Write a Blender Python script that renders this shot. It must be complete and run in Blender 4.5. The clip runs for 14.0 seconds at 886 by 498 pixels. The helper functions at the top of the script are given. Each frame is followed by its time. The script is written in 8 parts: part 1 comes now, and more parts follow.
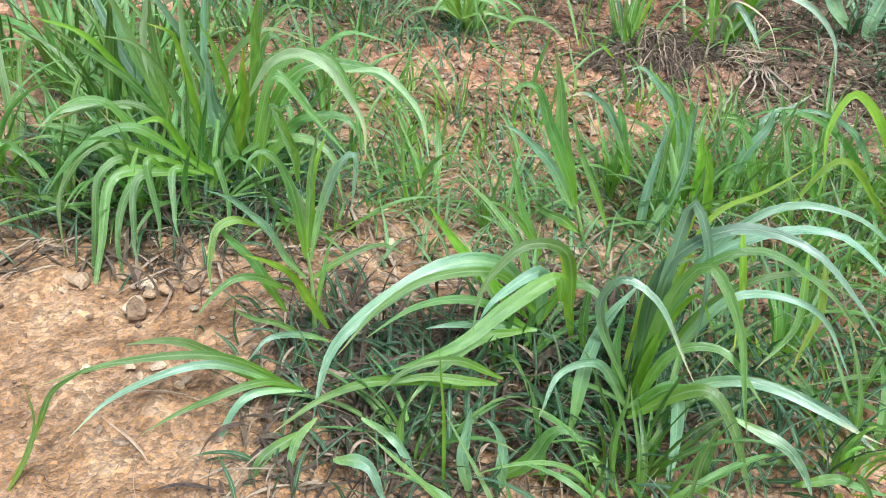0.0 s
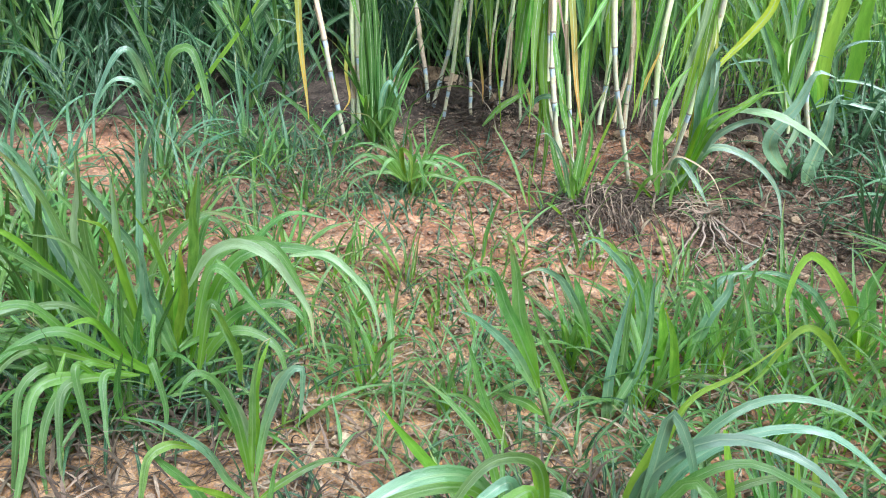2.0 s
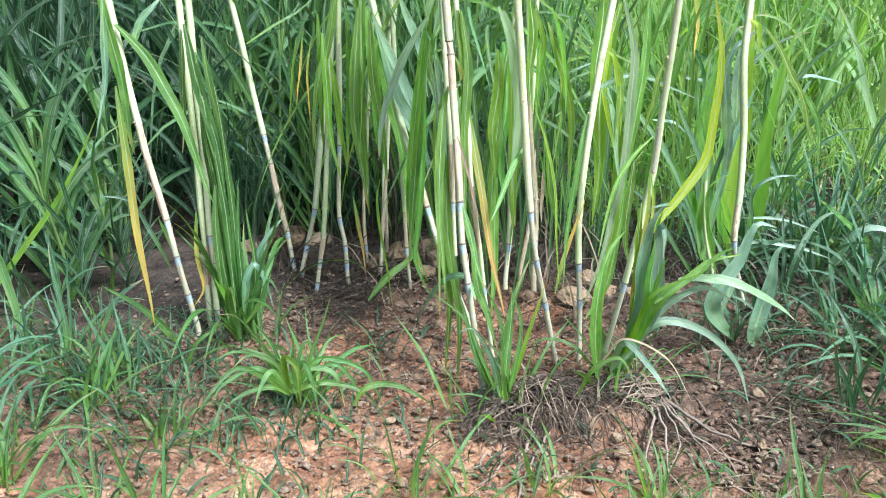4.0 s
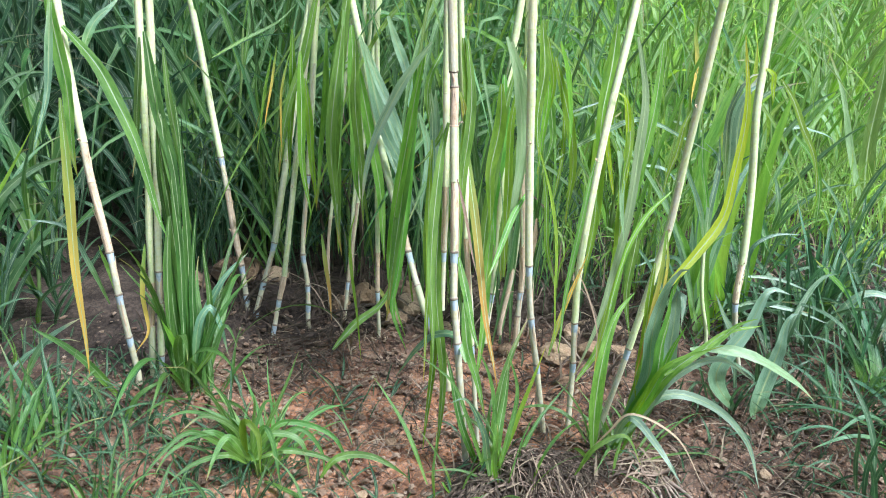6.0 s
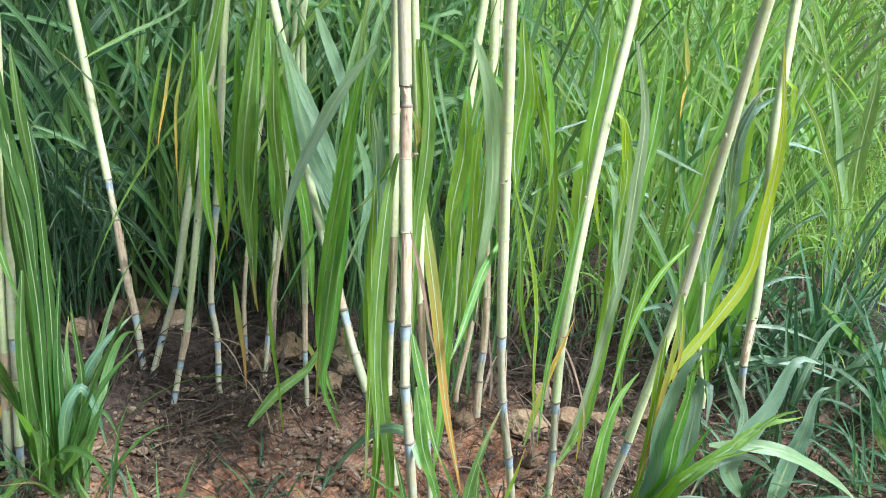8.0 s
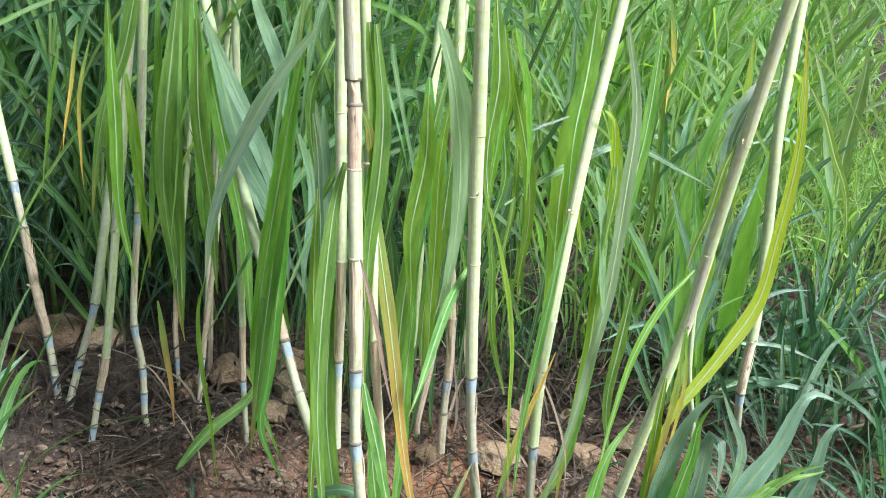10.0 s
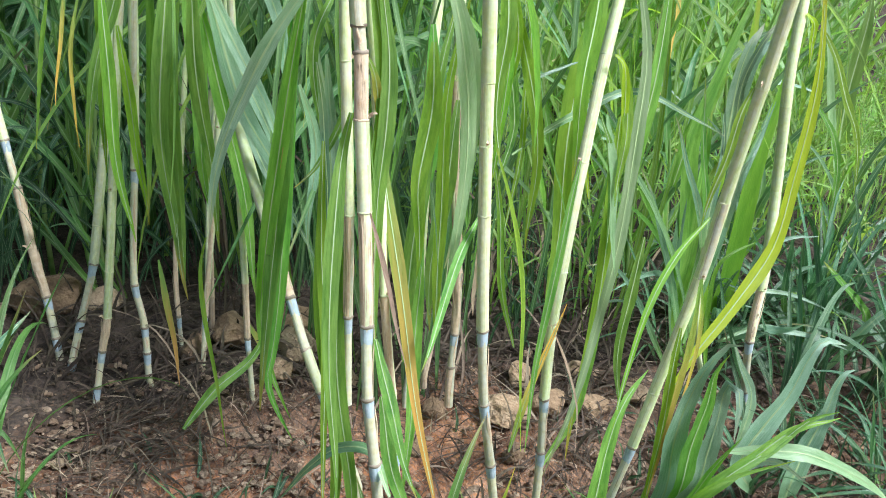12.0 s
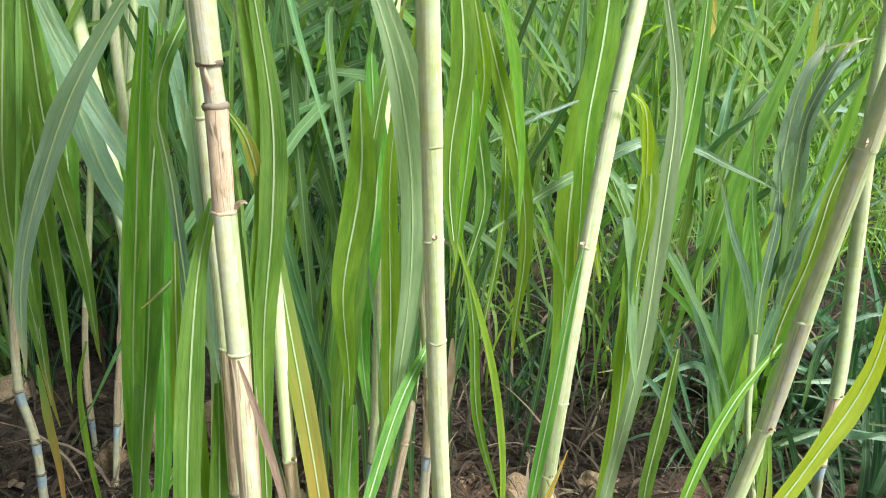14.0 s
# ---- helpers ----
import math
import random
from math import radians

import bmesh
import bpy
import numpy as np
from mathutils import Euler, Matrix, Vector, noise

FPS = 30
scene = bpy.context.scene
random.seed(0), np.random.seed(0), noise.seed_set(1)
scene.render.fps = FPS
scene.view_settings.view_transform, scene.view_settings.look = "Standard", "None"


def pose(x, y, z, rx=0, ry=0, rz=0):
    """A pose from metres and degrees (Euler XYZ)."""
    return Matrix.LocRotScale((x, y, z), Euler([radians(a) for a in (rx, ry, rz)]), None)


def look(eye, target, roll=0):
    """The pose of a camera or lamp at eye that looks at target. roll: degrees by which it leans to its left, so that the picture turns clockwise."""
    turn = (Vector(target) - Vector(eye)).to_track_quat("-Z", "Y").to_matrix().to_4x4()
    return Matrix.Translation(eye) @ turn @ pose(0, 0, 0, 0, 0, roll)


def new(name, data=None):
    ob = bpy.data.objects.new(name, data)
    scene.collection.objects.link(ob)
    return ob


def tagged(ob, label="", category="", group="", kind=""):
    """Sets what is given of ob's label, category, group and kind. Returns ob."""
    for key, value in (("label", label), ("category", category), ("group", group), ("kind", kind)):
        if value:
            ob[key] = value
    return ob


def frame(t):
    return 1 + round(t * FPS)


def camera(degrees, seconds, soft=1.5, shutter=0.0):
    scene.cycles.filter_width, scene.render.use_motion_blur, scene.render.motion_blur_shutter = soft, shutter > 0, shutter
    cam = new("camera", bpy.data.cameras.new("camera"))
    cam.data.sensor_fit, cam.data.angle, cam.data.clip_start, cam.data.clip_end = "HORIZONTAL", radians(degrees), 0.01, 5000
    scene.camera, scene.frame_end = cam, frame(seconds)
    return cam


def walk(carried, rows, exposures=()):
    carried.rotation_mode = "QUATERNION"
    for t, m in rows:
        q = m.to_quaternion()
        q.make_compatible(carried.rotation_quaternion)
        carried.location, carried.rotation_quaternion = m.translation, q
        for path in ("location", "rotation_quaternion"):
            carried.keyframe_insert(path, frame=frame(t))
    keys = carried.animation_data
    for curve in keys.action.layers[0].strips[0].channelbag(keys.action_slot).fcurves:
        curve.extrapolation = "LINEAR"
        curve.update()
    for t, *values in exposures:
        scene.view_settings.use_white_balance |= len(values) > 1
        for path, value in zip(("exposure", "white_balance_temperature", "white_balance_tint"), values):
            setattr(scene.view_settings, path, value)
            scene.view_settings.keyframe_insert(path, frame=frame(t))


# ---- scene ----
cam = camera(55.1, 14.0, 1.0)
PATH = [
    (0, (0.018, -0.021, 1.364), (0.009, 1.654, 0.272), -0.4),
    (0.5, (0.024, -0.024, 1.379), (0.06, 1.709, 0.382), -0.4),
    (1, (0.02, -0.023, 1.382), (0.079, 1.723, 0.409), 0.4),
    (1.5, (0.023, 0.014, 1.417), (0.111, 1.792, 0.506), -1.1),
    (1.6, (0.015, 0.01, 1.419), (0.119, 1.815, 0.564), -0.7),
    (2, (0.018, 0.142, 1.429), (0.131, 1.959, 0.6), -1.5),
    (2.5, (0.018, 0.317, 1.515), (0.181, 2.166, 0.77), -1.8),
    (3, (-0.025, 0.431, 1.513), (0.347, 2.268, 0.814), 0.6),
    (3.2, (-0.046, 0.53, 1.519), (0.41, 2.352, 0.832), 0.2),
    (3.5, (-0.076, 0.735, 1.531), (0.41, 2.563, 0.881), -3.2),
    (3.7, (-0.098, 0.814, 1.538), (0.41, 2.64, 0.897), -3.3),
    (5.8, (-0.118, 1.186, 1.528), (0.495, 2.993, 0.929), 0.6),
    (6, (-0.175, 1.242, 1.541), (0.511, 3.024, 0.946), 1.4),
    (6.5, (-0.252, 1.328, 1.545), (0.54, 3.07, 0.964), 2.7),
    (7, (-0.215, 1.446, 1.537), (0.579, 3.165, 0.893), 3.0),
    (7.5, (-0.079, 1.688, 1.513), (0.742, 3.405, 0.899), 2.8),
    (8, (0.009, 1.807, 1.523), (0.837, 3.524, 0.917), 2.7),
    (8.2, (0.026, 1.852, 1.516), (0.853, 3.571, 0.916), 2.4),
    (10.3, (0.16, 2.092, 1.504), (1.072, 3.747, 0.847), 3.6),
    (10.5, (0.169, 2.088, 1.502), (1.079, 3.739, 0.832), 3.5),
    (11, (0.179, 2.089, 1.499), (1.102, 3.718, 0.798), 2.4),
    (11.5, (0.16, 2.103, 1.499), (1.081, 3.723, 0.774), 2.4),
    (12, (0.134, 2.129, 1.49), (1.044, 3.748, 0.748), 2.6),
    (12.5, (0.114, 2.166, 1.497), (1.038, 3.773, 0.745), 2.6),
    (13, (0.203, 2.245, 1.475), (1.131, 3.842, 0.709), 1.9),
    (13.5, (0.39, 2.393, 1.463), (1.261, 4.037, 0.729), 1.4),
    (14, (0.47, 2.52, 1.445), (1.334, 4.18, 0.74), 1.2),
]
walk(cam, [(t, look(eye, target, roll)) for t, eye, target, roll in PATH], [(0.0, 0.68, 5700, 6), (1.0, 0.60, 5500, 6), (3.0, 0.74, 5450, 6), (6.0, 0.60, 5500, 7), (8.0, 0.55, 5600, 6), (12.5, 0.54, 5700, 4), (14.0, 0.47, 6150, 2)])

# ---------------------------------------------------------------- sky and sun
SUN_AZ, SUN_EL = 150.0, 52.0         # degrees: a veiled sun, high and to the right of the walk
world = bpy.data.worlds.new("sky")
world.use_nodes = True
scene.world = world
_n, _l = world.node_tree.nodes, world.node_tree.links
sky = _n.new("ShaderNodeTexSky")
sky.sky_type, sky.sun_disc = "NISHITA", False
sky.sun_elevation, sky.sun_rotation = radians(SUN_EL), radians(SUN_AZ)
sky.air_density, sky.dust_density = 1.0, 3.5
_l.new(sky.outputs[0], _n["Background"].inputs[0])
_n["Background"].inputs[1].default_value = 0.11
sun = new("sun", bpy.data.lights.new("sun", "SUN"))
sun.data.energy, sun.data.angle, sun.data.color = 5.3, radians(16), (1.0, 0.96, 0.94)
_a, _e = radians(SUN_AZ), radians(SUN_EL)
sun.matrix_world = look((math.sin(_a) * math.cos(_e) * 20, math.cos(_a) * math.cos(_e) * 20, math.sin(_e) * 20), (0, 0, 0))

# ---------------------------------------------------------------- materials


class Nodes:
    """A short way to write node trees."""

    def __init__(self, name):
        self.mat = bpy.data.materials.new(name)
        self.mat.use_nodes = True
        self.tree = self.mat.node_tree
        self.bsdf = self.tree.nodes["Principled BSDF"]
        self.end = self.tree.nodes["Material Output"]

    def add(self, kind, **sockets):
        node = self.tree.nodes.new(kind)
        for key, value in sockets.items():
            self.put(node.inputs[int(key[1:]) if key[0] == "_" else key.replace("0", " ")], value)
        return node

    def put(self, socket, value):
        if isinstance(value, bpy.types.NodeSocket):
            self.tree.links.new(value, socket)
        else:
            socket.default_value = value

    def math(self, op, a, b=0.0, clamp=False):
        node = self.add("ShaderNodeMath", _0=a, _1=b)
        node.operation, node.use_clamp = op, clamp
        return node.outputs[0]

    def ramp(self, fac, *stops):
        node = self.add("ShaderNodeValToRGB", Fac=fac)
        els = node.color_ramp.elements
        while len(els) < len(stops):
            els.new(0.5)
        for el, (at, colour) in zip(els, stops):
            el.position, el.color = at, (*colour, 1)
        return node.outputs[0]

    def mix(self, fac, a, b, kind="MIX"):
        node = self.add("ShaderNodeMix")
        node.data_type, node.blend_type = "RGBA", kind
        self.put(node.inputs[0], fac)
        self.put(node.inputs[6], a if isinstance(a, bpy.types.NodeSocket) else (*a, 1))
        self.put(node.inputs[7], b if isinstance(b, bpy.types.NodeSocket) else (*b, 1))
        return node.outputs[2]

    def noise(self, vector, scale, detail=3.0, rough=0.55):
        return self.add("ShaderNodeTexNoise", Vector=vector, Scale=scale, Detail=detail, Roughness=rough).outputs["Fac"]

    def scaled(self, vector, x, y, z):
        node = self.add("ShaderNodeMapping", Vector=vector)
        node.inputs["Scale"].default_value = (x, y, z)
        return node.outputs[0]

    def bump(self, height, strength, distance=0.01):
        node = self.add("ShaderNodeBump", Height=height, Strength=strength, Distance=distance)
        self.put(self.bsdf.inputs["Normal"], node.outputs[0])
        return node.outputs[0]


def leaf_material(name, dark, light, edge, tip, rough=0.42, through_light=0.38, joined=False, rib=0.0, spots=0.5, young=None, sheen=0.55, vein=0.28, gloss=0.0, whorl_glow=0.0):
    """A cane or grass blade: parallel veins along it, a paler rib, worn tips, light passing through."""
    n = Nodes(name)
    uv = n.add("ShaderNodeTexCoord").outputs["UV"]
    sep = n.add("ShaderNodeSeparateXYZ", Vector=uv)
    u, v = sep.outputs[0], sep.outputs[1]
    rnd = n.add("ShaderNodeNewGeometry").outputs["Random Per Island"] if joined else n.add("ShaderNodeObjectInfo").outputs["Random"]
    off = n.add("ShaderNodeCombineXYZ", X=n.math("MULTIPLY", rnd, 37.0), Y=n.math("MULTIPLY", rnd, 11.0))
    vec = n.add("ShaderNodeVectorMath", _0=uv, _1=off.outputs[0]).outputs[0]
    veins = n.noise(n.scaled(vec, 78, 1.3, 1), 1.0, 2.0)
    cloud = n.noise(n.scaled(vec, 2.2, 6.0, 1), 1.0, 4.0, 0.65)
    fac = n.math("ADD", n.math("MULTIPLY", veins, vein), n.math("MULTIPLY", cloud, 1.0 - vein))
    col = n.mix(n.math("MULTIPLY", n.math("SUBTRACT", fac, 0.36), 3.4, True), dark, light)
    # each blade has its own tone
    hsv = n.add("ShaderNodeHueSaturation", Color=col)
    n.put(hsv.inputs["Hue"], n.math("ADD", 0.479, n.math("MULTIPLY", n.math("FRACT", n.math("MULTIPLY", rnd, 3.7)), 0.034)))
    n.put(hsv.inputs["Value"], n.math("ADD", 0.68, n.math("MULTIPLY", n.math("FRACT", n.math("MULTIPLY", rnd, 7.3)), 0.56)))
    col = hsv.outputs[0]
    if young:
        # still green towards its foot and along the middle
        ageing = n.math("ADD", n.math("MULTIPLY", v, 1.5), n.math("SUBTRACT", n.math("MULTIPLY", cloud, 0.9), 0.58), True)
        col = n.mix(ageing, young, col)
    if whorl_glow:
        # fresh yellowish foot inside the whorl, tinted stronger to stand for backlit glow
        foot = n.math("MULTIPLY", n.math("SUBTRACT", 0.46, v), 2.6, True)
        col = n.mix(n.math("MULTIPLY", foot, whorl_glow), col, (0.22, 0.40, 0.035))
    # margins, then tips that dry out, then brown flecks
    away = n.math("MULTIPLY", n.math("ABSOLUTE", n.math("SUBTRACT", u, 0.5)), 2.0)
    col = n.mix(n.math("MULTIPLY", n.math("POWER", away, 6.0), 0.25), col, edge)
    reach = n.math("ADD", v, n.math("MULTIPLY", n.math("SUBTRACT", cloud, 0.5), 0.35))
    dry = n.math("MULTIPLY", n.math("SUBTRACT", reach, n.math("ADD", 0.80, n.math("MULTIPLY", rnd, 0.3))), 5.0, True)
    col = n.mix(dry, col, tip)
    fleck = n.math("GREATER_THAN", n.noise(n.scaled(vec, 16, 22, 1), 1.0, 2.0), 0.735)
    col = n.mix(n.math("MULTIPLY", fleck, spots), col, (0.16, 0.10, 0.035))
    if rib:
        line = n.math("LESS_THAN", away, n.math("MULTIPLY", n.math("SUBTRACT", 1.08, v), 0.17))
        col = n.mix(n.math("MULTIPLY", line, rib), col, (0.36, 0.46, 0.25))
    n.put(n.bsdf.inputs["Base Color"], col)
    n.put(n.bsdf.inputs["Roughness"], n.math("ADD", rough - 0.06, n.math("MULTIPLY", cloud, 0.16)))
    n.put(n.bsdf.inputs["Specular IOR Level"], sheen)
    n.put(n.bsdf.inputs["Coat Weight"], gloss)
    n.put(n.bsdf.inputs["Coat Roughness"], 0.38)
    nrm = n.bump(n.math("ADD", veins, n.math("MULTIPLY", cloud, 1.5)), 0.4, 0.004)
    glow = n.add("ShaderNodeHueSaturation", Color=col, Saturation=1.2, Value=1.85)
    glow.inputs["Hue"].default_value = 0.485
    tr = n.add("ShaderNodeBsdfTranslucent", Color=glow.outputs[0])
    n.put(tr.inputs["Normal"], nrm)
    mix = n.add("ShaderNodeMixShader", _0=through_light, _1=n.bsdf.outputs[0], _2=tr.outputs[0])
    n.tree.links.new(mix.outputs[0], n.end.inputs[0])
    return n.mat


def stem_material(name, low, high, streak, rough=0.5, wax=0.0, streaks=0.5):
    """A cane's rind or a sheath round it: streaks along the stem, blotches, a bloom of wax."""
    n = Nodes(name)
    uv = n.add("ShaderNodeTexCoord").outputs["UV"]
    rnd = n.add("ShaderNodeObjectInfo").outputs["Random"]
    off = n.add("ShaderNodeCombineXYZ", X=n.math("MULTIPLY", rnd, 29.0), Y=n.math("MULTIPLY", rnd, 53.0))
    vec = n.add("ShaderNodeVectorMath", _0=uv, _1=off.outputs[0]).outputs[0]
    fine = n.noise(n.scaled(vec, 11, 0.9, 1), 1.0, 5.0, 0.65)
    blot = n.noise(n.scaled(vec, 3.0, 9.0, 1), 1.0, 4.0)
    col = n.mix(n.math("MULTIPLY", n.math("SUBTRACT", blot, 0.3), 2.4, True), low, high)
    hsv = n.add("ShaderNodeHueSaturation", Color=col)
    n.put(hsv.inputs["Value"], n.math("ADD", 0.82, n.math("MULTIPLY", rnd, 0.34)))
    mark = n.math("MULTIPLY", n.math("SUBTRACT", fine, 0.55), 8.0, True)
    col = n.mix(n.math("MULTIPLY", mark, streaks), hsv.outputs[0], streak)
    u = n.add("ShaderNodeSeparateXYZ", Vector=uv).outputs[0]
    seam = n.math("LESS_THAN", n.math("ABSOLUTE", n.math("SUBTRACT", n.math("ADD", u, n.math("MULTIPLY", n.math("SUBTRACT", blot, 0.5), 0.12)), n.math("ADD", 0.3, n.math("MULTIPLY", rnd, 0.45)))), 0.022)
    col = n.mix(n.math("MULTIPLY", seam, streaks), col, streak)
    stain = n.math("MULTIPLY", n.math("SUBTRACT", n.noise(n.scaled(vec, 6, 2.5, 1), 1.0, 5.0, 0.7), 0.57), 7.0, True)
    col = n.mix(n.math("MULTIPLY", stain, 0.32), col, (0.22, 0.15, 0.10))
    if wax:
        bloom = n.math("MULTIPLY", n.math("SUBTRACT", n.noise(n.scaled(vec, 3.0, 5.0, 1), 1.0, 6.0, 0.7), 0.42), 6.0, True)
        col = n.mix(n.math("MULTIPLY", bloom, wax), col, (0.47, 0.55, 0.56))
    n.put(n.bsdf.inputs["Base Color"], col)
    n.put(n.bsdf.inputs["Roughness"], n.math("ADD", rough, n.math("MULTIPLY", fine, 0.15)))
    n.bump(fine, 0.3, 0.002)
    return n.mat


def soil_material():
    n = Nodes("soil")
    pos = n.add("ShaderNodeNewGeometry").outputs["Position"]
    big = n.noise(pos, 1.1, 4.0)
    mid = n.noise(pos, 9.0, 6.0, 0.65)
    fine = n.noise(pos, 95.0, 4.0, 0.7)
    # dry pale clay on the open bank in front, darker loam and crumbs elsewhere
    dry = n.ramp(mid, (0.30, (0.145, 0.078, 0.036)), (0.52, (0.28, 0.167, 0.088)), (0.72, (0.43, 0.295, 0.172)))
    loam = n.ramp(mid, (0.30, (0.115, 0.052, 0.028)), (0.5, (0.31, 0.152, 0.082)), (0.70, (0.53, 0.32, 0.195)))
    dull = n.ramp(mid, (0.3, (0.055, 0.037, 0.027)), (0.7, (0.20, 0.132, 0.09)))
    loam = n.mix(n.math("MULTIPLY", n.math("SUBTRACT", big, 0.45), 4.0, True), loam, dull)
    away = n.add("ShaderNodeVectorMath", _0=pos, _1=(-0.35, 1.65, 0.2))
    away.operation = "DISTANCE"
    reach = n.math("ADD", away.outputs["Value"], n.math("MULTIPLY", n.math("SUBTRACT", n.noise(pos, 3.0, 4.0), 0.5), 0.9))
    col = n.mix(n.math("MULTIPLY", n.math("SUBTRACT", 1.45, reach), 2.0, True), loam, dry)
    side = n.add("ShaderNodeVectorMath", _0=pos, _1=(-0.55, 3.85, 0.3))
    side.operation = "DISTANCE"
    grey = n.ramp(mid, (0.3, (0.075, 0.042, 0.028)), (0.7, (0.27, 0.155, 0.10)))
    edge = n.math("ADD", side.outputs["Value"], n.math("MULTIPLY", n.math("SUBTRACT", n.noise(pos, 4.0, 4.0), 0.5), 0.6))
    col = n.mix(n.math("MULTIPLY", n.math("SUBTRACT", 0.75, edge), 2.5, True), col, grey)
    # black leaf mould in the clump and under grass behind it, shade painted in
    shaded_mould = n.ramp(mid, (0.3, (0.022, 0.017, 0.014)), (0.7, (0.10, 0.075, 0.058)))
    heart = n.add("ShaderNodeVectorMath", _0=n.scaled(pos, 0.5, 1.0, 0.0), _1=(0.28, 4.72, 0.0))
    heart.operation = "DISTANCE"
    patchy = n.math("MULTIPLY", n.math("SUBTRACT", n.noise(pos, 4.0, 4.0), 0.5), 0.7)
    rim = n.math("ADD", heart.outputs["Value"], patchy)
    col = n.mix(n.math("MULTIPLY", n.math("SUBTRACT", 1.0, rim), 3.0, True), col, shaded_mould)
    place = n.add("ShaderNodeSeparateXYZ", Vector=pos)
    aside = n.math("MULTIPLY", n.math("SUBTRACT", place.outputs[0], 0.9), 0.9, True)
    grey_side = n.math("MULTIPLY", n.math("ADD", n.math("SUBTRACT", place.outputs[0], 1.05), patchy), 2.2, True)
    col = n.mix(n.math("MULTIPLY", grey_side, n.math("MULTIPLY", n.math("SUBTRACT", place.outputs[1], 2.2), 2.0, True)), col, n.mix(0.25, dull, loam))
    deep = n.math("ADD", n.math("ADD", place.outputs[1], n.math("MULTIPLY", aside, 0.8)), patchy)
    col = n.mix(n.math("MULTIPLY", n.math("SUBTRACT", deep, 4.1), 3.0, True), col, shaded_mould)
    col = n.mix(n.math("MULTIPLY", n.math("SUBTRACT", fine, 0.54), 1.6, True), col, n.mix(0.55, col, (0.36, 0.25, 0.165)))
    pit = n.math("MULTIPLY", n.math("SUBTRACT", 0.40, fine), 4.0, True)
    col = n.mix(n.math("MULTIPLY", pit, 0.6), col, (0.10, 0.055, 0.03))
    shaken = n.add("ShaderNodeVectorMath", _0=pos, _1=n.add("ShaderNodeVectorMath", _0=n.add("ShaderNodeTexNoise", Vector=pos, Scale=60.0).outputs["Color"], _1=(0.012, 0.012, 0.012)).outputs[0])
    shaken.inputs[1].links[0].from_node.operation = "MULTIPLY"
    crumb = n.add("ShaderNodeTexVoronoi", Vector=shaken.outputs[0], Scale=85.0)
    grain = n.add("ShaderNodeTexVoronoi", Vector=shaken.outputs[0], Scale=240.0)
    tone = n.add("ShaderNodeSeparateColor", Color=crumb.outputs["Color"]).outputs[0]
    tone2 = n.add("ShaderNodeSeparateColor", Color=grain.outputs["Color"]).outputs[1]
    hsv = n.add("ShaderNodeHueSaturation", Color=col)
    n.put(hsv.inputs["Value"], n.math("ADD", 0.45, n.math("ADD", n.math("MULTIPLY", n.math("POWER", tone, 1.6), 0.75), n.math("MULTIPLY", tone2, 0.55))))
    n.put(hsv.inputs["Saturation"], n.math("ADD", 0.8, n.math("MULTIPLY", tone2, 0.35)))
    col = hsv.outputs[0]
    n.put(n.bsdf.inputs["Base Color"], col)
    n.put(n.bsdf.inputs["Roughness"], 0.95)
    n.put(n.bsdf.inputs["Specular IOR Level"], 0.2)
    rough = n.math("ADD", n.math("MULTIPLY", mid, 0.7), n.math("MULTIPLY", fine, 0.4))
    n.bump(n.math("SUBTRACT", rough, n.math("ADD", n.math("MULTIPLY", crumb.outputs["Distance"], 0.22), n.math("MULTIPLY", grain.outputs["Distance"], 0.16))), 0.85, 0.016)
    return n.mat


def stone_material(name, a, b, c, joined=False):
    n = Nodes(name)
    pos = n.add("ShaderNodeTexCoord").outputs["Object"]
    rnd = n.add("ShaderNodeNewGeometry").outputs["Random Per Island"] if joined else n.add("ShaderNodeObjectInfo").outputs["Random"]
    mid = n.noise(pos, 38.0, 6.0, 0.7)
    fine = n.noise(pos, 190.0, 3.0)
    col = n.ramp(n.math("ADD", n.math("MULTIPLY", mid, 0.75), n.math("SUBTRACT", n.math("MULTIPLY", rnd, 0.4), 0.06)), (0.28, a), (0.5, b), (0.72, c))
    col = n.mix(n.math("MULTIPLY", n.math("SUBTRACT", fine, 0.55), 3.0, True), col, (0.20, 0.13, 0.08))
    patch = n.noise(n.add("ShaderNodeVectorMath", _0=pos, _1=n.add("ShaderNodeCombineXYZ", X=n.math("MULTIPLY", rnd, 9.0)).outputs[0]).outputs[0], 15.0, 5.0, 0.7)
    col = n.mix(n.math("MULTIPLY", n.math("SUBTRACT", patch, 0.5), 5.0, True), col, n.mix(0.45, col, (0.12, 0.085, 0.05)))
    n.put(n.bsdf.inputs["Base Color"], col)
    n.put(n.bsdf.inputs["Roughness"], 0.9)
    n.bump(n.math("ADD", n.math("ADD", mid, patch), n.math("MULTIPLY", fine, 0.4)), 0.9, 0.02)
    return n.mat


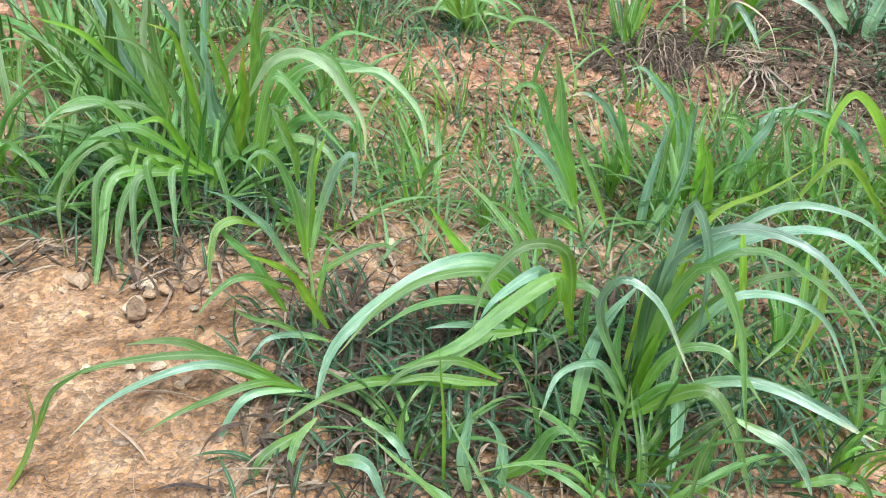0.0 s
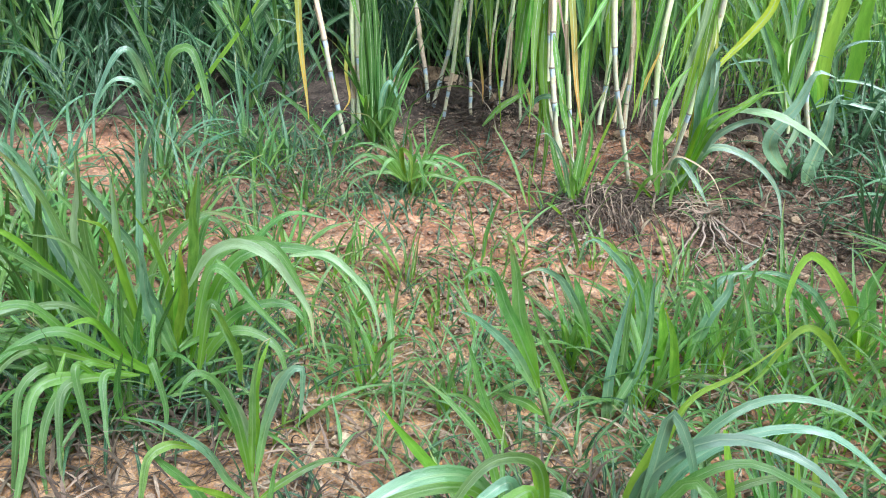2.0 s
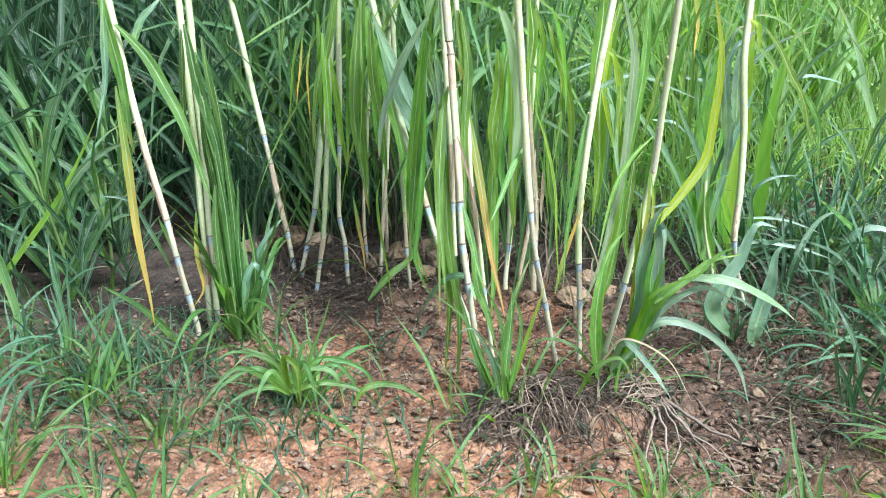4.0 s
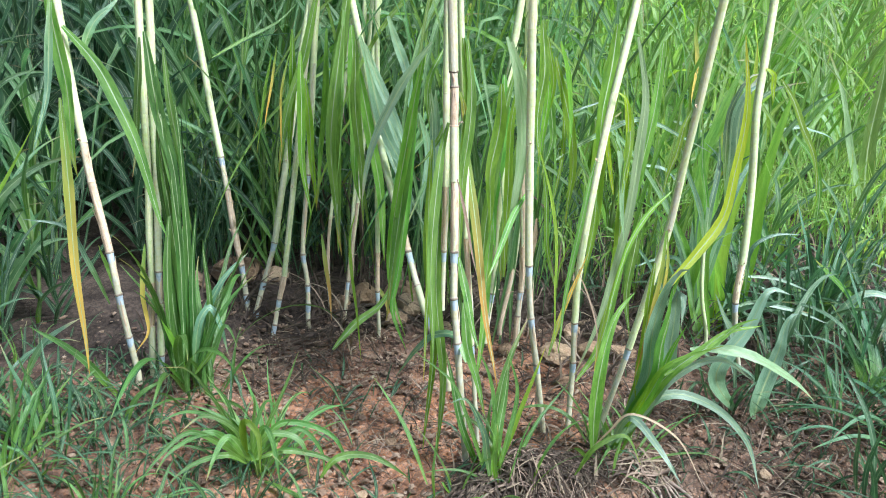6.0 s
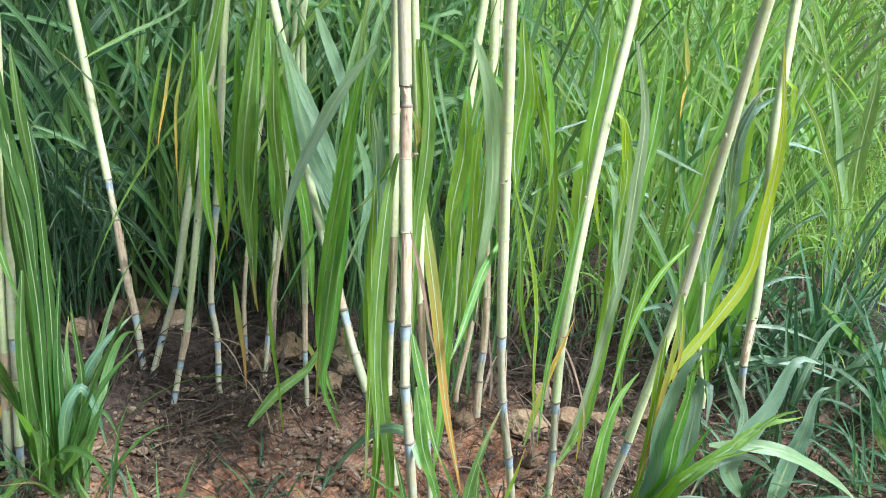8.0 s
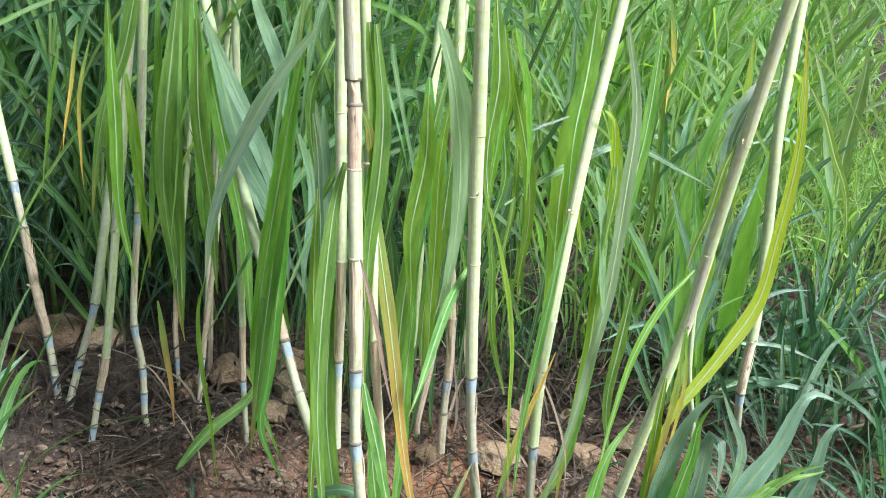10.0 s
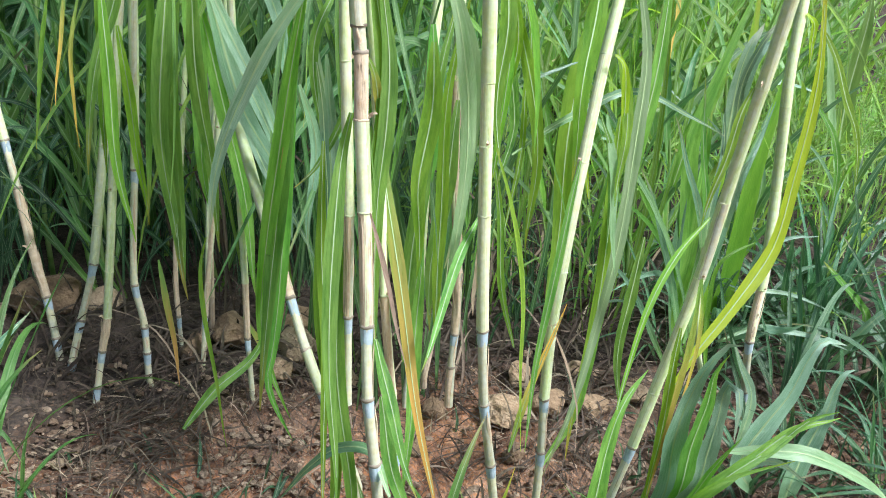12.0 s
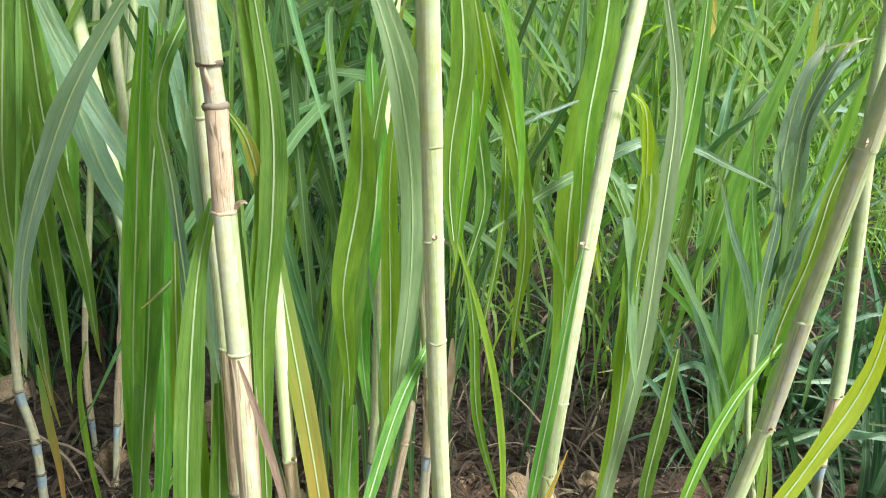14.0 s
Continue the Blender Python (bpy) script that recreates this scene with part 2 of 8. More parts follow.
GREEN = leaf_material("cane_blade", (0.085, 0.235, 0.034), (0.245, 0.455, 0.092), (0.25, 0.40, 0.11), (0.40, 0.32, 0.08), through_light=0.48)
# brighter yellow-green clump blades, the sun put into their colour
SUNNY = leaf_material("sun_tinted_clump_blade", (0.11, 0.235, 0.035), (0.24, 0.39, 0.085), (0.28, 0.42, 0.1), (0.46, 0.37, 0.1), joined=True, rib=0.3, through_light=0.5)
# GREEN brightened and yellowed to stand for sunlight in the leaf
LIME = leaf_material("sun_tinted_blade", (0.125, 0.28, 0.024), (0.27, 0.45, 0.060), (0.30, 0.45, 0.075), (0.46, 0.37, 0.07), through_light=0.52)
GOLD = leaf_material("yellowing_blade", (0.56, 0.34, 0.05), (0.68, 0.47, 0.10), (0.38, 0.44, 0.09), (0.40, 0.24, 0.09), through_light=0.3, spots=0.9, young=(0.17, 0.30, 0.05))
# the glow of light through a leaf, put into its colour
BRIGHT = leaf_material("backlight_tinted_blade", (0.33, 0.47, 0.018), (0.45, 0.60, 0.04), (0.47, 0.60, 0.05), (0.48, 0.42, 0.07), through_light=0.5, spots=0.3)
PALE = leaf_material("pale_blade", (0.20, 0.335, 0.14), (0.35, 0.47, 0.26), (0.26, 0.36, 0.17), (0.44, 0.38, 0.14), rough=0.34, through_light=0.4, spots=0.4, gloss=0.4)
# bluish blades, paled so the colour carries some of the sky's sheen
BLUISH = leaf_material("bluish_blade", (0.062, 0.165, 0.080), (0.20, 0.345, 0.205), (0.24, 0.37, 0.22), (0.36, 0.31, 0.13), rough=0.27, rib=0.35, through_light=0.22, sheen=0.9, vein=0.5, gloss=0.6, whorl_glow=0.55)
# paler copy for waxy blades, more of the sheen put into the colour
WAXY_SHEEN = leaf_material("waxy_sheen_blade", (0.115, 0.245, 0.125), (0.32, 0.46, 0.315), (0.34, 0.47, 0.33), (0.40, 0.38, 0.24), rough=0.34, rib=0.4, through_light=0.25, sheen=0.8, vein=0.5, gloss=0.6, whorl_glow=0.3)
TEAL = leaf_material("teal_blade", (0.040, 0.118, 0.055), (0.125, 0.245, 0.125), (0.16, 0.28, 0.14), (0.36, 0.31, 0.13), rough=0.3, rib=0.35, through_light=0.28, sheen=0.6, vein=0.5, whorl_glow=0.45)
# grass green, paled a little to stand for sheen from the sky
GRASS = leaf_material("grass_blade", (0.062, 0.18, 0.036), (0.245, 0.42, 0.135), (0.27, 0.40, 0.16), (0.42, 0.34, 0.15), rough=0.3, rib=0.4, through_light=0.58, spots=0.9, sheen=0.85, vein=0.5, gloss=0.3, whorl_glow=0.75)
DEEP = leaf_material("deep_green_blade", (0.048, 0.14, 0.028), (0.15, 0.29, 0.068), (0.19, 0.32, 0.085), (0.40, 0.32, 0.12), rough=0.32, rib=0.3, through_light=0.3, spots=0.8, sheen=0.7, vein=0.45, whorl_glow=0.55)
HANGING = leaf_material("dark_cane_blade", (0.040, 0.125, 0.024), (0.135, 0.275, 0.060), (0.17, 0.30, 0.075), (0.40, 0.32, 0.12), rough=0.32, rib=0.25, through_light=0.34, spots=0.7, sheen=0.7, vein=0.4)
# darker copy of the tuft blades, with shade put into the colour
SHADE_TUFT = leaf_material("shade_dark_tuft_blade", (0.028, 0.085, 0.036), (0.095, 0.19, 0.082), (0.12, 0.22, 0.09), (0.34, 0.28, 0.13), rough=0.32, rib=0.35, through_light=0.24, spots=0.6, sheen=0.7, vein=0.5)
SHOOT = leaf_material("shoot_stem", (0.12, 0.24, 0.05), (0.24, 0.36, 0.11), (0.25, 0.36, 0.12), (0.24, 0.34, 0.12), spots=0.2)
THICKET = leaf_material("thicket_blade", (0.064, 0.16, 0.058), (0.17, 0.305, 0.105), (0.20, 0.33, 0.11), (0.36, 0.30, 0.13), joined=True, rib=0.4)
# yellow-green meadow blades, paler still to stand for the sun on them
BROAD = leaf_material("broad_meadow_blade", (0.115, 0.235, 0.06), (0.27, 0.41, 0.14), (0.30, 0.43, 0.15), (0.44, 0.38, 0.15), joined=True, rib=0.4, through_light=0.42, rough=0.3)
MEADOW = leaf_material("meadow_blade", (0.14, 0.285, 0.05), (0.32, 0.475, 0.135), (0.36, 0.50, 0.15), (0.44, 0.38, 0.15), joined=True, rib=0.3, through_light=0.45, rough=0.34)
# darker THICKET with shade put into the colour; dark weeds use it too
SHADY = leaf_material("dark_shade_blade", (0.023, 0.068, 0.032), (0.074, 0.150, 0.070), (0.115, 0.20, 0.09), (0.30, 0.26, 0.13), joined=True, rib=0.4, rough=0.34)
SIDE_SHOOT = leaf_material("bluish_shoot_blade", (0.058, 0.15, 0.062), (0.165, 0.30, 0.125), (0.20, 0.33, 0.13), (0.36, 0.30, 0.13), rib=0.5, through_light=0.4, rough=0.32, whorl_glow=0.5)
# SIDE_SHOOT brightened for the sunny side, sunlight put into the colour
SUN_SHOOT = leaf_material("sun_tinted_shoot_blade", (0.105, 0.235, 0.05), (0.26, 0.41, 0.125), (0.30, 0.43, 0.14), (0.44, 0.38, 0.15), rib=0.45, through_light=0.48, rough=0.32, whorl_glow=0.5)
DRY = leaf_material("dry_blade", (0.36, 0.25, 0.16), (0.54, 0.43, 0.30), (0.46, 0.36, 0.25), (0.36, 0.26, 0.18), rough=0.8, through_light=0.2)
# dead leaves, darkened further to stand for the shade they lie in
LITTER = leaf_material("litter_blade", (0.022, 0.016, 0.010), (0.13, 0.095, 0.062), (0.085, 0.063, 0.042), (0.07, 0.052, 0.036), rough=0.85, through_light=0.1, joined=True)
STRAW = leaf_material("straw_blade", (0.15, 0.11, 0.072), (0.40, 0.315, 0.215), (0.30, 0.23, 0.155), (0.25, 0.18, 0.12), rough=0.85, through_light=0.1, joined=True)
RIB = stem_material("leaf_rib", (0.30, 0.42, 0.17), (0.45, 0.55, 0.29), (0.26, 0.38, 0.15), 0.4, streaks=0.3)
WAX = stem_material("waxy_rind", (0.45, 0.41, 0.22), (0.62, 0.57, 0.38), (0.19, 0.13, 0.09), 0.55, wax=0.35, streaks=0.5)
CREAM = stem_material("cream_sheath", (0.53, 0.55, 0.25), (0.69, 0.69, 0.43), (0.34, 0.26, 0.12), 0.5, wax=0.28, streaks=0.4)
LEAFY = stem_material("green_sheath", (0.45, 0.53, 0.19), (0.61, 0.66, 0.35), (0.28, 0.35, 0.12), 0.48, wax=0.25, streaks=0.45)
HUSK = stem_material("dry_sheath", (0.48, 0.34, 0.20), (0.66, 0.52, 0.36), (0.23, 0.14, 0.09), 0.65, wax=0.1, streaks=0.7)
BAND = stem_material("blue_wax_band", (0.27, 0.34, 0.39), (0.46, 0.53, 0.59), (0.20, 0.21, 0.20), 0.6, wax=0.5, streaks=0.65)
NODE = stem_material("node_band", (0.20, 0.155, 0.11), (0.36, 0.30, 0.22), (0.08, 0.06, 0.042), 0.65, streaks=0.5)
ROOTS = stem_material("dead_root", (0.19, 0.14, 0.105), (0.38, 0.30, 0.23), (0.10, 0.07, 0.055), 0.85, streaks=0.5)
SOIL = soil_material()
STONE = stone_material("stone", (0.17, 0.105, 0.06), (0.33, 0.22, 0.125), (0.48, 0.355, 0.225))
PALE_STONE = stone_material("pale_stone", (0.37, 0.235, 0.13), (0.53, 0.385, 0.235), (0.66, 0.53, 0.37))
GRAVEL = stone_material("gravel_stone", (0.125, 0.075, 0.046), (0.25, 0.165, 0.105), (0.44, 0.33, 0.225), joined=True)
SKINS = {"w": WAX, "c": CREAM, "g": LEAFY, "d": HUSK}

# ---------------------------------------------------------------- builders


def ground_z(x, y):
    """The lie of the land: it dips before the cane and climbs slowly behind it."""
    top = weight = 0.0
    for px, py, pz in LAND:
        w = 1.0 / ((x - px) ** 2 + (y - py) ** 2 + 0.05) ** 1.6
        top, weight = top + w * pz, weight + w
    return float(top / weight + mound(x, y))


def mound(x, y):
    """The clump's foot stands on a low bank with a broken edge."""
    edge = 2.98 + 0.035 * np.sin(x * 11) + 0.02 * np.sin(x * 27 + 1)
    rise = 1 / (1 + np.exp(-np.clip((y - edge) / 0.018, -40, 40)))
    return 0.062 * rise * np.exp(-((x - 0.95) / 0.36) ** 4) * np.exp(-(np.maximum(y - 3.02, 0) / 0.30) ** 2)


LAND = [
    (-0.7, 1.5, 0.20), (-1.5, 1.0, 0.22), (0.4, 1.2, 0.17), (0.1, 2.3, 0.12), (1.0, 2.9, 0.10), (1.0, 3.2, 0.17), (0.33, 3.14, 0.16),
    (-0.18, 3.9, 0.30), (0.29, 4.15, 0.27), (0.1, 3.5, 0.18), (0.7, 3.25, 0.19), (0.65, 4.1, 0.36), (0.2, 4.5, 0.36), (1.4, 3.7, 0.30),
    (1.77, 3.4, 0.25), (2.3, 3.2, 0.22), (-1.1, 4.4, 0.30), (-1.0, 2.5, 0.20), (1.5, 2.1, 0.14), (0.0, 0.0, 0.15), (3.0, 4.5, 0.34),
    (0.0, 6.5, 0.50), (-3.0, 6.0, 0.45), (3.0, 8.0, 0.6), (0.0, 14.0, 0.9), (-9.0, 9.0, 0.7), (9.0, 9.0, 0.8), (0.0, -9.0, 0.1),
]


def spread(pts, count):
    """A smooth run of points through a few."""
    p = np.array(pts, float)
    p = np.vstack([2 * p[0] - p[1], p, 2 * p[-1] - p[-2]])
    seg = np.maximum(np.linalg.norm(np.diff(p, axis=0), axis=1), 1e-5) ** 0.5
    knot = np.concatenate([[0], np.cumsum(seg)])
    length = np.concatenate([[0], np.cumsum(np.linalg.norm(np.diff(p[1:-1], axis=0), axis=1))])
    where = np.interp(np.linspace(0, length[-1], count), length, knot[1:-1])
    out = np.empty((count, 3))
    for k, t in enumerate(where):
        i = int(np.clip(np.searchsorted(knot, t) - 1, 1, len(p) - 3))
        t0, t1, t2, t3 = knot[i - 1:i + 3]
        a1 = (t1 - t) / (t1 - t0) * p[i - 1] + (t - t0) / (t1 - t0) * p[i]
        a2 = (t2 - t) / (t2 - t1) * p[i] + (t - t1) / (t2 - t1) * p[i + 1]
        a3 = (t3 - t) / (t3 - t2) * p[i + 1] + (t - t2) / (t3 - t2) * p[i + 2]
        b1 = (t2 - t) / (t2 - t0) * a1 + (t - t0) / (t2 - t0) * a2
        b2 = (t3 - t) / (t3 - t1) * a2 + (t - t1) / (t3 - t1) * a3
        out[k] = (t2 - t) / (t2 - t1) * b1 + (t - t1) / (t2 - t1) * b2
    return out


def strip(run, width, facing, fold=0.35, twist=0.0, cols=4, blunt=2.2, lift=0.0, wave=0.05):
    """A blade along a run of points: verts, faces and uvs. Its upper side turns to facing; it is folded along the middle."""
    n = len(run)
    v = np.linspace(0, 1, n)
    tan = np.gradient(run, axis=0)
    tan /= np.linalg.norm(tan, axis=1)[:, None] + 1e-9
    side = np.cross(tan, np.asarray(facing, float))
    side /= np.linalg.norm(side, axis=1)[:, None] + 1e-9
    nor = np.cross(side, tan)
    ang = twist * v
    side, nor = side * np.cos(ang)[:, None] + nor * np.sin(ang)[:, None], nor * np.cos(ang)[:, None] - side * np.sin(ang)[:, None]
    half = 0.5 * width * (0.24 + 0.76 * np.minimum(1, v / 0.3) ** 0.8) * np.clip(1 - v ** blunt, 0, 1) ** 0.85
    half = np.maximum(half, 0.0006)
    u = np.linspace(-1, 1, cols + 1)
    ripple = wave * np.sin(v * 23 + run[0, 0] * 50 + 1.7 * np.sin(v * 9 + run[0, 1] * 31))[:, None] * np.abs(u)[None, :] * np.sign(u)[None, :]
    pos = (run[:, None, :] + side[:, None, :] * (half[:, None] * u[None, :] * math.cos(fold))[:, :, None]
           + nor[:, None, :] * (half[:, None] * (np.abs(u)[None, :] * math.sin(fold) + ripple) + lift)[:, :, None])
    m = cols + 1
    faces = [(i * m + j, i * m + j + 1, (i + 1) * m + j + 1, (i + 1) * m + j) for i in range(n - 1) for j in range(cols)]
    uvs = np.stack(np.broadcast_arrays((u[None, :] + 1) / 2, v[:, None]), axis=-1).reshape(-1, 2)
    return pos.reshape(-1, 3), faces, uvs


def tube(run, radii, sides=12, worn=0.0):
    """A round stem along a run of points: verts, faces, uvs."""
    run, n = np.asarray(run, float), len(run)
    tan = np.gradient(run, axis=0)
    tan /= np.linalg.norm(tan, axis=1)[:, None] + 1e-9
    ref = np.array([1.0, 0.0, 0.0]) if abs(tan[0, 0]) < 0.9 else np.array([0, 1.0, 0])
    a = np.cross(tan, ref)
    a /= np.linalg.norm(a, axis=1)[:, None]
    b = np.cross(tan, a)
    th = np.linspace(0, 2 * math.pi, sides, endpoint=False)
    radii = np.asarray(radii)[:, None] * np.ones(sides)[None, :]
    if worn:
        # out of true, and ragged at the rims
        key = run[0, 0] * 90 + run[0, 2] * 37
        along = run[:, 2][:, None] * 60
        radii = radii * (1 + worn * (np.sin(2 * th + key)[None, :] + 0.6 * np.sin(3 * th + key * 2 + along) + 0.5 * np.sin(5 * th[None, :] - along * 1.7 + key)))
    pos = run[:, None, :] + (a[:, None, :] * np.cos(th)[None, :, None] + b[:, None, :] * np.sin(th)[None, :, None]) * radii[:, :, None]
    if worn:
        pos[:, :, 2] += worn * 0.018 * np.sin(4 * th + key)[None, :]
    faces = [(i * sides + j, i * sides + (j + 1) % sides, (i + 1) * sides + (j + 1) % sides, (i + 1) * sides + j) for i in range(n - 1) for j in range(sides)]
    dist = np.concatenate([[0], np.cumsum(np.linalg.norm(np.diff(run, axis=0), axis=1))])
    uvs = np.stack(np.broadcast_arrays(np.minimum(th, 2 * math.pi - th)[None, :] / math.pi, dist[:, None] * 8), axis=-1).reshape(-1, 2)
    return pos.reshape(-1, 3), faces, uvs


def mesh_of(name, data, material, smooth=True):
    verts, faces, uvs = data
    me = bpy.data.meshes.new(name)
    me.from_pydata(np.asarray(verts).tolist(), [], faces)
    layer = me.uv_layers.new(name="UVMap")
    idx = np.empty(len(me.loops), dtype=np.int32)
    me.loops.foreach_get("vertex_index", idx)
    layer.data.foreach_set("uv", np.asarray(uvs, dtype=np.float32)[idx].ravel())
    me.materials.append(material)
    if smooth:
        me.polygons.foreach_set("use_smooth", [True] * len(me.polygons))
    return me


def joined(parts):
    """Many pieces as one."""
    verts, faces, uvs, at = [], [], [], 0
    for v, f, w in parts:
        verts.append(v), uvs.append(w)
        faces += [tuple(i + at for i in face) for face in f]
        at += len(v)
    return np.vstack(verts), faces, np.vstack(uvs)


def part(name, data, material, parent, label=""):
    ob = new(name, mesh_of(name, data, material))
    ob.parent = parent
    return tagged(ob, label)


def thing(name, at, label, category, group=""):
    ob = new(name)
    ob.empty_display_size = 0.05
    ob.location = at
    return tagged(ob, label, category, group)


FRONT = (-0.25, -0.85, 0.45)          # the side from which the clump is seen, and up


def blade(owner, pts, width, material=None, label="", facing=FRONT, twist=0.0, rib=True, fold=0.2, blunt=2.4, segs=26):
    """One leaf of a plant, through a few places in the world, with its pale rib as a piece of its own."""
    material = material or GREEN
    run = spread(np.array(pts, float) - np.array(owner.location), segs)
    s = np.linspace(0, 1, segs)
    key = float(np.sum(run[-1])) * 31
    run = run + width * 0.16 * np.stack([np.sin(s * 9 + key), np.sin(s * 7 + key * 2), np.sin(s * 11 + key * 3)], axis=1) * s[:, None]
    leaf = part("leaf", strip(run, width, facing, fold, twist, 4, blunt, wave=0.14), material, owner, label)
    if rib:
        short = run[: int(segs * 0.93)]
        part("midrib", strip(short, width * 0.072, facing, 0.1, twist, 2, 1.6, lift=0.0012), RIB, leaf)
    return leaf


def cane(places, cuts, skins, radius, label, group="canes of the clump", height=1.95):
    """A sugarcane: internodes of rind or sheath, each with its band at the foot. places: a few points of the axis, from the foot."""
    base = np.array(places[0], float)
    p = [np.array(q, float) for q in places]
    rise = (p[-1] - p[-2]) / max(p[-1][2] - p[-2][2], 1e-3)
    if p[-1][2] < height:
        p.append(p[-1] + rise * (height - p[-1][2]))
    owner = thing("sugarcane", base, label, "sugarcane", group)
    run = spread([q - base for q in p], 120)
    levels = [run[0, 2] - 0.03] + [c - base[2] for c in cuts] + [run[-1, 2]]
    # it turns a little at every node
    r = random.Random(int(abs(base[0]) * 1000))
    for k in (0, 1):
        run[:, k] += np.interp(run[:, 2], levels, [r.uniform(-0.003, 0.003) for _ in levels])
    for i in range(len(levels) - 1):
        skin = skins[min(i, len(skins) - 1)]
        lo, hi = levels[i], levels[i + 1]
        zs = np.linspace(lo, hi, 11)
        axis = np.stack([np.interp(zs, run[:, 2], run[:, k]) for k in range(3)], axis=1)
        axis[:, 2] = zs
        s = np.linspace(0, 1, 11)
        thick = radius * {"w": 0.84, "d": 0.96, "c": 1.02, "g": 1.08}[skin]
        swell = 1.0 if skin == "w" else 0.25 if skin in "dc" else 0.1
        rad = thick * (1 + swell * (0.10 * np.exp(-((s - 1) / 0.07) ** 2) + 0.06 * np.exp(-(s / 0.05) ** 2) - 0.03 * np.sin(math.pi * s)))
        part("internode", tube(axis, rad, 16, 0.022), SKINS[skin], owner)
        if skin == "w" and hi - lo > 0.05:
            # wax gathers under the node above
            zb = np.linspace(hi - min(0.034, 0.4 * (hi - lo)), hi - 0.004, 6)
            ring = np.stack([np.interp(zb, run[:, 2], run[:, k]) for k in range(3)], axis=1)
            ring[:, 2] = zb
            part("wax_band", tube(ring, np.interp(zb, zs, rad) + np.array([-0.0003, 0.0004, 0.0005, 0.0006, 0.0006, 0.0005]), 16, 0.022), BAND, owner, "bluish-white waxy band")
        if skin in "cgd" and hi - lo > 0.06:
            # a sheath overlaps itself: its free margin runs up the stem, paler, greener or drier than the rest
            th = r.uniform(-2.4, -0.5)
            wide = r.uniform(0.35, 0.8)
            turn = th + np.linspace(0, r.uniform(-0.5, 0.5), 11)
            arc = np.linspace(-wide, wide, 5)
            lips = np.stack([np.cos(turn[:, None] + arc), np.sin(turn[:, None] + arc), np.zeros((11, 5))], axis=-1) * (rad[:, None] * (1.035 - 0.03 * (arc / wide) ** 2))[:, :, None]
            flap = (axis[:, None, :] + lips).reshape(-1, 3)
            quads = [(a * 5 + c, a * 5 + c + 1, a * 5 + c + 6, a * 5 + c + 5) for a in range(10) for c in range(4)]
            where = np.stack(np.broadcast_arrays(np.linspace(0.2, 0.8, 5)[None, :], (zs * 8)[:, None]), axis=-1).reshape(-1, 2)
            other = {"c": (LEAFY, CREAM, LEAFY), "g": (CREAM, WAX, CREAM), "d": (CREAM, HUSK, WAX)}[skin]
            part("sheath_margin", (flap, quads, where), other[r.randrange(3)], owner, "free margin of the leaf sheath")
        if skin in "dw" and 0 < i:
            # loose strips of old sheath cling to it
            for _ in range(3 if skin == "d" else 1):
                th = r.uniform(math.pi, 2 * math.pi)
                lift = np.array([math.cos(th), math.sin(th), 0.0])
                top = r.randint(6, 10)
                some = axis[0:top + 1] + lift * thick * np.linspace(1.0, r.uniform(1.05, 1.5), top + 1)[:, None] + base
                blade(owner, [some[0], some[top // 2], some[top]], thick * r.uniform(0.6, 1.3), HUSK, "peeling dry husk", facing=tuple(lift + (0, 0, 0.01)), rib=False, fold=-0.5, segs=9, blunt=5.0)
        if 0 < i and not (skin == "g" and skins[min(i - 1, len(skins) - 1)] == "g"):
            bare = "w" in (skin, skins[min(i - 1, len(skins) - 1)])
            tall, proud = (0.0034, 1.0) if bare else (0.0024, 0.8)
            zz = np.linspace(lo - tall, lo + tall, 5)
            ring = np.stack([np.interp(zz, run[:, 2], run[:, k]) for k in range(3)], axis=1)
            ring[:, 2] = zz
            part("node", tube(ring, radius * (1 + (0.02 if bare else 0.05) + proud * np.array([-0.06, 0.04, 0.08, 0.05, -0.05])), 16, 0.035), NODE if bare else SKINS[skin], owner)
            if not bare and i % 2:
                th = (i * 2.4 + base[0] * 9) % 6.28
                out = np.array([math.cos(th), -abs(math.sin(th)) - 0.2, 0.35])
                spot = ring[2] + base + out * radius * 0.95
                blade(owner, [spot, spot + out * 0.006 + (0, 0, 0.006), spot + out * 0.012 + (0, 0, 0.004)], 0.007, HUSK, "torn dry collar", rib=False, segs=7)
    return owner


def stem(owner, pts, radius, material=None):
    """The sheathed stem of a grass shoot."""
    run = spread(np.array(pts, float) - np.array(owner.location), 10)
    part("stem", tube(run, np.linspace(radius, radius * 0.6, 10), 10), material or SHOOT, owner, "green sheathed stem")


def root(owner, pts, radius):
    run = spread(np.array(pts, float) - np.array(owner.location), 16)
    run = run + np.array([[0.004 * math.sin(k * 1.9), 0.004 * math.cos(k * 2.3), 0.003 * math.sin(k * 1.3)] for k in range(16)])
    part("root", tube(run, np.linspace(radius, radius * 0.35, 16), 7), ROOTS, owner)


def sway(length, lean, bend, count=14, power=1.4):
    """The run of a blade that grows from the origin, up and along +y, and droops."""
    s = np.linspace(0, 1, count)
    ang = lean + bend * s ** power
    step = length / (count - 1)
    y = np.concatenate([[0], np.cumsum(np.sin(ang[:-1]) * step)])
    z = np.concatenate([[0], np.cumsum(np.cos(ang[:-1]) * step)])
    x = 0.03 * length * np.sin(s * 5)
    return np.stack([x, y, z], axis=1)


def turned(run, az, at):
    c, s = math.cos(az), math.sin(az)
    out = np.stack([run[:, 0] * c - run[:, 1] * s, run[:, 0] * s + run[:, 1] * c, run[:, 2]], axis=1)
    return out + np.array(at)


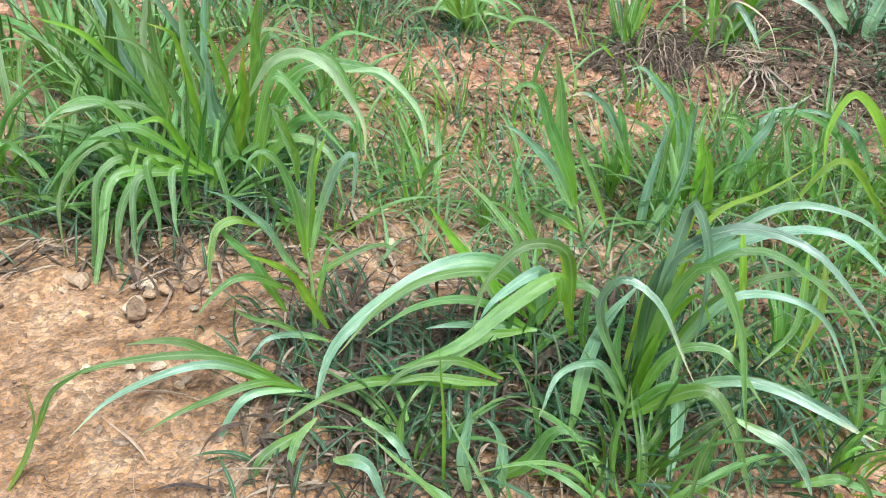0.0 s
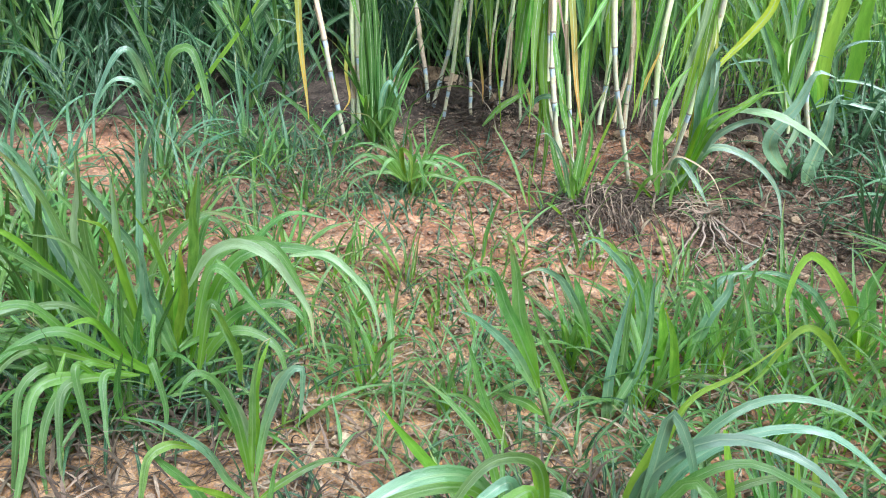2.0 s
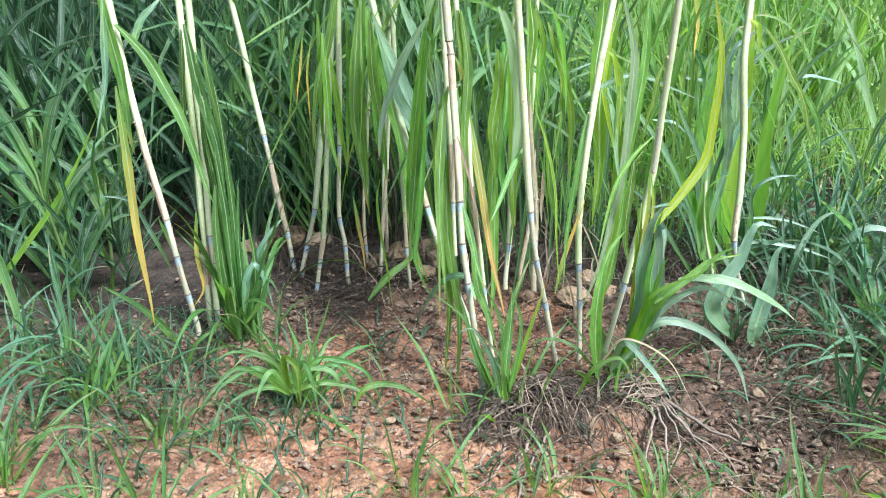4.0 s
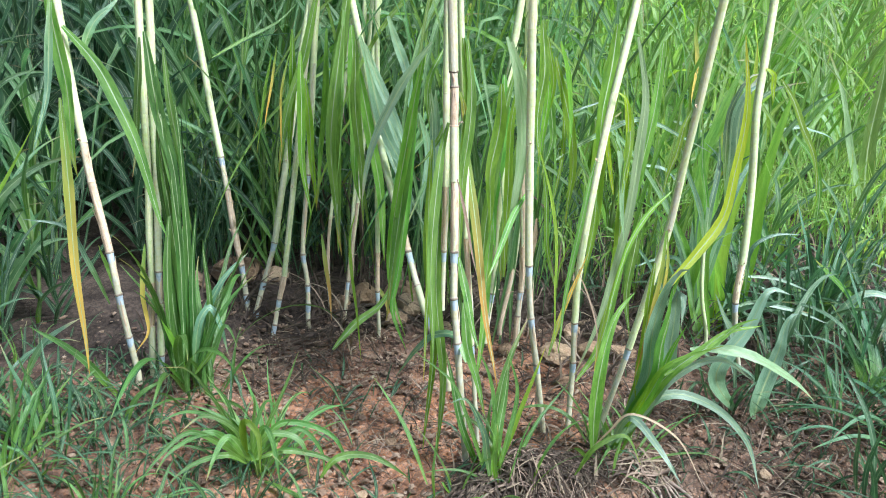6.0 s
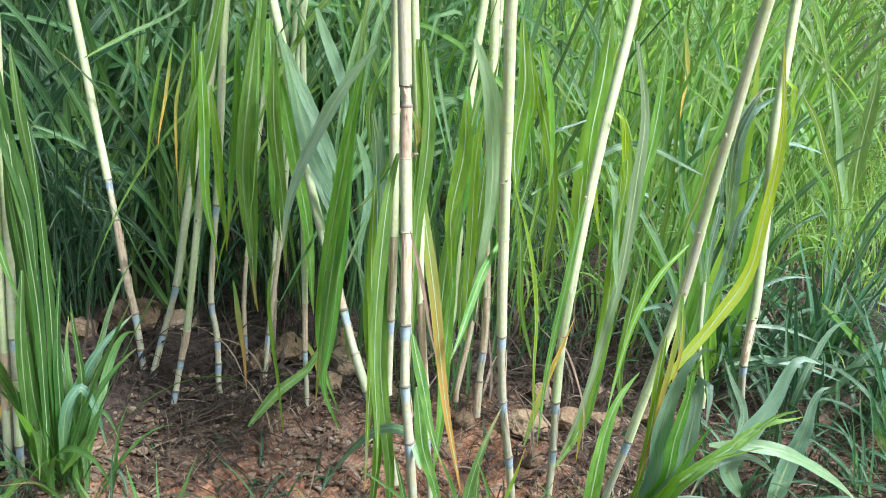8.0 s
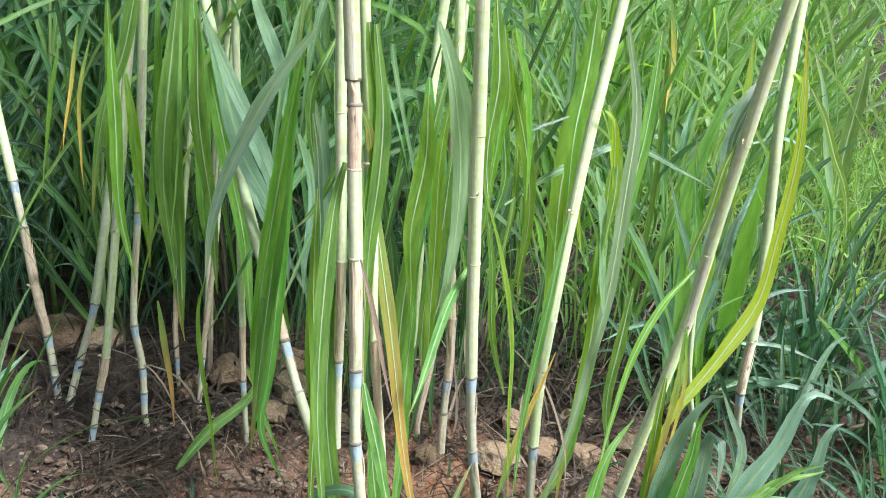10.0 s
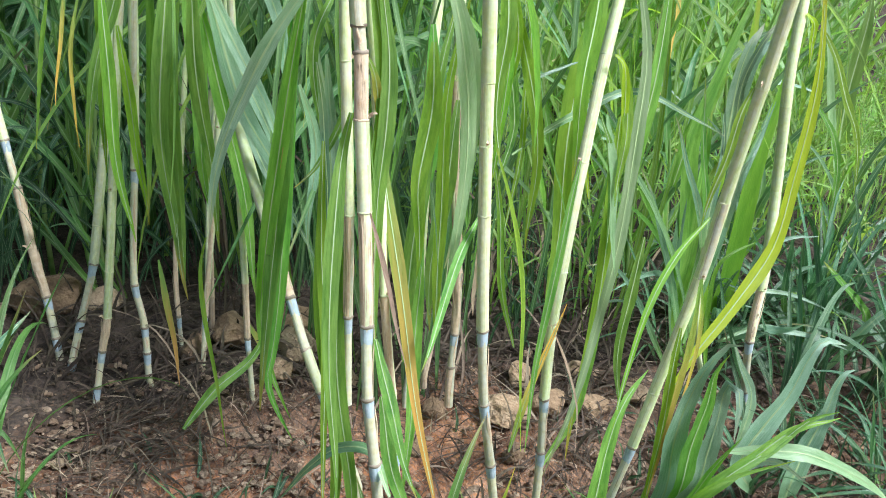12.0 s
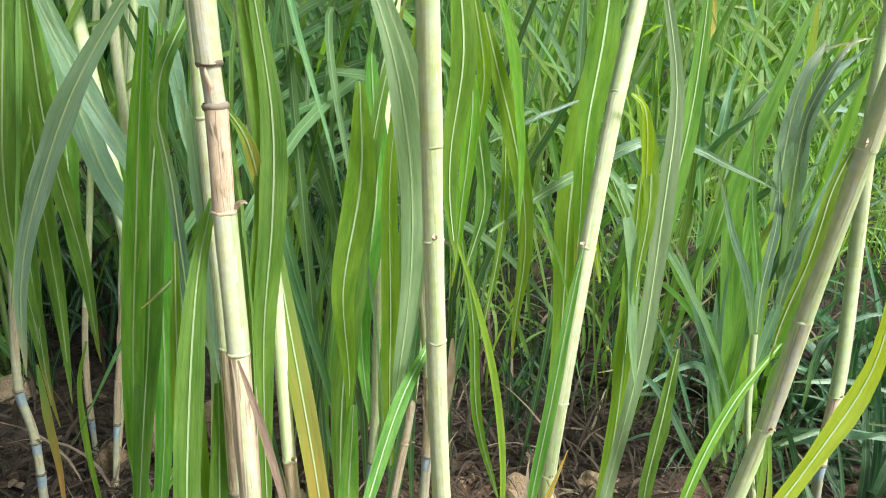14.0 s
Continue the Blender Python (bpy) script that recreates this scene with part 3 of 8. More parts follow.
def rooted(name, x, y, label, category="grass tuft", group="grass tufts before the cane"):
    return thing(name, (x, y, ground_z(x, y)), label, category, group)


POOL = {}


def pooled(kind, material, rng):
    """A stock of blades, a metre long, that tufts draw on."""
    key = (kind, material.name)
    if key not in POOL:
        POOL[key] = []
        for k in range(14):
            lean = {"arch": rng.uniform(0.1, 0.6), "up": rng.uniform(0.03, 0.35), "low": rng.uniform(0.7, 1.15)}[kind]
            bend = {"arch": rng.uniform(1.3, 2.5), "up": rng.uniform(0.1, 0.9), "low": rng.uniform(0.5, 1.3)}[kind]
            run = sway(1.0, lean, bend, 15, 1.5)
            wid = rng.uniform(0.036, 0.060)
            POOL[key].append(mesh_of("grass_leaf", strip(run, wid, (0, -0.5, 1), 0.22, rng.uniform(-1.2, 1.2), 4, 2.0, wave=0.12), material))
    return rng.choice(POOL[key])


def tuft(x, y, count, length, material, seed, label, kinds=("arch", "up", "low"), name="grass_tuft", group="grass tufts before the cane", fan=(0, 360), spread_by=0.05):
    """A tuft of broad-leaved grass on the ground: every leaf a piece of its own."""
    rng = random.Random(seed)
    owner = thing(name, (x, y, ground_z(x, y)), label, "grass tuft", group)
    for k in range(count):
        ob = new("leaf", pooled(kinds[k % len(kinds)], material, rng))
        ob.parent = owner
        size = length * rng.uniform(0.6, 1.1)
        az = radians(rng.uniform(*fan))
        r = rng.uniform(0, spread_by)
        ob.matrix_basis = Matrix.LocRotScale((r * math.cos(az + 1), r * math.sin(az + 1), -0.01), Euler((rng.uniform(-0.1, 0.1), rng.uniform(-0.1, 0.1), az)), Vector((size, size, size)))
    return owner


def stone_data(rng, size, flat=0.7):
    """A worn, angular stone."""
    bm = bmesh.new()
    bmesh.ops.create_icosphere(bm, subdivisions=3 if size > 0.03 else 2, radius=1)
    cuts = [Vector((rng.gauss(0, 1), rng.gauss(0, 1), rng.gauss(0, 1))).normalized() for _ in range(7)]
    off = Vector((rng.random() * 50, rng.random() * 50, 0))
    sx, sy = rng.uniform(0.8, 1.25), rng.uniform(0.7, 1.1)
    for v in bm.verts:
        for c in cuts:
            d = v.co.dot(c)
            if d > 0.62:
                v.co -= c * (d - 0.62) * 0.85
        v.co *= 1 + 0.18 * noise.noise(v.co * 1.9 + off) + 0.12 * noise.noise(v.co * 4.7 + off) + 0.05 * noise.noise(v.co * 11 + off)
        v.co = Vector((v.co.x * sx, v.co.y * sy, v.co.z * flat)) * size
    verts = [tuple(v.co) for v in bm.verts]
    faces = [tuple(w.index for w in f.verts) for f in bm.faces]
    bm.free()
    return np.array(verts), faces, np.array(verts)[:, :2]


def rock(x, y, size, seed, label="pale tan weathered stone half sunk in soil", flat=0.7, sink=0.3, group="stones on the soil", name="stone", z=None, material=None):
    rng = random.Random(seed)
    ob = new(name, mesh_of(name, stone_data(rng, size, flat), material or STONE, smooth=False))
    ob.location = (x, y, (ground_z(x, y) if z is None else z) + size * flat * (1 - 2 * sink))
    ob.rotation_euler = (rng.uniform(-0.2, 0.2), rng.uniform(-0.2, 0.2), rng.uniform(0, 6.28))
    return tagged(ob, label, "stone", group)


# ---------------------------------------------------------------- the ground


def build_ground():
    fine_x, fine_y = np.arange(-1.5, 2.5, 0.017), np.arange(0.8, 4.7, 0.017)

    def reach(a, lo, hi):
        left, right = [a[0]], [a[-1]]
        step = 0.06
        while left[-1] > lo:
            left.append(left[-1] - step)
            right.append(right[-1] + step)
            step *= 1.35
        return np.concatenate([np.array(left[:0:-1]), a, np.array(right[1:])])

    xs, ys = reach(fine_x, -900, 900), reach(fine_y, -900, 900)
    gx, gy = np.meshgrid(xs, ys)
    top, weight = np.zeros_like(gx), np.zeros_like(gx)
    for px, py, pz in LAND:
        w = 1.0 / ((gx - px) ** 2 + (gy - py) ** 2 + 0.05) ** 1.6
        top, weight = top + w * pz, weight + w
    gz = top / weight + mound(gx, gy)
    near = (np.abs(gx) < 5) & (gy > -2) & (gy < 9)
    for i, j in zip(*np.nonzero(near)):
        q = Vector((gx[i, j], gy[i, j], 0))
        clod, crumb = noise.noise(q * 19), noise.noise(q * 44 + Vector((7, 3, 0)))
        gz[i, j] += 0.016 * noise.noise(q * 3.7) + 0.011 * noise.noise(q * 9.5) + 0.030 * max(clod - 0.05, 0) + 0.012 * max(crumb, 0) - 0.008
    n, m = gx.shape
    verts = np.stack([gx, gy, gz], axis=-1).reshape(-1, 3)
    faces = [(i * m + j, i * m + j + 1, (i + 1) * m + j + 1, (i + 1) * m + j) for i in range(n - 1) for j in range(m - 1)]
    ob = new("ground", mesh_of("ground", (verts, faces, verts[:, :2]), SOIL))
    tagged(ob, "orange-brown crumbly clay soil with clods and dips", "ground", kind="structure")


build_ground()


# ---------------------------------------------------------------- canes of the clump and the grass before it

cane_c3 = cane([(0.680, 3.240, 0.213), (0.636, 3.253, 0.726), (0.640, 3.285, 1.045), (0.636, 3.310, 1.363)], [0.596, 0.726, 0.855, 1.045, 1.189, 1.289, 1.328, 1.528, 1.718], "wwwdcdwg", 0.0114, "thick cream sugarcane with pale blue wax and dry husks")
cane_c3b = cane([(0.759, 3.320, 0.158), (0.706, 3.330, 0.759), (0.699, 3.360, 1.087)], [0.547, 0.68, 0.869, 1.069, 1.259, 1.449, 1.639, 1.829], "wcdcg", 0.008, "thin pale sugarcane half wrapped in dry husk")
cane_c4 = cane([(0.991, 3.340, 0.178), (0.899, 3.300, 0.619), (0.875, 3.290, 0.785), (0.856, 3.290, 1.139), (0.844, 3.280, 1.364)], [0.462, 0.619, 0.786, 1.009, 1.131, 1.237, 1.437, 1.627, 1.817], "wwwcccg", 0.0109, "straight sugarcane with a bluish waxy foot and pale green top")
cane_c5 = cane([(1.067, 3.330, 0.189), (1.064, 3.330, 0.579), (1.064, 3.330, 0.740), (1.120, 3.360, 1.044), (1.206, 3.410, 1.348)], [0.441, 0.572, 0.738, 0.849, 1.056, 1.252, 1.452, 1.642, 1.832], "wwccccg", 0.0106, "leaning sugarcane with white bands of wax")
cane_c6 = cane([(1.063, 3.170, 0.249), (1.123, 3.130, 0.552), (1.189, 3.100, 0.896), (1.204, 3.070, 1.126), (1.215, 3.030, 1.387)], [0.562, 0.68, 0.914, 1.056, 1.252, 1.452, 1.642, 1.832], "wccgcgg", 0.0098, "slanting cream sugarcane in a smooth pale sheath")
cane_c7 = cane([(1.770, 3.390, 0.255), (1.680, 3.360, 0.557), (1.698, 3.370, 0.731), (1.722, 3.400, 0.919), (1.716, 3.420, 1.180), (1.742, 3.440, 1.340)], [0.401, 0.557, 0.688, 0.918, 1.113, 1.313, 1.503, 1.693], "wwdggg", 0.0115, "grey-cream sugarcane with pinkish dry husks")
cane_l = cane([(0.731, 3.520, 0.337), (0.648, 3.600, 0.640), (0.637, 3.660, 0.733), (0.623, 3.740, 0.873), (0.605, 3.780, 0.975), (0.593, 3.880, 1.152)], [0.552, 0.641, 0.734, 0.799, 0.879, 1.079, 1.269, 1.459, 1.649, 1.839], "wcwdwgg", 0.011, "crooked sugarcane with blue-grey joints leaning back")
cane_c1 = cane([(0.227, 4.360, 0.286), (0.216, 4.420, 0.483), (0.201, 4.470, 0.626), (0.182, 4.530, 0.813)], [0.377, 0.487, 0.612, 0.766, 0.886, 1.086, 1.276, 1.466, 1.656, 1.846], "wwddwcg", 0.012, "grey sugarcane with dark joints before the rocks")
cane_c2 = cane([(0.270, 4.340, 0.300), (0.248, 4.320, 0.294), (0.336, 4.360, 0.585), (0.393, 4.400, 0.858)], [0.333, 0.443, 0.586, 0.686, 0.886, 1.076, 1.266, 1.456, 1.646, 1.836], "wwwccg", 0.012, "whitish sugarcane slanting from bare soil")
cane_c3p = cane([(0.294, 4.135, 0.280), (0.285, 4.150, 0.275), (0.335, 4.170, 0.517), (0.406, 4.200, 1.015)], [0.333, 0.429, 0.516, 0.636, 0.836, 1.026, 1.216, 1.406, 1.596, 1.786], "wwdccg", 0.01, "slim pale sugarcane with greenish sheaths")
cane_c4p = cane([(0.450, 4.190, 0.280), (0.428, 4.180, 0.291), (0.420, 4.180, 0.498), (0.411, 4.180, 0.587), (0.451, 4.220, 1.011)], [0.396, 0.468, 0.588, 0.877, 1.077, 1.267, 1.457, 1.647, 1.837], "wwwwcg", 0.0105, "blue-white waxy sugarcane with dark bands")
cane_c8 = cane([(0.545, 4.150, 0.268), (0.575, 4.180, 0.468), (0.606, 4.200, 0.647), (0.653, 4.250, 0.918)], [0.346, 0.467, 0.559, 0.759, 0.949, 1.139, 1.329, 1.519, 1.709], "dwddcg", 0.0075, "dry brown sugarcane stub among husks")
cane_a = cane([(-0.187, 3.900, 0.322), (-0.225, 3.880, 0.607), (-0.242, 3.900, 0.765), (-0.283, 3.950, 1.070), (-0.301, 3.980, 1.267)], [0.463, 0.609, 0.741, 0.953, 1.07, 1.27, 1.46, 1.65, 1.84], "wwwddcg", 0.012, "sugarcane with a white waxy foot and brown husk")
cane_b1 = cane([(-0.141, 3.930, 0.320), (-0.120, 3.950, 0.704), (-0.101, 3.980, 1.162), (-0.096, 4.000, 1.479)], [0.471, 0.617, 0.754, 0.954, 1.144, 1.334, 1.524, 1.714], "cdcgg", 0.011, "yellowish sugarcane wrapped in a green sheath")
cane_b2 = cane([(-0.114, 3.900, 0.310), (-0.105, 3.920, 0.548), (-0.085, 3.950, 0.948), (-0.067, 4.000, 1.480)], [0.377, 0.552, 0.656, 0.997, 1.197, 1.387, 1.577, 1.767], "wcwcgg", 0.011, "cream sugarcane with a torn husk near the soil")
cane_r1 = cane([(1.049, 3.700, 0.375), (1.070, 3.720, 0.657), (1.073, 3.760, 0.964), (1.089, 3.800, 1.308)], [0.452, 0.539, 0.695, 0.937, 1.137, 1.327, 1.517, 1.707], "dwdddg", 0.011, "dry pinkish sugarcane at the back of the clump")
cane_r2 = cane([(1.033, 3.800, 0.375), (1.107, 3.850, 0.603), (1.143, 3.900, 0.960)], [0.49, 0.604, 0.804, 0.994, 1.184, 1.374, 1.564, 1.754], "ddcg", 0.0085, "dull brown sugarcane deep in the clump")
cane_r3 = cane([(0.946, 3.720, 0.390), (0.978, 3.750, 0.584), (0.989, 3.750, 0.948), (1.011, 3.780, 1.180), (1.036, 3.800, 1.309)], [0.53, 0.948, 1.188, 1.388, 1.578, 1.768], "wcgg", 0.011, "pale green sugarcane in a full sheath")
cane_r4 = cane([(0.645, 3.360, 0.680), (0.643, 3.360, 0.995), (0.642, 3.370, 1.357)], [0.829, 1.015, 1.267, 1.467, 1.657, 1.847], "wdcgg", 0.0088, "light green sugarcane behind the thick one")
cane_s = cane([(1.699, 3.500, 0.381), (1.673, 3.520, 0.536), (1.673, 3.540, 0.725)], [0.445, 0.559], "ggg", 0.0062, "young blue-green sugarcane shoot", height=0.735)
cane_e1 = cane([(0.628, 3.950, 0.358), (0.633, 3.980, 0.740), (0.636, 4.000, 1.172)], [0.497, 0.64, 0.917, 1.117, 1.307, 1.497, 1.687], "wdccg", 0.008, "slim green-sheathed sugarcane in the second row")
cane_e2 = cane([(0.612, 4.300, 0.178), (0.640, 4.350, 0.578), (0.690, 4.400, 1.195)], [0.315, 0.447, 0.665, 0.865, 1.055, 1.245, 1.435, 1.625, 1.815], "wddcg", 0.008, "greyish sugarcane in the second row")
cane([(0.550, 4.200, 0.252), (0.596, 4.250, 0.478), (0.641, 4.300, 0.791)], [0.354, 0.52, 0.72, 0.91, 1.1, 1.29, 1.48, 1.67], "ddcg", 0.007, "dull dry sugarcane in the second row")
cane([(0.535, 4.300, 0.280), (0.542, 4.350, 0.552), (0.586, 4.400, 0.808)], [0.409, 0.535, 0.66, 0.86, 1.05, 1.24, 1.43, 1.62, 1.81], "wddcg", 0.007, "thin dry sugarcane bent among leaves")
blade(cane_c3p, [(0.371, 3.950, 1.330), (0.366, 3.931, 1.139), (0.366, 3.916, 0.978), (0.377, 3.900, 0.805)], 0.0309, LIME, twist=-0.06)
blade(cane_c3p, [(0.327, 3.900, 1.325), (0.307, 3.900, 1.249), (0.297, 3.900, 1.192), (0.295, 3.900, 1.074), (0.296, 3.900, 1.021)], 0.0090, GOLD, twist=-0.22, rib=False, label="yellowing leaf")
blade(cane_c1, [(0.273, 3.900, 1.325), (0.240, 3.900, 1.166), (0.219, 3.900, 1.028)], 0.0100, LIME, twist=-0.23, rib=False)
blade(cane_c4p, [(0.496, 3.950, 1.363), (0.467, 3.917, 1.152), (0.462, 3.894, 0.999), (0.466, 3.867, 0.804), (0.476, 3.850, 0.679)], 0.0379, GREEN, twist=-0.34)
blade(cane_c4p, [(0.511, 3.800, 1.374), (0.513, 3.816, 1.205), (0.522, 3.826, 1.089), (0.538, 3.840, 0.920), (0.550, 3.850, 0.787)], 0.0354, GREEN, twist=0.26)
blade(cane_l, [(0.516, 3.720, 1.370), (0.567, 3.694, 1.223), (0.610, 3.679, 1.130), (0.648, 3.660, 1.008)], 0.0295, WAXY_SHEEN, twist=0.15)
blade(cane_l, [(0.568, 3.800, 1.196), (0.598, 3.768, 1.071), (0.629, 3.745, 0.975), (0.712, 3.700, 0.792)], 0.0226, WAXY_SHEEN, twist=0.13)
blade(cane_c3, [(0.586, 3.330, 1.400), (0.520, 3.384, 1.287), (0.488, 3.419, 1.201), (0.457, 3.463, 1.074), (0.440, 3.500, 0.955)], 0.0284, WAXY_SHEEN, twist=-0.14)
blade(cane_l, [(0.608, 3.450, 1.366), (0.587, 3.509, 1.154), (0.566, 3.562, 0.931), (0.565, 3.606, 0.711), (0.583, 3.626, 0.602), (0.624, 3.650, 0.457)], 0.0332, GREEN, twist=0.29)
blade(cane_c3, [(0.636, 3.330, 1.193), (0.613, 3.315, 1.127), (0.585, 3.283, 0.983), (0.566, 3.246, 0.805), (0.551, 3.200, 0.567)], 0.0306, GREEN, twist=0.29)
blade(cane_c3, [(0.601, 3.360, 1.144), (0.584, 3.331, 0.965), (0.580, 3.301, 0.773), (0.549, 3.260, 0.488)], 0.0194, LIME, twist=0.03)
blade(cane_c3, [(0.691, 3.350, 1.407), (0.700, 3.334, 1.276), (0.691, 3.322, 1.173), (0.677, 3.311, 1.066), (0.670, 3.300, 0.963), (0.650, 3.280, 0.767)], 0.0299, GREEN, twist=0.0)
blade(cane_c3b, [(0.712, 3.400, 1.158), (0.713, 3.372, 1.072), (0.717, 3.334, 0.952), (0.724, 3.287, 0.802), (0.731, 3.240, 0.645), (0.740, 3.190, 0.472)], 0.0272, GOLD, twist=0.05, label="yellowing leaf")
blade(cane_c3, [(0.649, 3.310, 1.287), (0.670, 3.322, 1.253), (0.687, 3.340, 1.196), (0.708, 3.370, 1.093)], 0.0156, GOLD, twist=0.32, label="yellowing leaf")
blade(cane_c3, [(0.629, 3.240, 1.060), (0.642, 3.231, 1.002), (0.655, 3.219, 0.929), (0.677, 3.200, 0.803)], 0.0091, DRY, twist=0.01, rib=False, label="dry brown leaf")
blade(cane_c3b, [(0.632, 3.220, 0.854), (0.637, 3.160, 0.741), (0.650, 3.100, 0.627)], 0.0242, GREEN, twist=0.31)
blade(cane_r3, [(0.800, 3.450, 0.656), (0.818, 3.466, 0.912), (0.851, 3.478, 1.082), (0.899, 3.493, 1.283), (0.921, 3.500, 1.380)], 0.0350, GREEN, twist=-0.1)
blade(cane_r3, [(0.922, 3.550, 0.659), (0.914, 3.537, 0.872), (0.912, 3.519, 1.132), (0.939, 3.500, 1.370)], 0.0300, LIME, twist=-0.01)
blade(cane_c4, [(0.851, 3.420, 1.395), (0.900, 3.420, 1.253), (0.908, 3.420, 1.130), (0.889, 3.420, 0.965), (0.869, 3.420, 0.852)], 0.0348, PALE, twist=-0.34)
blade(cane_c4, [(0.921, 3.370, 1.322), (0.944, 3.371, 1.285), (0.946, 3.375, 1.192), (0.936, 3.378, 1.103), (0.933, 3.380, 1.025)], 0.0206, LIME, twist=-0.14)
blade(cane_c4, [(0.927, 3.350, 1.410), (0.959, 3.370, 1.291), (0.957, 3.385, 1.199), (0.951, 3.400, 1.103)], 0.0183, LIME, twist=-0.32)
blade(cane_c4, [(0.919, 3.350, 1.103), (0.940, 3.336, 1.029), (0.961, 3.317, 0.921), (0.967, 3.298, 0.815), (0.957, 3.276, 0.686), (0.957, 3.250, 0.524)], 0.0108, LIME, twist=0.24, rib=False)
blade(cane_c4, [(0.879, 3.330, 0.990), (0.826, 3.298, 0.940), (0.764, 3.247, 0.856), (0.702, 3.200, 0.787)], 0.0200, GREEN, twist=0.04)
blade(cane_c5, [(1.372, 3.650, 1.381), (1.315, 3.637, 1.203), (1.286, 3.626, 1.036), (1.270, 3.610, 0.766), (1.249, 3.600, 0.598)], 0.0586, LIME, twist=-0.18)
blade(cane_c5, [(1.091, 3.330, 1.071), (1.058, 3.314, 0.954), (1.022, 3.295, 0.801), (0.998, 3.280, 0.686), (0.968, 3.260, 0.514)], 0.0200, GREEN, twist=0.24)
blade(cane_c5, [(1.169, 3.360, 1.256), (1.195, 3.364, 1.237), (1.228, 3.381, 1.115), (1.246, 3.400, 0.966)], 0.0191, BRIGHT, twist=0.17)
blade(cane_c5, [(1.169, 3.380, 1.137), (1.203, 3.380, 1.064), (1.217, 3.380, 0.957), (1.223, 3.380, 0.846)], 0.0163, GREEN, twist=-0.24)
blade(cane_c6, [(1.276, 3.450, 1.406), (1.303, 3.424, 1.237), (1.285, 3.402, 1.090), (1.243, 3.370, 0.870), (1.187, 3.345, 0.706), (1.132, 3.323, 0.550), (1.054, 3.300, 0.407)], 0.0333, PALE, twist=0.15)
blade(cane_c6, [(1.373, 3.460, 1.395), (1.357, 3.448, 1.192), (1.326, 3.439, 1.037), (1.291, 3.430, 0.881), (1.261, 3.420, 0.678)], 0.0331, GREEN, twist=-0.26)
blade(cane_s, [(1.066, 3.520, 1.035), (1.130, 3.511, 1.077), (1.221, 3.499, 1.120), (1.316, 3.488, 1.156), (1.394, 3.480, 1.141), (1.481, 3.471, 1.099), (1.597, 3.460, 1.042)], 0.0185, BLUISH, twist=-0.34)
blade(cane_s, [(1.108, 3.600, 1.146), (1.199, 3.600, 1.181), (1.307, 3.600, 1.204)], 0.0087, BLUISH, twist=0.34, rib=False)
blade(cane_s, [(1.776, 3.780, 0.810), (1.815, 3.769, 0.979), (1.847, 3.763, 1.061), (1.899, 3.750, 1.250)], 0.0503, GREEN, twist=-0.18)
blade(cane_s, [(1.760, 3.580, 0.916), (1.725, 3.554, 1.063), (1.713, 3.531, 1.177), (1.748, 3.508, 1.275), (1.788, 3.500, 1.284)], 0.0263, BLUISH, twist=0.09)
blade(cane_c6, [(1.202, 3.060, 1.252), (1.182, 3.060, 1.209), (1.157, 3.060, 1.101), (1.135, 3.060, 1.031)], 0.0168, LIME, twist=-0.32)
blade(cane_c6, [(1.186, 3.090, 1.028), (1.115, 3.080, 0.977), (1.055, 3.067, 0.898), (1.011, 3.052, 0.787), (0.988, 3.040, 0.695)], 0.0150, LIME, twist=-0.06)
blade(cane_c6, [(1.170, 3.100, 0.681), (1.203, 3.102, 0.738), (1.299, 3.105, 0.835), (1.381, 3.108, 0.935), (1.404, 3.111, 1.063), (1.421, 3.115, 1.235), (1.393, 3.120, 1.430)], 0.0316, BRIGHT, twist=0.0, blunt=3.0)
blade(cane_c6, [(1.170, 3.070, 0.927), (1.178, 3.064, 0.839), (1.160, 3.056, 0.710), (1.138, 3.050, 0.629)], 0.0093, GOLD, twist=0.11, rib=False, label="yellowing leaf")
blade(cane_c6, [(1.149, 3.080, 0.833), (1.131, 3.071, 0.654), (1.117, 3.063, 0.497), (1.117, 3.060, 0.434)], 0.0220, LIME, twist=-0.11)
blade(cane_c7, [(1.737, 3.420, 1.313), (1.770, 3.422, 1.288), (1.784, 3.430, 1.194)], 0.0194, BRIGHT, twist=-0.18)
blade(cane_c7, [(1.750, 3.410, 1.170), (1.764, 3.410, 1.141), (1.768, 3.410, 1.076)], 0.0145, LIME, twist=-0.19, rib=False)
blade(cane_c7, [(2.052, 3.600, 1.065), (2.161, 3.600, 0.965), (2.204, 3.600, 0.865), (2.225, 3.600, 0.694)], 0.0258, GREEN, twist=-0.22)
blade(cane_r1, [(1.012, 3.680, 1.047), (1.007, 3.680, 0.927), (1.008, 3.680, 0.821)], 0.0167, DRY, twist=-0.29, label="dry brown leaf")
blade(cane_r1, [(1.053, 3.600, 0.830), (1.048, 3.600, 0.722), (1.042, 3.600, 0.640)], 0.0157, DRY, twist=0.28, rib=False, label="dry brown leaf")
blade(cane_a, [(-0.307, 3.970, 1.402), (-0.221, 3.932, 1.292), (-0.172, 3.897, 1.170), (-0.116, 3.847, 0.983), (-0.068, 3.800, 0.798)], 0.0428, GREEN, twist=0.19)
blade(cane_a, [(-0.337, 3.920, 1.529), (-0.315, 3.889, 1.296), (-0.308, 3.869, 1.135), (-0.298, 3.850, 0.981)], 0.0444, GREEN, twist=-0.32)
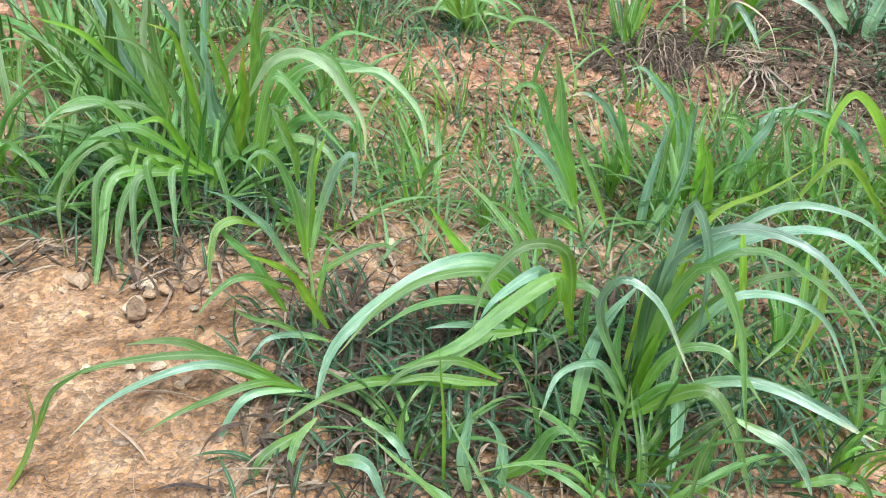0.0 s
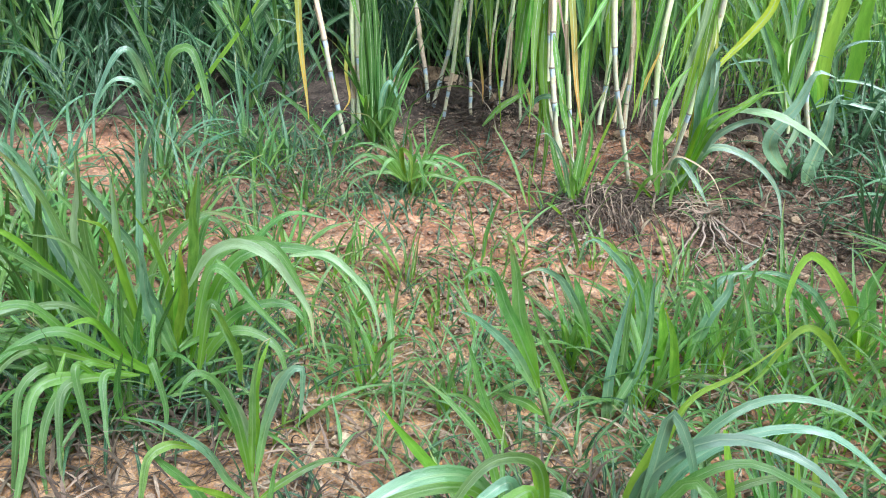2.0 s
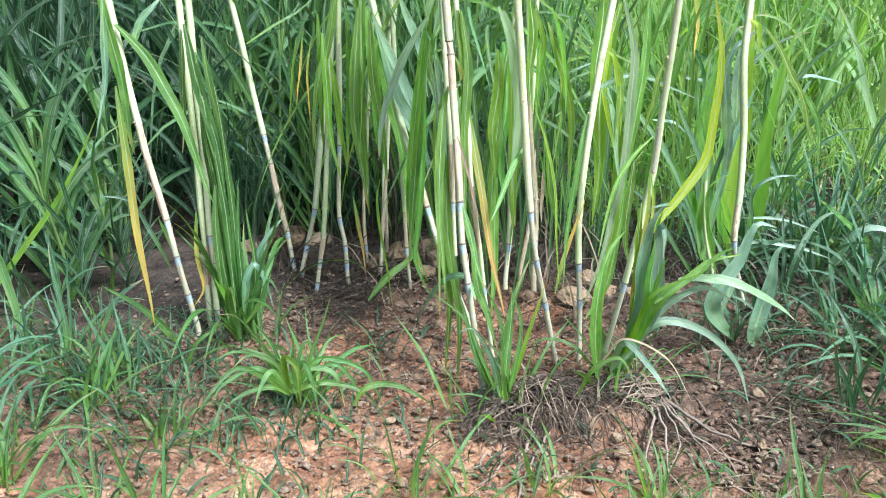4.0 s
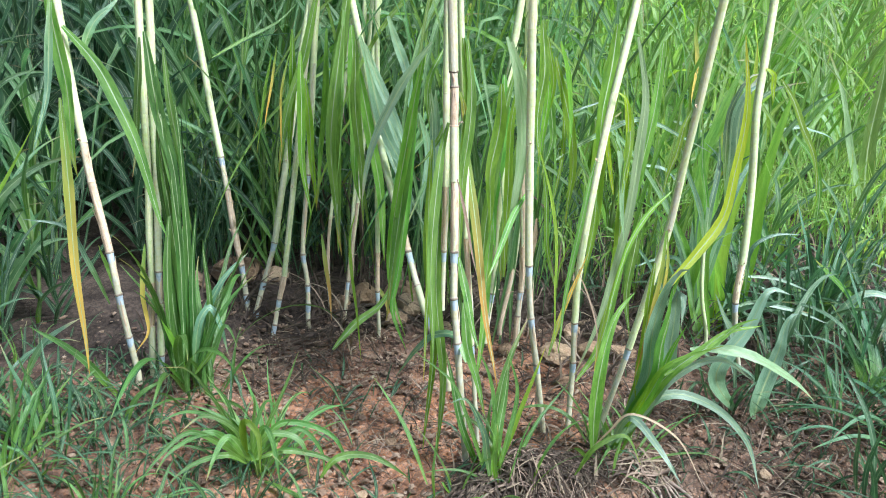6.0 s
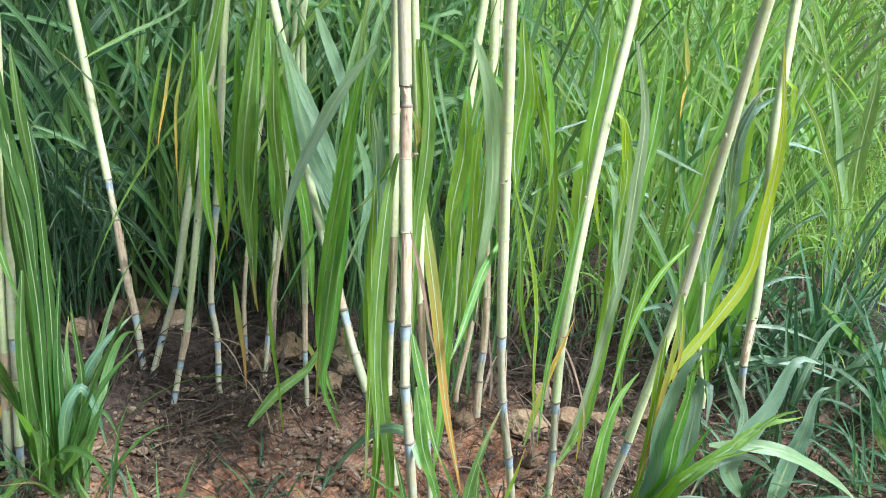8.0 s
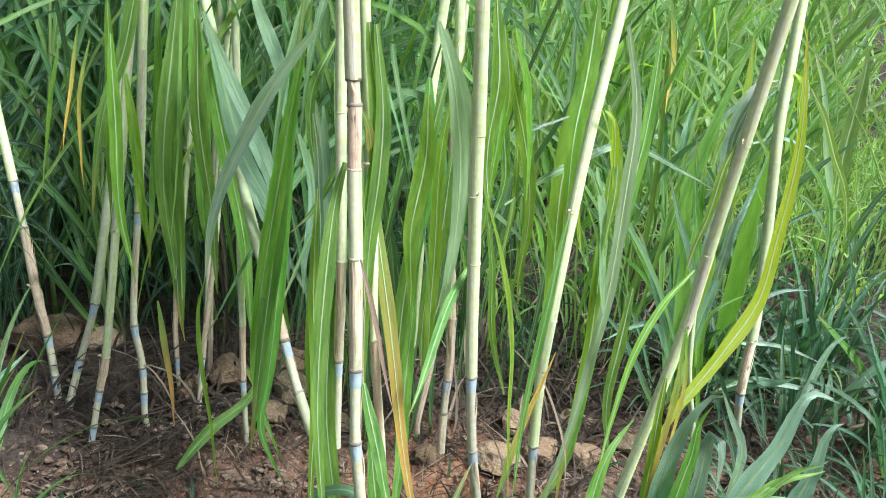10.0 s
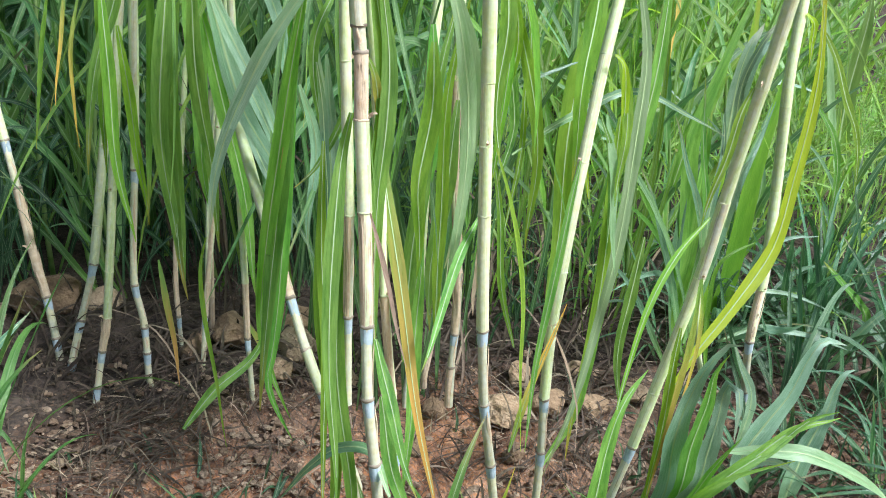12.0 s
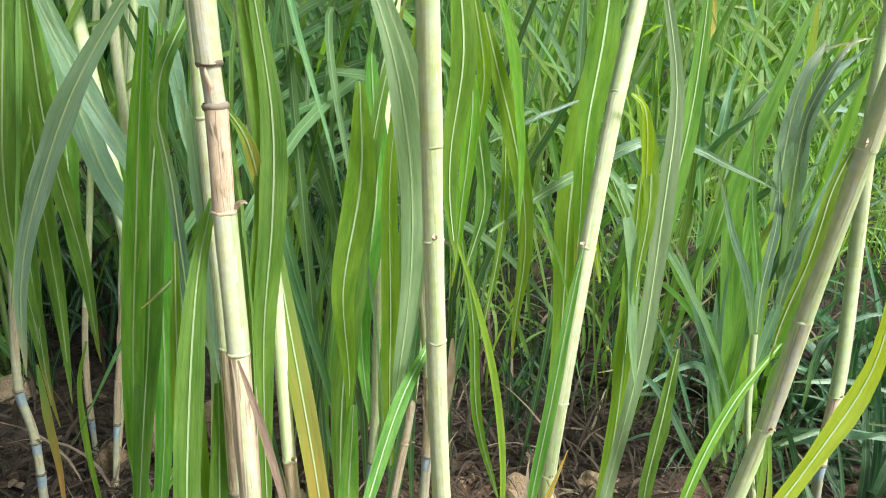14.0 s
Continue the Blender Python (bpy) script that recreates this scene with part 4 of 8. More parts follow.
blade(cane_a, [(-0.325, 3.820, 1.218), (-0.326, 3.796, 1.041), (-0.327, 3.769, 0.827), (-0.327, 3.747, 0.656), (-0.325, 3.720, 0.429)], 0.0319, GOLD, twist=0.22, label="yellowing leaf")
blade(cane_a, [(-0.326, 3.900, 1.501), (-0.355, 3.872, 1.256), (-0.409, 3.850, 1.058)], 0.0249, BLUISH, twist=0.06)
blade(cane_a, [(-0.266, 4.000, 1.320), (-0.215, 4.000, 1.421), (-0.137, 4.000, 1.485)], 0.0297, BLUISH, twist=-0.24)
blade(cane_b2, [(-0.040, 3.900, 1.347), (-0.033, 3.884, 1.175), (-0.010, 3.866, 0.964), (0.004, 3.850, 0.778)], 0.0254, HANGING, twist=-0.29)
blade(cane_b2, [(-0.034, 3.850, 0.322), (-0.042, 3.857, 0.564), (-0.054, 3.865, 0.813), (-0.071, 3.874, 1.096), (-0.080, 3.880, 1.255)], 0.0260, HANGING, twist=-0.14)
blade(cane_b2, [(-0.028, 3.830, 0.330), (-0.021, 3.837, 0.569), (-0.011, 3.845, 0.815), (-0.014, 3.853, 1.050), (-0.031, 3.860, 1.257)], 0.0259, HANGING, twist=-0.09)
blade(cane_b2, [(-0.049, 3.840, 0.328), (-0.069, 3.840, 0.574), (-0.079, 3.840, 0.787)], 0.0264, HANGING, twist=-0.11)
blade(cane_b2, [(-0.020, 3.830, 0.329), (0.025, 3.817, 0.535), (0.091, 3.807, 0.659), (0.159, 3.800, 0.736)], 0.0321, BLUISH, twist=0.13)
blade(cane_b2, [(-0.022, 3.800, 0.343), (0.003, 3.778, 0.535), (0.037, 3.771, 0.573), (0.066, 3.762, 0.515), (0.077, 3.750, 0.417)], 0.0265, BLUISH, twist=-0.09)
blade(cane_b1, [(-0.102, 3.950, 1.373), (-0.123, 3.950, 1.167), (-0.152, 3.950, 0.952)], 0.0237, HANGING, twist=0.0)
blade(cane_b1, [(-0.136, 3.900, 0.757), (-0.155, 3.878, 0.606), (-0.147, 3.861, 0.484), (-0.192, 3.850, 0.421)], 0.0176, GOLD, twist=0.07, rib=False, label="yellowing leaf")
blade(cane_c2, [(0.490, 4.200, 1.531), (0.431, 4.200, 1.274), (0.372, 4.200, 1.124), (0.338, 4.200, 0.871)], 0.0357, GREEN, twist=-0.03)
blade(cane_c2, [(0.116, 4.100, 1.299), (0.229, 4.100, 1.361), (0.336, 4.100, 1.415), (0.409, 4.100, 1.486)], 0.0130, DEEP, twist=0.1, rib=False)
blade(cane_c2, [(0.326, 4.100, 1.336), (0.296, 4.100, 1.176), (0.275, 4.100, 1.066)], 0.0095, GOLD, twist=0.15, rib=False, label="yellowing leaf")
blade(cane_e2, [(0.561, 4.050, 1.571), (0.510, 4.031, 1.237), (0.494, 4.017, 0.962), (0.503, 4.000, 0.633)], 0.0501, GREEN, twist=0.24)
blade(cane_e1, [(0.682, 3.700, 1.164), (0.715, 3.700, 1.049), (0.695, 3.700, 0.896), (0.697, 3.700, 0.820)], 0.0238, WAXY_SHEEN, twist=-0.16)
blade(cane_r4, [(0.652, 3.420, 1.377), (0.612, 3.413, 1.301), (0.604, 3.407, 1.223), (0.619, 3.400, 1.123)], 0.0186, GREEN, twist=0.22)
blade(cane_r4, [(0.599, 3.380, 1.264), (0.607, 3.374, 1.185), (0.608, 3.366, 1.076), (0.609, 3.360, 0.980)], 0.0150, BLUISH, twist=-0.1)
blade(cane_r4, [(0.683, 3.400, 1.248), (0.644, 3.400, 1.158), (0.604, 3.400, 1.086), (0.564, 3.400, 1.061)], 0.0153, GREEN, twist=-0.27)
blade(cane_c8, [(0.656, 4.100, 0.488), (0.690, 4.050, 0.406), (0.678, 4.000, 0.318)], 0.0153, GOLD, twist=0.24, rib=False, label="yellowing leaf")
blade(cane_c8, [(0.450, 4.050, 0.699), (0.456, 4.004, 0.571), (0.459, 3.950, 0.416)], 0.0167, GOLD, twist=0.15, rib=False, label="yellowing leaf")
blade(cane_c8, [(0.530, 3.900, 0.798), (0.511, 3.886, 0.739), (0.507, 3.862, 0.626), (0.517, 3.827, 0.454), (0.524, 3.800, 0.316)], 0.0119, LIME, twist=-0.34, rib=False)
blade(cane_c8, [(0.448, 3.900, 0.323), (0.531, 3.917, 0.401), (0.620, 3.933, 0.449), (0.685, 3.950, 0.551)], 0.0311, GREEN, twist=-0.07)
blade(cane_c5, [(0.963, 3.300, 0.490), (0.988, 3.300, 0.589), (1.025, 3.300, 0.682), (1.066, 3.300, 0.796)], 0.0161, GOLD, twist=0.15, label="yellowing leaf")
blade(cane_c5, [(1.045, 3.310, 0.753), (1.089, 3.300, 0.654), (1.115, 3.290, 0.561), (1.117, 3.280, 0.457)], 0.0059, DRY, twist=0.18, rib=False, label="dry brown leaf")
blade(cane_c5, [(1.123, 3.400, 0.333), (1.205, 3.412, 0.438), (1.269, 3.432, 0.671), (1.301, 3.450, 0.873)], 0.0287, GREEN, twist=0.11)
tuft_tl = rooted("grass_tuft", 1.095, 3.120, "green and bluish cane shoots arching out from the clump's foot")
blade(tuft_tl, [(1.145, 2.980, 0.546), (1.283, 2.927, 0.667), (1.379, 2.900, 0.696)], 0.0226, GREEN, twist=0.28)
blade(tuft_tl, [(1.066, 3.100, 0.279), (1.181, 3.012, 0.465), (1.299, 2.960, 0.441), (1.388, 2.903, 0.336), (1.407, 2.850, 0.219)], 0.0296, WAXY_SHEEN, twist=-0.22)
blade(tuft_tl, [(1.039, 3.050, 0.313), (1.051, 2.982, 0.435), (1.091, 2.903, 0.377), (1.115, 2.820, 0.312)], 0.0252, WAXY_SHEEN, twist=-0.12)
blade(tuft_tl, [(0.966, 3.050, 0.301), (1.001, 3.001, 0.391), (1.034, 2.961, 0.457), (1.130, 2.886, 0.413), (1.170, 2.800, 0.304)], 0.0078, DRY, twist=-0.29, rib=False, label="dry brown leaf")
blade(tuft_tl, [(0.902, 3.000, 0.274), (0.939, 2.964, 0.373), (1.002, 2.933, 0.411), (1.042, 2.900, 0.338)], 0.0155, GREEN, twist=0.34, rib=False)
blade(tuft_tl, [(1.080, 3.080, 0.297), (1.211, 3.012, 0.521), (1.314, 2.980, 0.571), (1.420, 2.950, 0.500)], 0.0295, WAXY_SHEEN, twist=-0.3)
blade(tuft_tl, [(1.118, 3.150, 0.240), (1.073, 3.165, 0.343), (1.061, 3.180, 0.447)], 0.0240, GRASS, twist=-0.28)
blade(tuft_tl, [(1.030, 3.120, 0.250), (1.000, 3.080, 0.524), (1.026, 3.087, 0.609), (1.064, 3.093, 0.688), (1.111, 3.100, 0.748)], 0.0423, GREEN, twist=0.10)
blade(tuft_tl, [(1.100, 3.130, 0.240), (1.138, 3.050, 0.499), (1.136, 3.034, 0.609), (1.143, 3.018, 0.733), (1.144, 3.002, 0.808), (1.164, 2.986, 0.849), (1.167, 2.970, 0.849)], 0.0578, WAXY_SHEEN, twist=0.10)
blade(tuft_tl, [(1.100, 3.130, 0.240), (1.145, 3.030, 0.511), (1.151, 3.015, 0.617), (1.169, 3.000, 0.714), (1.156, 2.985, 0.792), (1.156, 2.970, 0.837)], 0.0513, GREEN, twist=-0.10)
blade(tuft_tl, [(1.100, 3.130, 0.240), (1.159, 3.000, 0.540), (1.149, 2.983, 0.638), (1.146, 2.967, 0.729), (1.140, 2.950, 0.794), (1.142, 2.933, 0.800), (1.139, 2.917, 0.781), (1.126, 2.900, 0.709)], 0.0497, WAXY_SHEEN, twist=0.10)
blade(tuft_tl, [(1.100, 3.130, 0.240), (1.157, 2.980, 0.555), (1.202, 2.955, 0.605), (1.275, 2.930, 0.647), (1.316, 2.905, 0.696), (1.350, 2.880, 0.719)], 0.0387, GREEN, twist=0.10)
blade(tuft_tl, [(1.100, 3.130, 0.240), (1.126, 2.970, 0.560), (1.133, 2.935, 0.640), (1.136, 2.900, 0.723)], 0.0298, GREEN, twist=0.10)
blade(tuft_tl, [(1.100, 3.130, 0.240), (1.111, 2.950, 0.573), (1.152, 2.923, 0.619), (1.197, 2.897, 0.646), (1.234, 2.870, 0.669)], 0.0198, LIME, twist=0.10, rib=False)
blade(tuft_tl, [(1.235, 3.000, 0.602), (1.287, 2.970, 0.609), (1.358, 2.940, 0.600), (1.420, 2.910, 0.573), (1.492, 2.880, 0.527), (1.557, 2.850, 0.461)], 0.0327, PALE, twist=0.50)
blade(tuft_tl, [(1.100, 3.120, 0.250), (1.133, 3.080, 0.518), (1.141, 3.087, 0.623), (1.151, 3.093, 0.713), (1.159, 3.100, 0.777)], 0.0150, GREEN, twist=0.10)
blade(cane_c6, [(1.167, 3.070, 0.926), (1.163, 3.065, 0.827), (1.146, 3.060, 0.721), (1.122, 3.055, 0.612), (1.095, 3.050, 0.514)], 0.0141, GOLD, twist=0.10, rib=False, label="yellowing leaf")
tuft_tm = rooted("grass_tuft", 0.688, 3.080, "fresh grass shoots at the foot of the thick canes")
blade(tuft_tm, [(0.689, 3.080, 0.245), (0.713, 3.089, 0.415), (0.738, 3.100, 0.602)], 0.0248, DEEP, twist=-0.23)
blade(tuft_tm, [(0.689, 3.080, 0.245), (0.642, 3.048, 0.434), (0.586, 3.029, 0.537), (0.542, 3.020, 0.538)], 0.0194, BLUISH, twist=0.19)
blade(tuft_tm, [(0.700, 3.100, 0.231), (0.777, 3.110, 0.417), (0.850, 3.120, 0.610)], 0.0174, LIME, twist=-0.34, rib=False)
blade(tuft_tm, [(0.727, 3.150, 0.193), (0.756, 3.180, 0.496), (0.841, 3.200, 0.660)], 0.0291, DEEP, twist=0.29)
blade(tuft_tm, [(0.717, 3.200, 0.174), (0.647, 3.225, 0.389), (0.614, 3.250, 0.587)], 0.0212, DEEP, twist=0.28)
blade(tuft_tm, [(0.654, 3.200, 0.555), (0.646, 3.267, 0.606), (0.605, 3.309, 0.600), (0.571, 3.350, 0.551), (0.523, 3.420, 0.436)], 0.0210, BLUISH, twist=0.06)
blade(tuft_tm, [(0.530, 3.150, 0.229), (0.490, 3.227, 0.373), (0.421, 3.300, 0.501)], 0.0127, DEEP, twist=-0.22, rib=False)
tuft_tr = rooted("grass_tuft", 1.703, 3.150, "bluish young cane leaves arching over dry litter")
blade(tuft_tr, [(1.600, 3.200, 0.250), (1.451, 3.140, 0.433), (1.483, 3.128, 0.523), (1.535, 3.116, 0.592), (1.568, 3.104, 0.664), (1.586, 3.092, 0.696), (1.646, 3.080, 0.681)], 0.0607, WAXY_SHEEN, twist=0.10)
blade(tuft_tr, [(1.660, 3.170, 0.240), (1.620, 3.130, 0.280), (1.638, 3.120, 0.404), (1.649, 3.110, 0.510), (1.659, 3.100, 0.584), (1.672, 3.090, 0.613), (1.690, 3.080, 0.615)], 0.0615, WAXY_SHEEN, twist=0.10)
blade(tuft_tr, [(1.856, 3.600, 0.399), (1.882, 3.533, 0.455), (1.931, 3.467, 0.482), (1.925, 3.400, 0.531)], 0.0293, WAXY_SHEEN, twist=0.30, rib=False)
blade(tuft_tr, [(1.571, 3.250, 0.341), (1.622, 3.275, 0.467), (1.540, 3.300, 0.621)], 0.0271, WAXY_SHEEN, twist=-0.01)
blade(tuft_tr, [(2.298, 3.400, -0.050), (2.302, 3.372, 0.295), (2.466, 3.350, 0.464)], 0.0486, WAXY_SHEEN, twist=-0.15)
blade(tuft_tr, [(2.457, 3.600, 0.174), (2.517, 3.600, 0.315), (2.246, 3.600, 0.581)], 0.0421, GREEN, twist=-0.21)
blade(tuft_tr, [(2.188, 3.500, 0.255), (2.265, 3.386, 0.507), (2.380, 3.333, 0.492), (2.435, 3.300, 0.442)], 0.0347, WAXY_SHEEN, twist=-0.02)
blade(tuft_tr, [(1.817, 3.550, 0.440), (1.894, 3.510, 0.478), (1.986, 3.472, 0.463), (2.168, 3.400, 0.403)], 0.0176, WAXY_SHEEN, twist=0.1, rib=False)
blade(tuft_tr, [(1.886, 3.600, 0.550), (2.036, 3.548, 0.537), (2.178, 3.500, 0.474)], 0.0131, WAXY_SHEEN, twist=0.11, rib=False)
tuft_t1 = rooted("grass_tuft", -0.651, 2.100, "large tuft of broad glossy green grass leaves on a soil bank")
blade(tuft_t1, [(-0.683, 2.100, 0.209), (-0.761, 2.133, 0.455), (-0.853, 2.171, 0.708), (-0.962, 2.200, 0.859)], 0.0346, GRASS, twist=0.14, rib=False)
blade(tuft_t1, [(-0.754, 2.150, 0.292), (-0.749, 2.150, 0.595), (-0.737, 2.150, 0.827)], 0.0345, GRASS, twist=0.21, rib=False)
blade(tuft_t1, [(-0.681, 2.120, 0.198), (-0.660, 2.109, 0.530), (-0.646, 2.100, 0.783)], 0.0361, GRASS, twist=0.31, rib=False)
blade(tuft_t1, [(-0.556, 2.050, 0.253), (-0.513, 2.021, 0.486), (-0.476, 2.000, 0.636)], 0.0323, LIME, twist=-0.08, rib=False)
blade(tuft_t1, [(-0.578, 2.150, 0.217), (-0.498, 2.150, 0.513), (-0.452, 2.150, 0.758)], 0.0320, GRASS, twist=0.19, rib=False)
blade(tuft_t1, [(-0.537, 2.000, 0.298), (-0.569, 1.979, 0.458), (-0.566, 1.950, 0.667)], 0.0360, BLUISH, twist=-0.19, rib=False)
blade(tuft_t1, [(-0.620, 2.000, 0.264), (-0.722, 1.959, 0.515), (-0.826, 1.927, 0.662), (-0.926, 1.900, 0.755)], 0.0291, GRASS, twist=0.34, rib=False)
blade(tuft_t1, [(-0.607, 2.000, 0.246), (-0.732, 1.925, 0.518), (-0.853, 1.887, 0.530), (-0.965, 1.850, 0.506)], 0.0206, GRASS, twist=-0.32, rib=False)
blade(tuft_t1, [(-0.534, 2.100, 0.262), (-0.396, 2.040, 0.587), (-0.290, 2.017, 0.618), (-0.223, 1.989, 0.514), (-0.194, 1.950, 0.338)], 0.0338, GRASS, twist=-0.11, rib=False)
blade(tuft_t1, [(-0.544, 2.150, 0.254), (-0.371, 2.131, 0.536), (-0.203, 2.120, 0.539), (-0.085, 2.110, 0.461), (-0.023, 2.100, 0.310)], 0.0355, GRASS, twist=-0.06, rib=False)
blade(tuft_t1, [(-0.504, 1.980, 0.308), (-0.396, 1.952, 0.584), (-0.319, 1.937, 0.491), (-0.226, 1.920, 0.371)], 0.0270, GRASS, twist=0.17, rib=False)
blade(tuft_t1, [(-0.610, 1.850, 0.371), (-0.765, 1.759, 0.415), (-0.805, 1.672, 0.266), (-0.823, 1.600, 0.139)], 0.0309, GRASS, twist=0.21, rib=False)
blade(tuft_t1, [(-0.610, 1.850, 0.371), (-0.718, 1.788, 0.399), (-0.777, 1.710, 0.272), (-0.765, 1.650, 0.163)], 0.0241, GRASS, twist=0.26, rib=False)
blade(tuft_t1, [(-0.596, 1.850, 0.371), (-0.719, 1.771, 0.400), (-0.729, 1.697, 0.280), (-0.717, 1.650, 0.207)], 0.0226, GRASS, twist=0.26, rib=False)
blade(tuft_t1, [(-0.583, 1.850, 0.371), (-0.641, 1.804, 0.404), (-0.636, 1.738, 0.317), (-0.625, 1.700, 0.269)], 0.0213, GRASS, twist=0.24, rib=False)
blade(tuft_t1, [(-0.625, 1.900, 0.361), (-0.812, 1.813, 0.470), (-0.906, 1.758, 0.371), (-0.915, 1.700, 0.224)], 0.0228, GRASS, twist=0.29, rib=False)
blade(tuft_t1, [(-0.609, 1.900, 0.369), (-0.737, 1.843, 0.500), (-0.835, 1.808, 0.480), (-0.956, 1.750, 0.345)], 0.0256, GRASS, twist=-0.21, rib=False)
blade(tuft_t1, [(-0.451, 1.850, 0.362), (-0.389, 1.827, 0.556), (-0.358, 1.815, 0.473), (-0.342, 1.800, 0.356)], 0.0271, GRASS, twist=0.26, rib=False)
blade(tuft_t1, [(-0.680, 2.200, 0.173), (-0.646, 2.227, 0.566), (-0.604, 2.250, 0.867)], 0.0261, BLUISH, twist=-0.31, rib=False)
blade(tuft_t1, [(-0.605, 2.300, 0.137), (-0.472, 2.300, 0.572), (-0.415, 2.300, 0.504), (-0.372, 2.300, 0.434)], 0.0275, GRASS, twist=0.15, rib=False)
blade(tuft_t1, [(-0.729, 2.300, 0.118), (-0.916, 2.350, 0.488), (-1.004, 2.386, 0.743), (-1.052, 2.400, 0.834)], 0.0340, BLUISH, twist=-0.26, rib=False)
blade(tuft_t1, [(-0.729, 2.300, 0.118), (-0.631, 2.300, 0.453), (-0.486, 2.300, 0.589), (-0.363, 2.300, 0.538)], 0.0274, GRASS, twist=0.04, rib=False)
blade(tuft_t1, [(-0.545, 1.950, 0.291), (-0.626, 1.916, 0.377), (-0.679, 1.878, 0.506), (-0.760, 1.850, 0.497)], 0.0265, LIME, twist=0.19, rib=False)
tuft_t2 = rooted("grass_tuft", -0.249, 1.410, "single leafy grass shoot with pale green stem")
blade(tuft_t2, [(-0.261, 1.390, 0.416), (-0.250, 1.392, 0.521), (-0.239, 1.394, 0.595), (-0.227, 1.396, 0.654), (-0.215, 1.398, 0.700), (-0.200, 1.400, 0.708)], 0.0171, GRASS, twist=0.20, rib=False)
blade(tuft_t2, [(-0.255, 1.390, 0.416), (-0.224, 1.386, 0.537), (-0.202, 1.381, 0.589), (-0.182, 1.377, 0.633), (-0.159, 1.373, 0.662), (-0.148, 1.369, 0.664), (-0.154, 1.364, 0.610), (-0.166, 1.360, 0.551)], 0.0194, BLUISH, twist=0.20, rib=False)
blade(tuft_t2, [(-0.263, 1.380, 0.430), (-0.262, 1.369, 0.510), (-0.264, 1.357, 0.574), (-0.273, 1.346, 0.623), (-0.288, 1.334, 0.670), (-0.307, 1.323, 0.693), (-0.326, 1.311, 0.683), (-0.335, 1.300, 0.649)], 0.0227, GRASS, twist=-0.20, rib=False)
blade(tuft_t2, [(-0.267, 1.390, 0.375), (-0.299, 1.376, 0.434), (-0.321, 1.362, 0.503), (-0.349, 1.348, 0.556), (-0.383, 1.334, 0.596), (-0.418, 1.320, 0.616)], 0.0212, BLUISH, twist=0.10, rib=False)
blade(tuft_t2, [(-0.227, 1.360, 0.267), (-0.249, 1.348, 0.335), (-0.274, 1.336, 0.400), (-0.295, 1.324, 0.443), (-0.326, 1.312, 0.478), (-0.359, 1.300, 0.493)], 0.0253, LIME, twist=0.10, rib=False)
blade(tuft_t2, [(-0.319, 1.400, 0.282), (-0.335, 1.390, 0.334), (-0.367, 1.380, 0.426), (-0.406, 1.370, 0.486), (-0.431, 1.360, 0.557)], 0.0274, GRASS, twist=0.10, rib=False)
blade(tuft_t2, [(-0.297, 1.380, 0.355), (-0.313, 1.356, 0.380), (-0.348, 1.332, 0.418), (-0.390, 1.308, 0.430), (-0.425, 1.284, 0.415), (-0.457, 1.260, 0.374)], 0.0179, GRASS, twist=0.20, rib=False)
blade(tuft_t2, [(-0.248, 1.350, 0.216), (-0.287, 1.338, 0.273), (-0.326, 1.325, 0.313), (-0.377, 1.312, 0.338), (-0.413, 1.300, 0.376)], 0.0158, GRASS, twist=0.10, rib=False)
blade(tuft_t2, [(-0.262, 1.390, 0.368), (-0.202, 1.392, 0.413), (-0.155, 1.395, 0.438), (-0.109, 1.398, 0.449), (-0.065, 1.400, 0.426)], 0.0154, GRASS, twist=0.10, rib=False)
blade(tuft_t2, [(-0.346, 1.380, 0.505), (-0.382, 1.360, 0.531), (-0.416, 1.340, 0.525), (-0.430, 1.320, 0.468), (-0.437, 1.300, 0.410)], 0.0188, GRASS, twist=0.10, rib=False)
blade(tuft_t2, [(-0.249, 1.380, 0.311), (-0.231, 1.387, 0.391), (-0.216, 1.393, 0.440), (-0.197, 1.400, 0.476)], 0.0129, GRASS, twist=0.30, rib=False)
blade(tuft_t2, [(-0.224, 1.330, 0.262), (-0.291, 1.303, 0.301), (-0.341, 1.277, 0.303), (-0.373, 1.250, 0.277)], 0.0156, BLUISH, twist=0.10, rib=False)
stem(tuft_t2, [(-0.263, 1.390, 0.214), (-0.257, 1.390, 0.361), (-0.259, 1.385, 0.440)], 0.0052)
tuft_t3 = rooted("grass_tuft", -0.259, 1.240, "lying grass shoot with leaves fanned over bare soil")
blade(tuft_t3, [(-0.262, 1.220, 0.221), (-0.358, 1.186, 0.308), (-0.448, 1.151, 0.400), (-0.533, 1.120, 0.424)], 0.0319, GRASS, twist=-0.15, rib=False)
blade(tuft_t3, [(-0.269, 1.220, 0.226), (-0.398, 1.166, 0.360), (-0.551, 1.106, 0.397), (-0.680, 1.050, 0.394)], 0.0187, GRASS, twist=-0.35, rib=False)
blade(tuft_t3, [(-0.268, 1.200, 0.245), (-0.418, 1.131, 0.372), (-0.547, 1.069, 0.354), (-0.634, 1.020, 0.302)], 0.0175, BLUISH, twist=-0.05, rib=False)
blade(tuft_t3, [(-0.252, 1.200, 0.244), (-0.314, 1.167, 0.297), (-0.423, 1.108, 0.301), (-0.517, 1.050, 0.281)], 0.0170, GRASS, twist=0.26, rib=False)
blade(tuft_t3, [(-0.250, 1.200, 0.246), (-0.353, 1.158, 0.271), (-0.410, 1.121, 0.191), (-0.444, 1.080, 0.082)], 0.0178, BLUISH, twist=-0.27, rib=False)
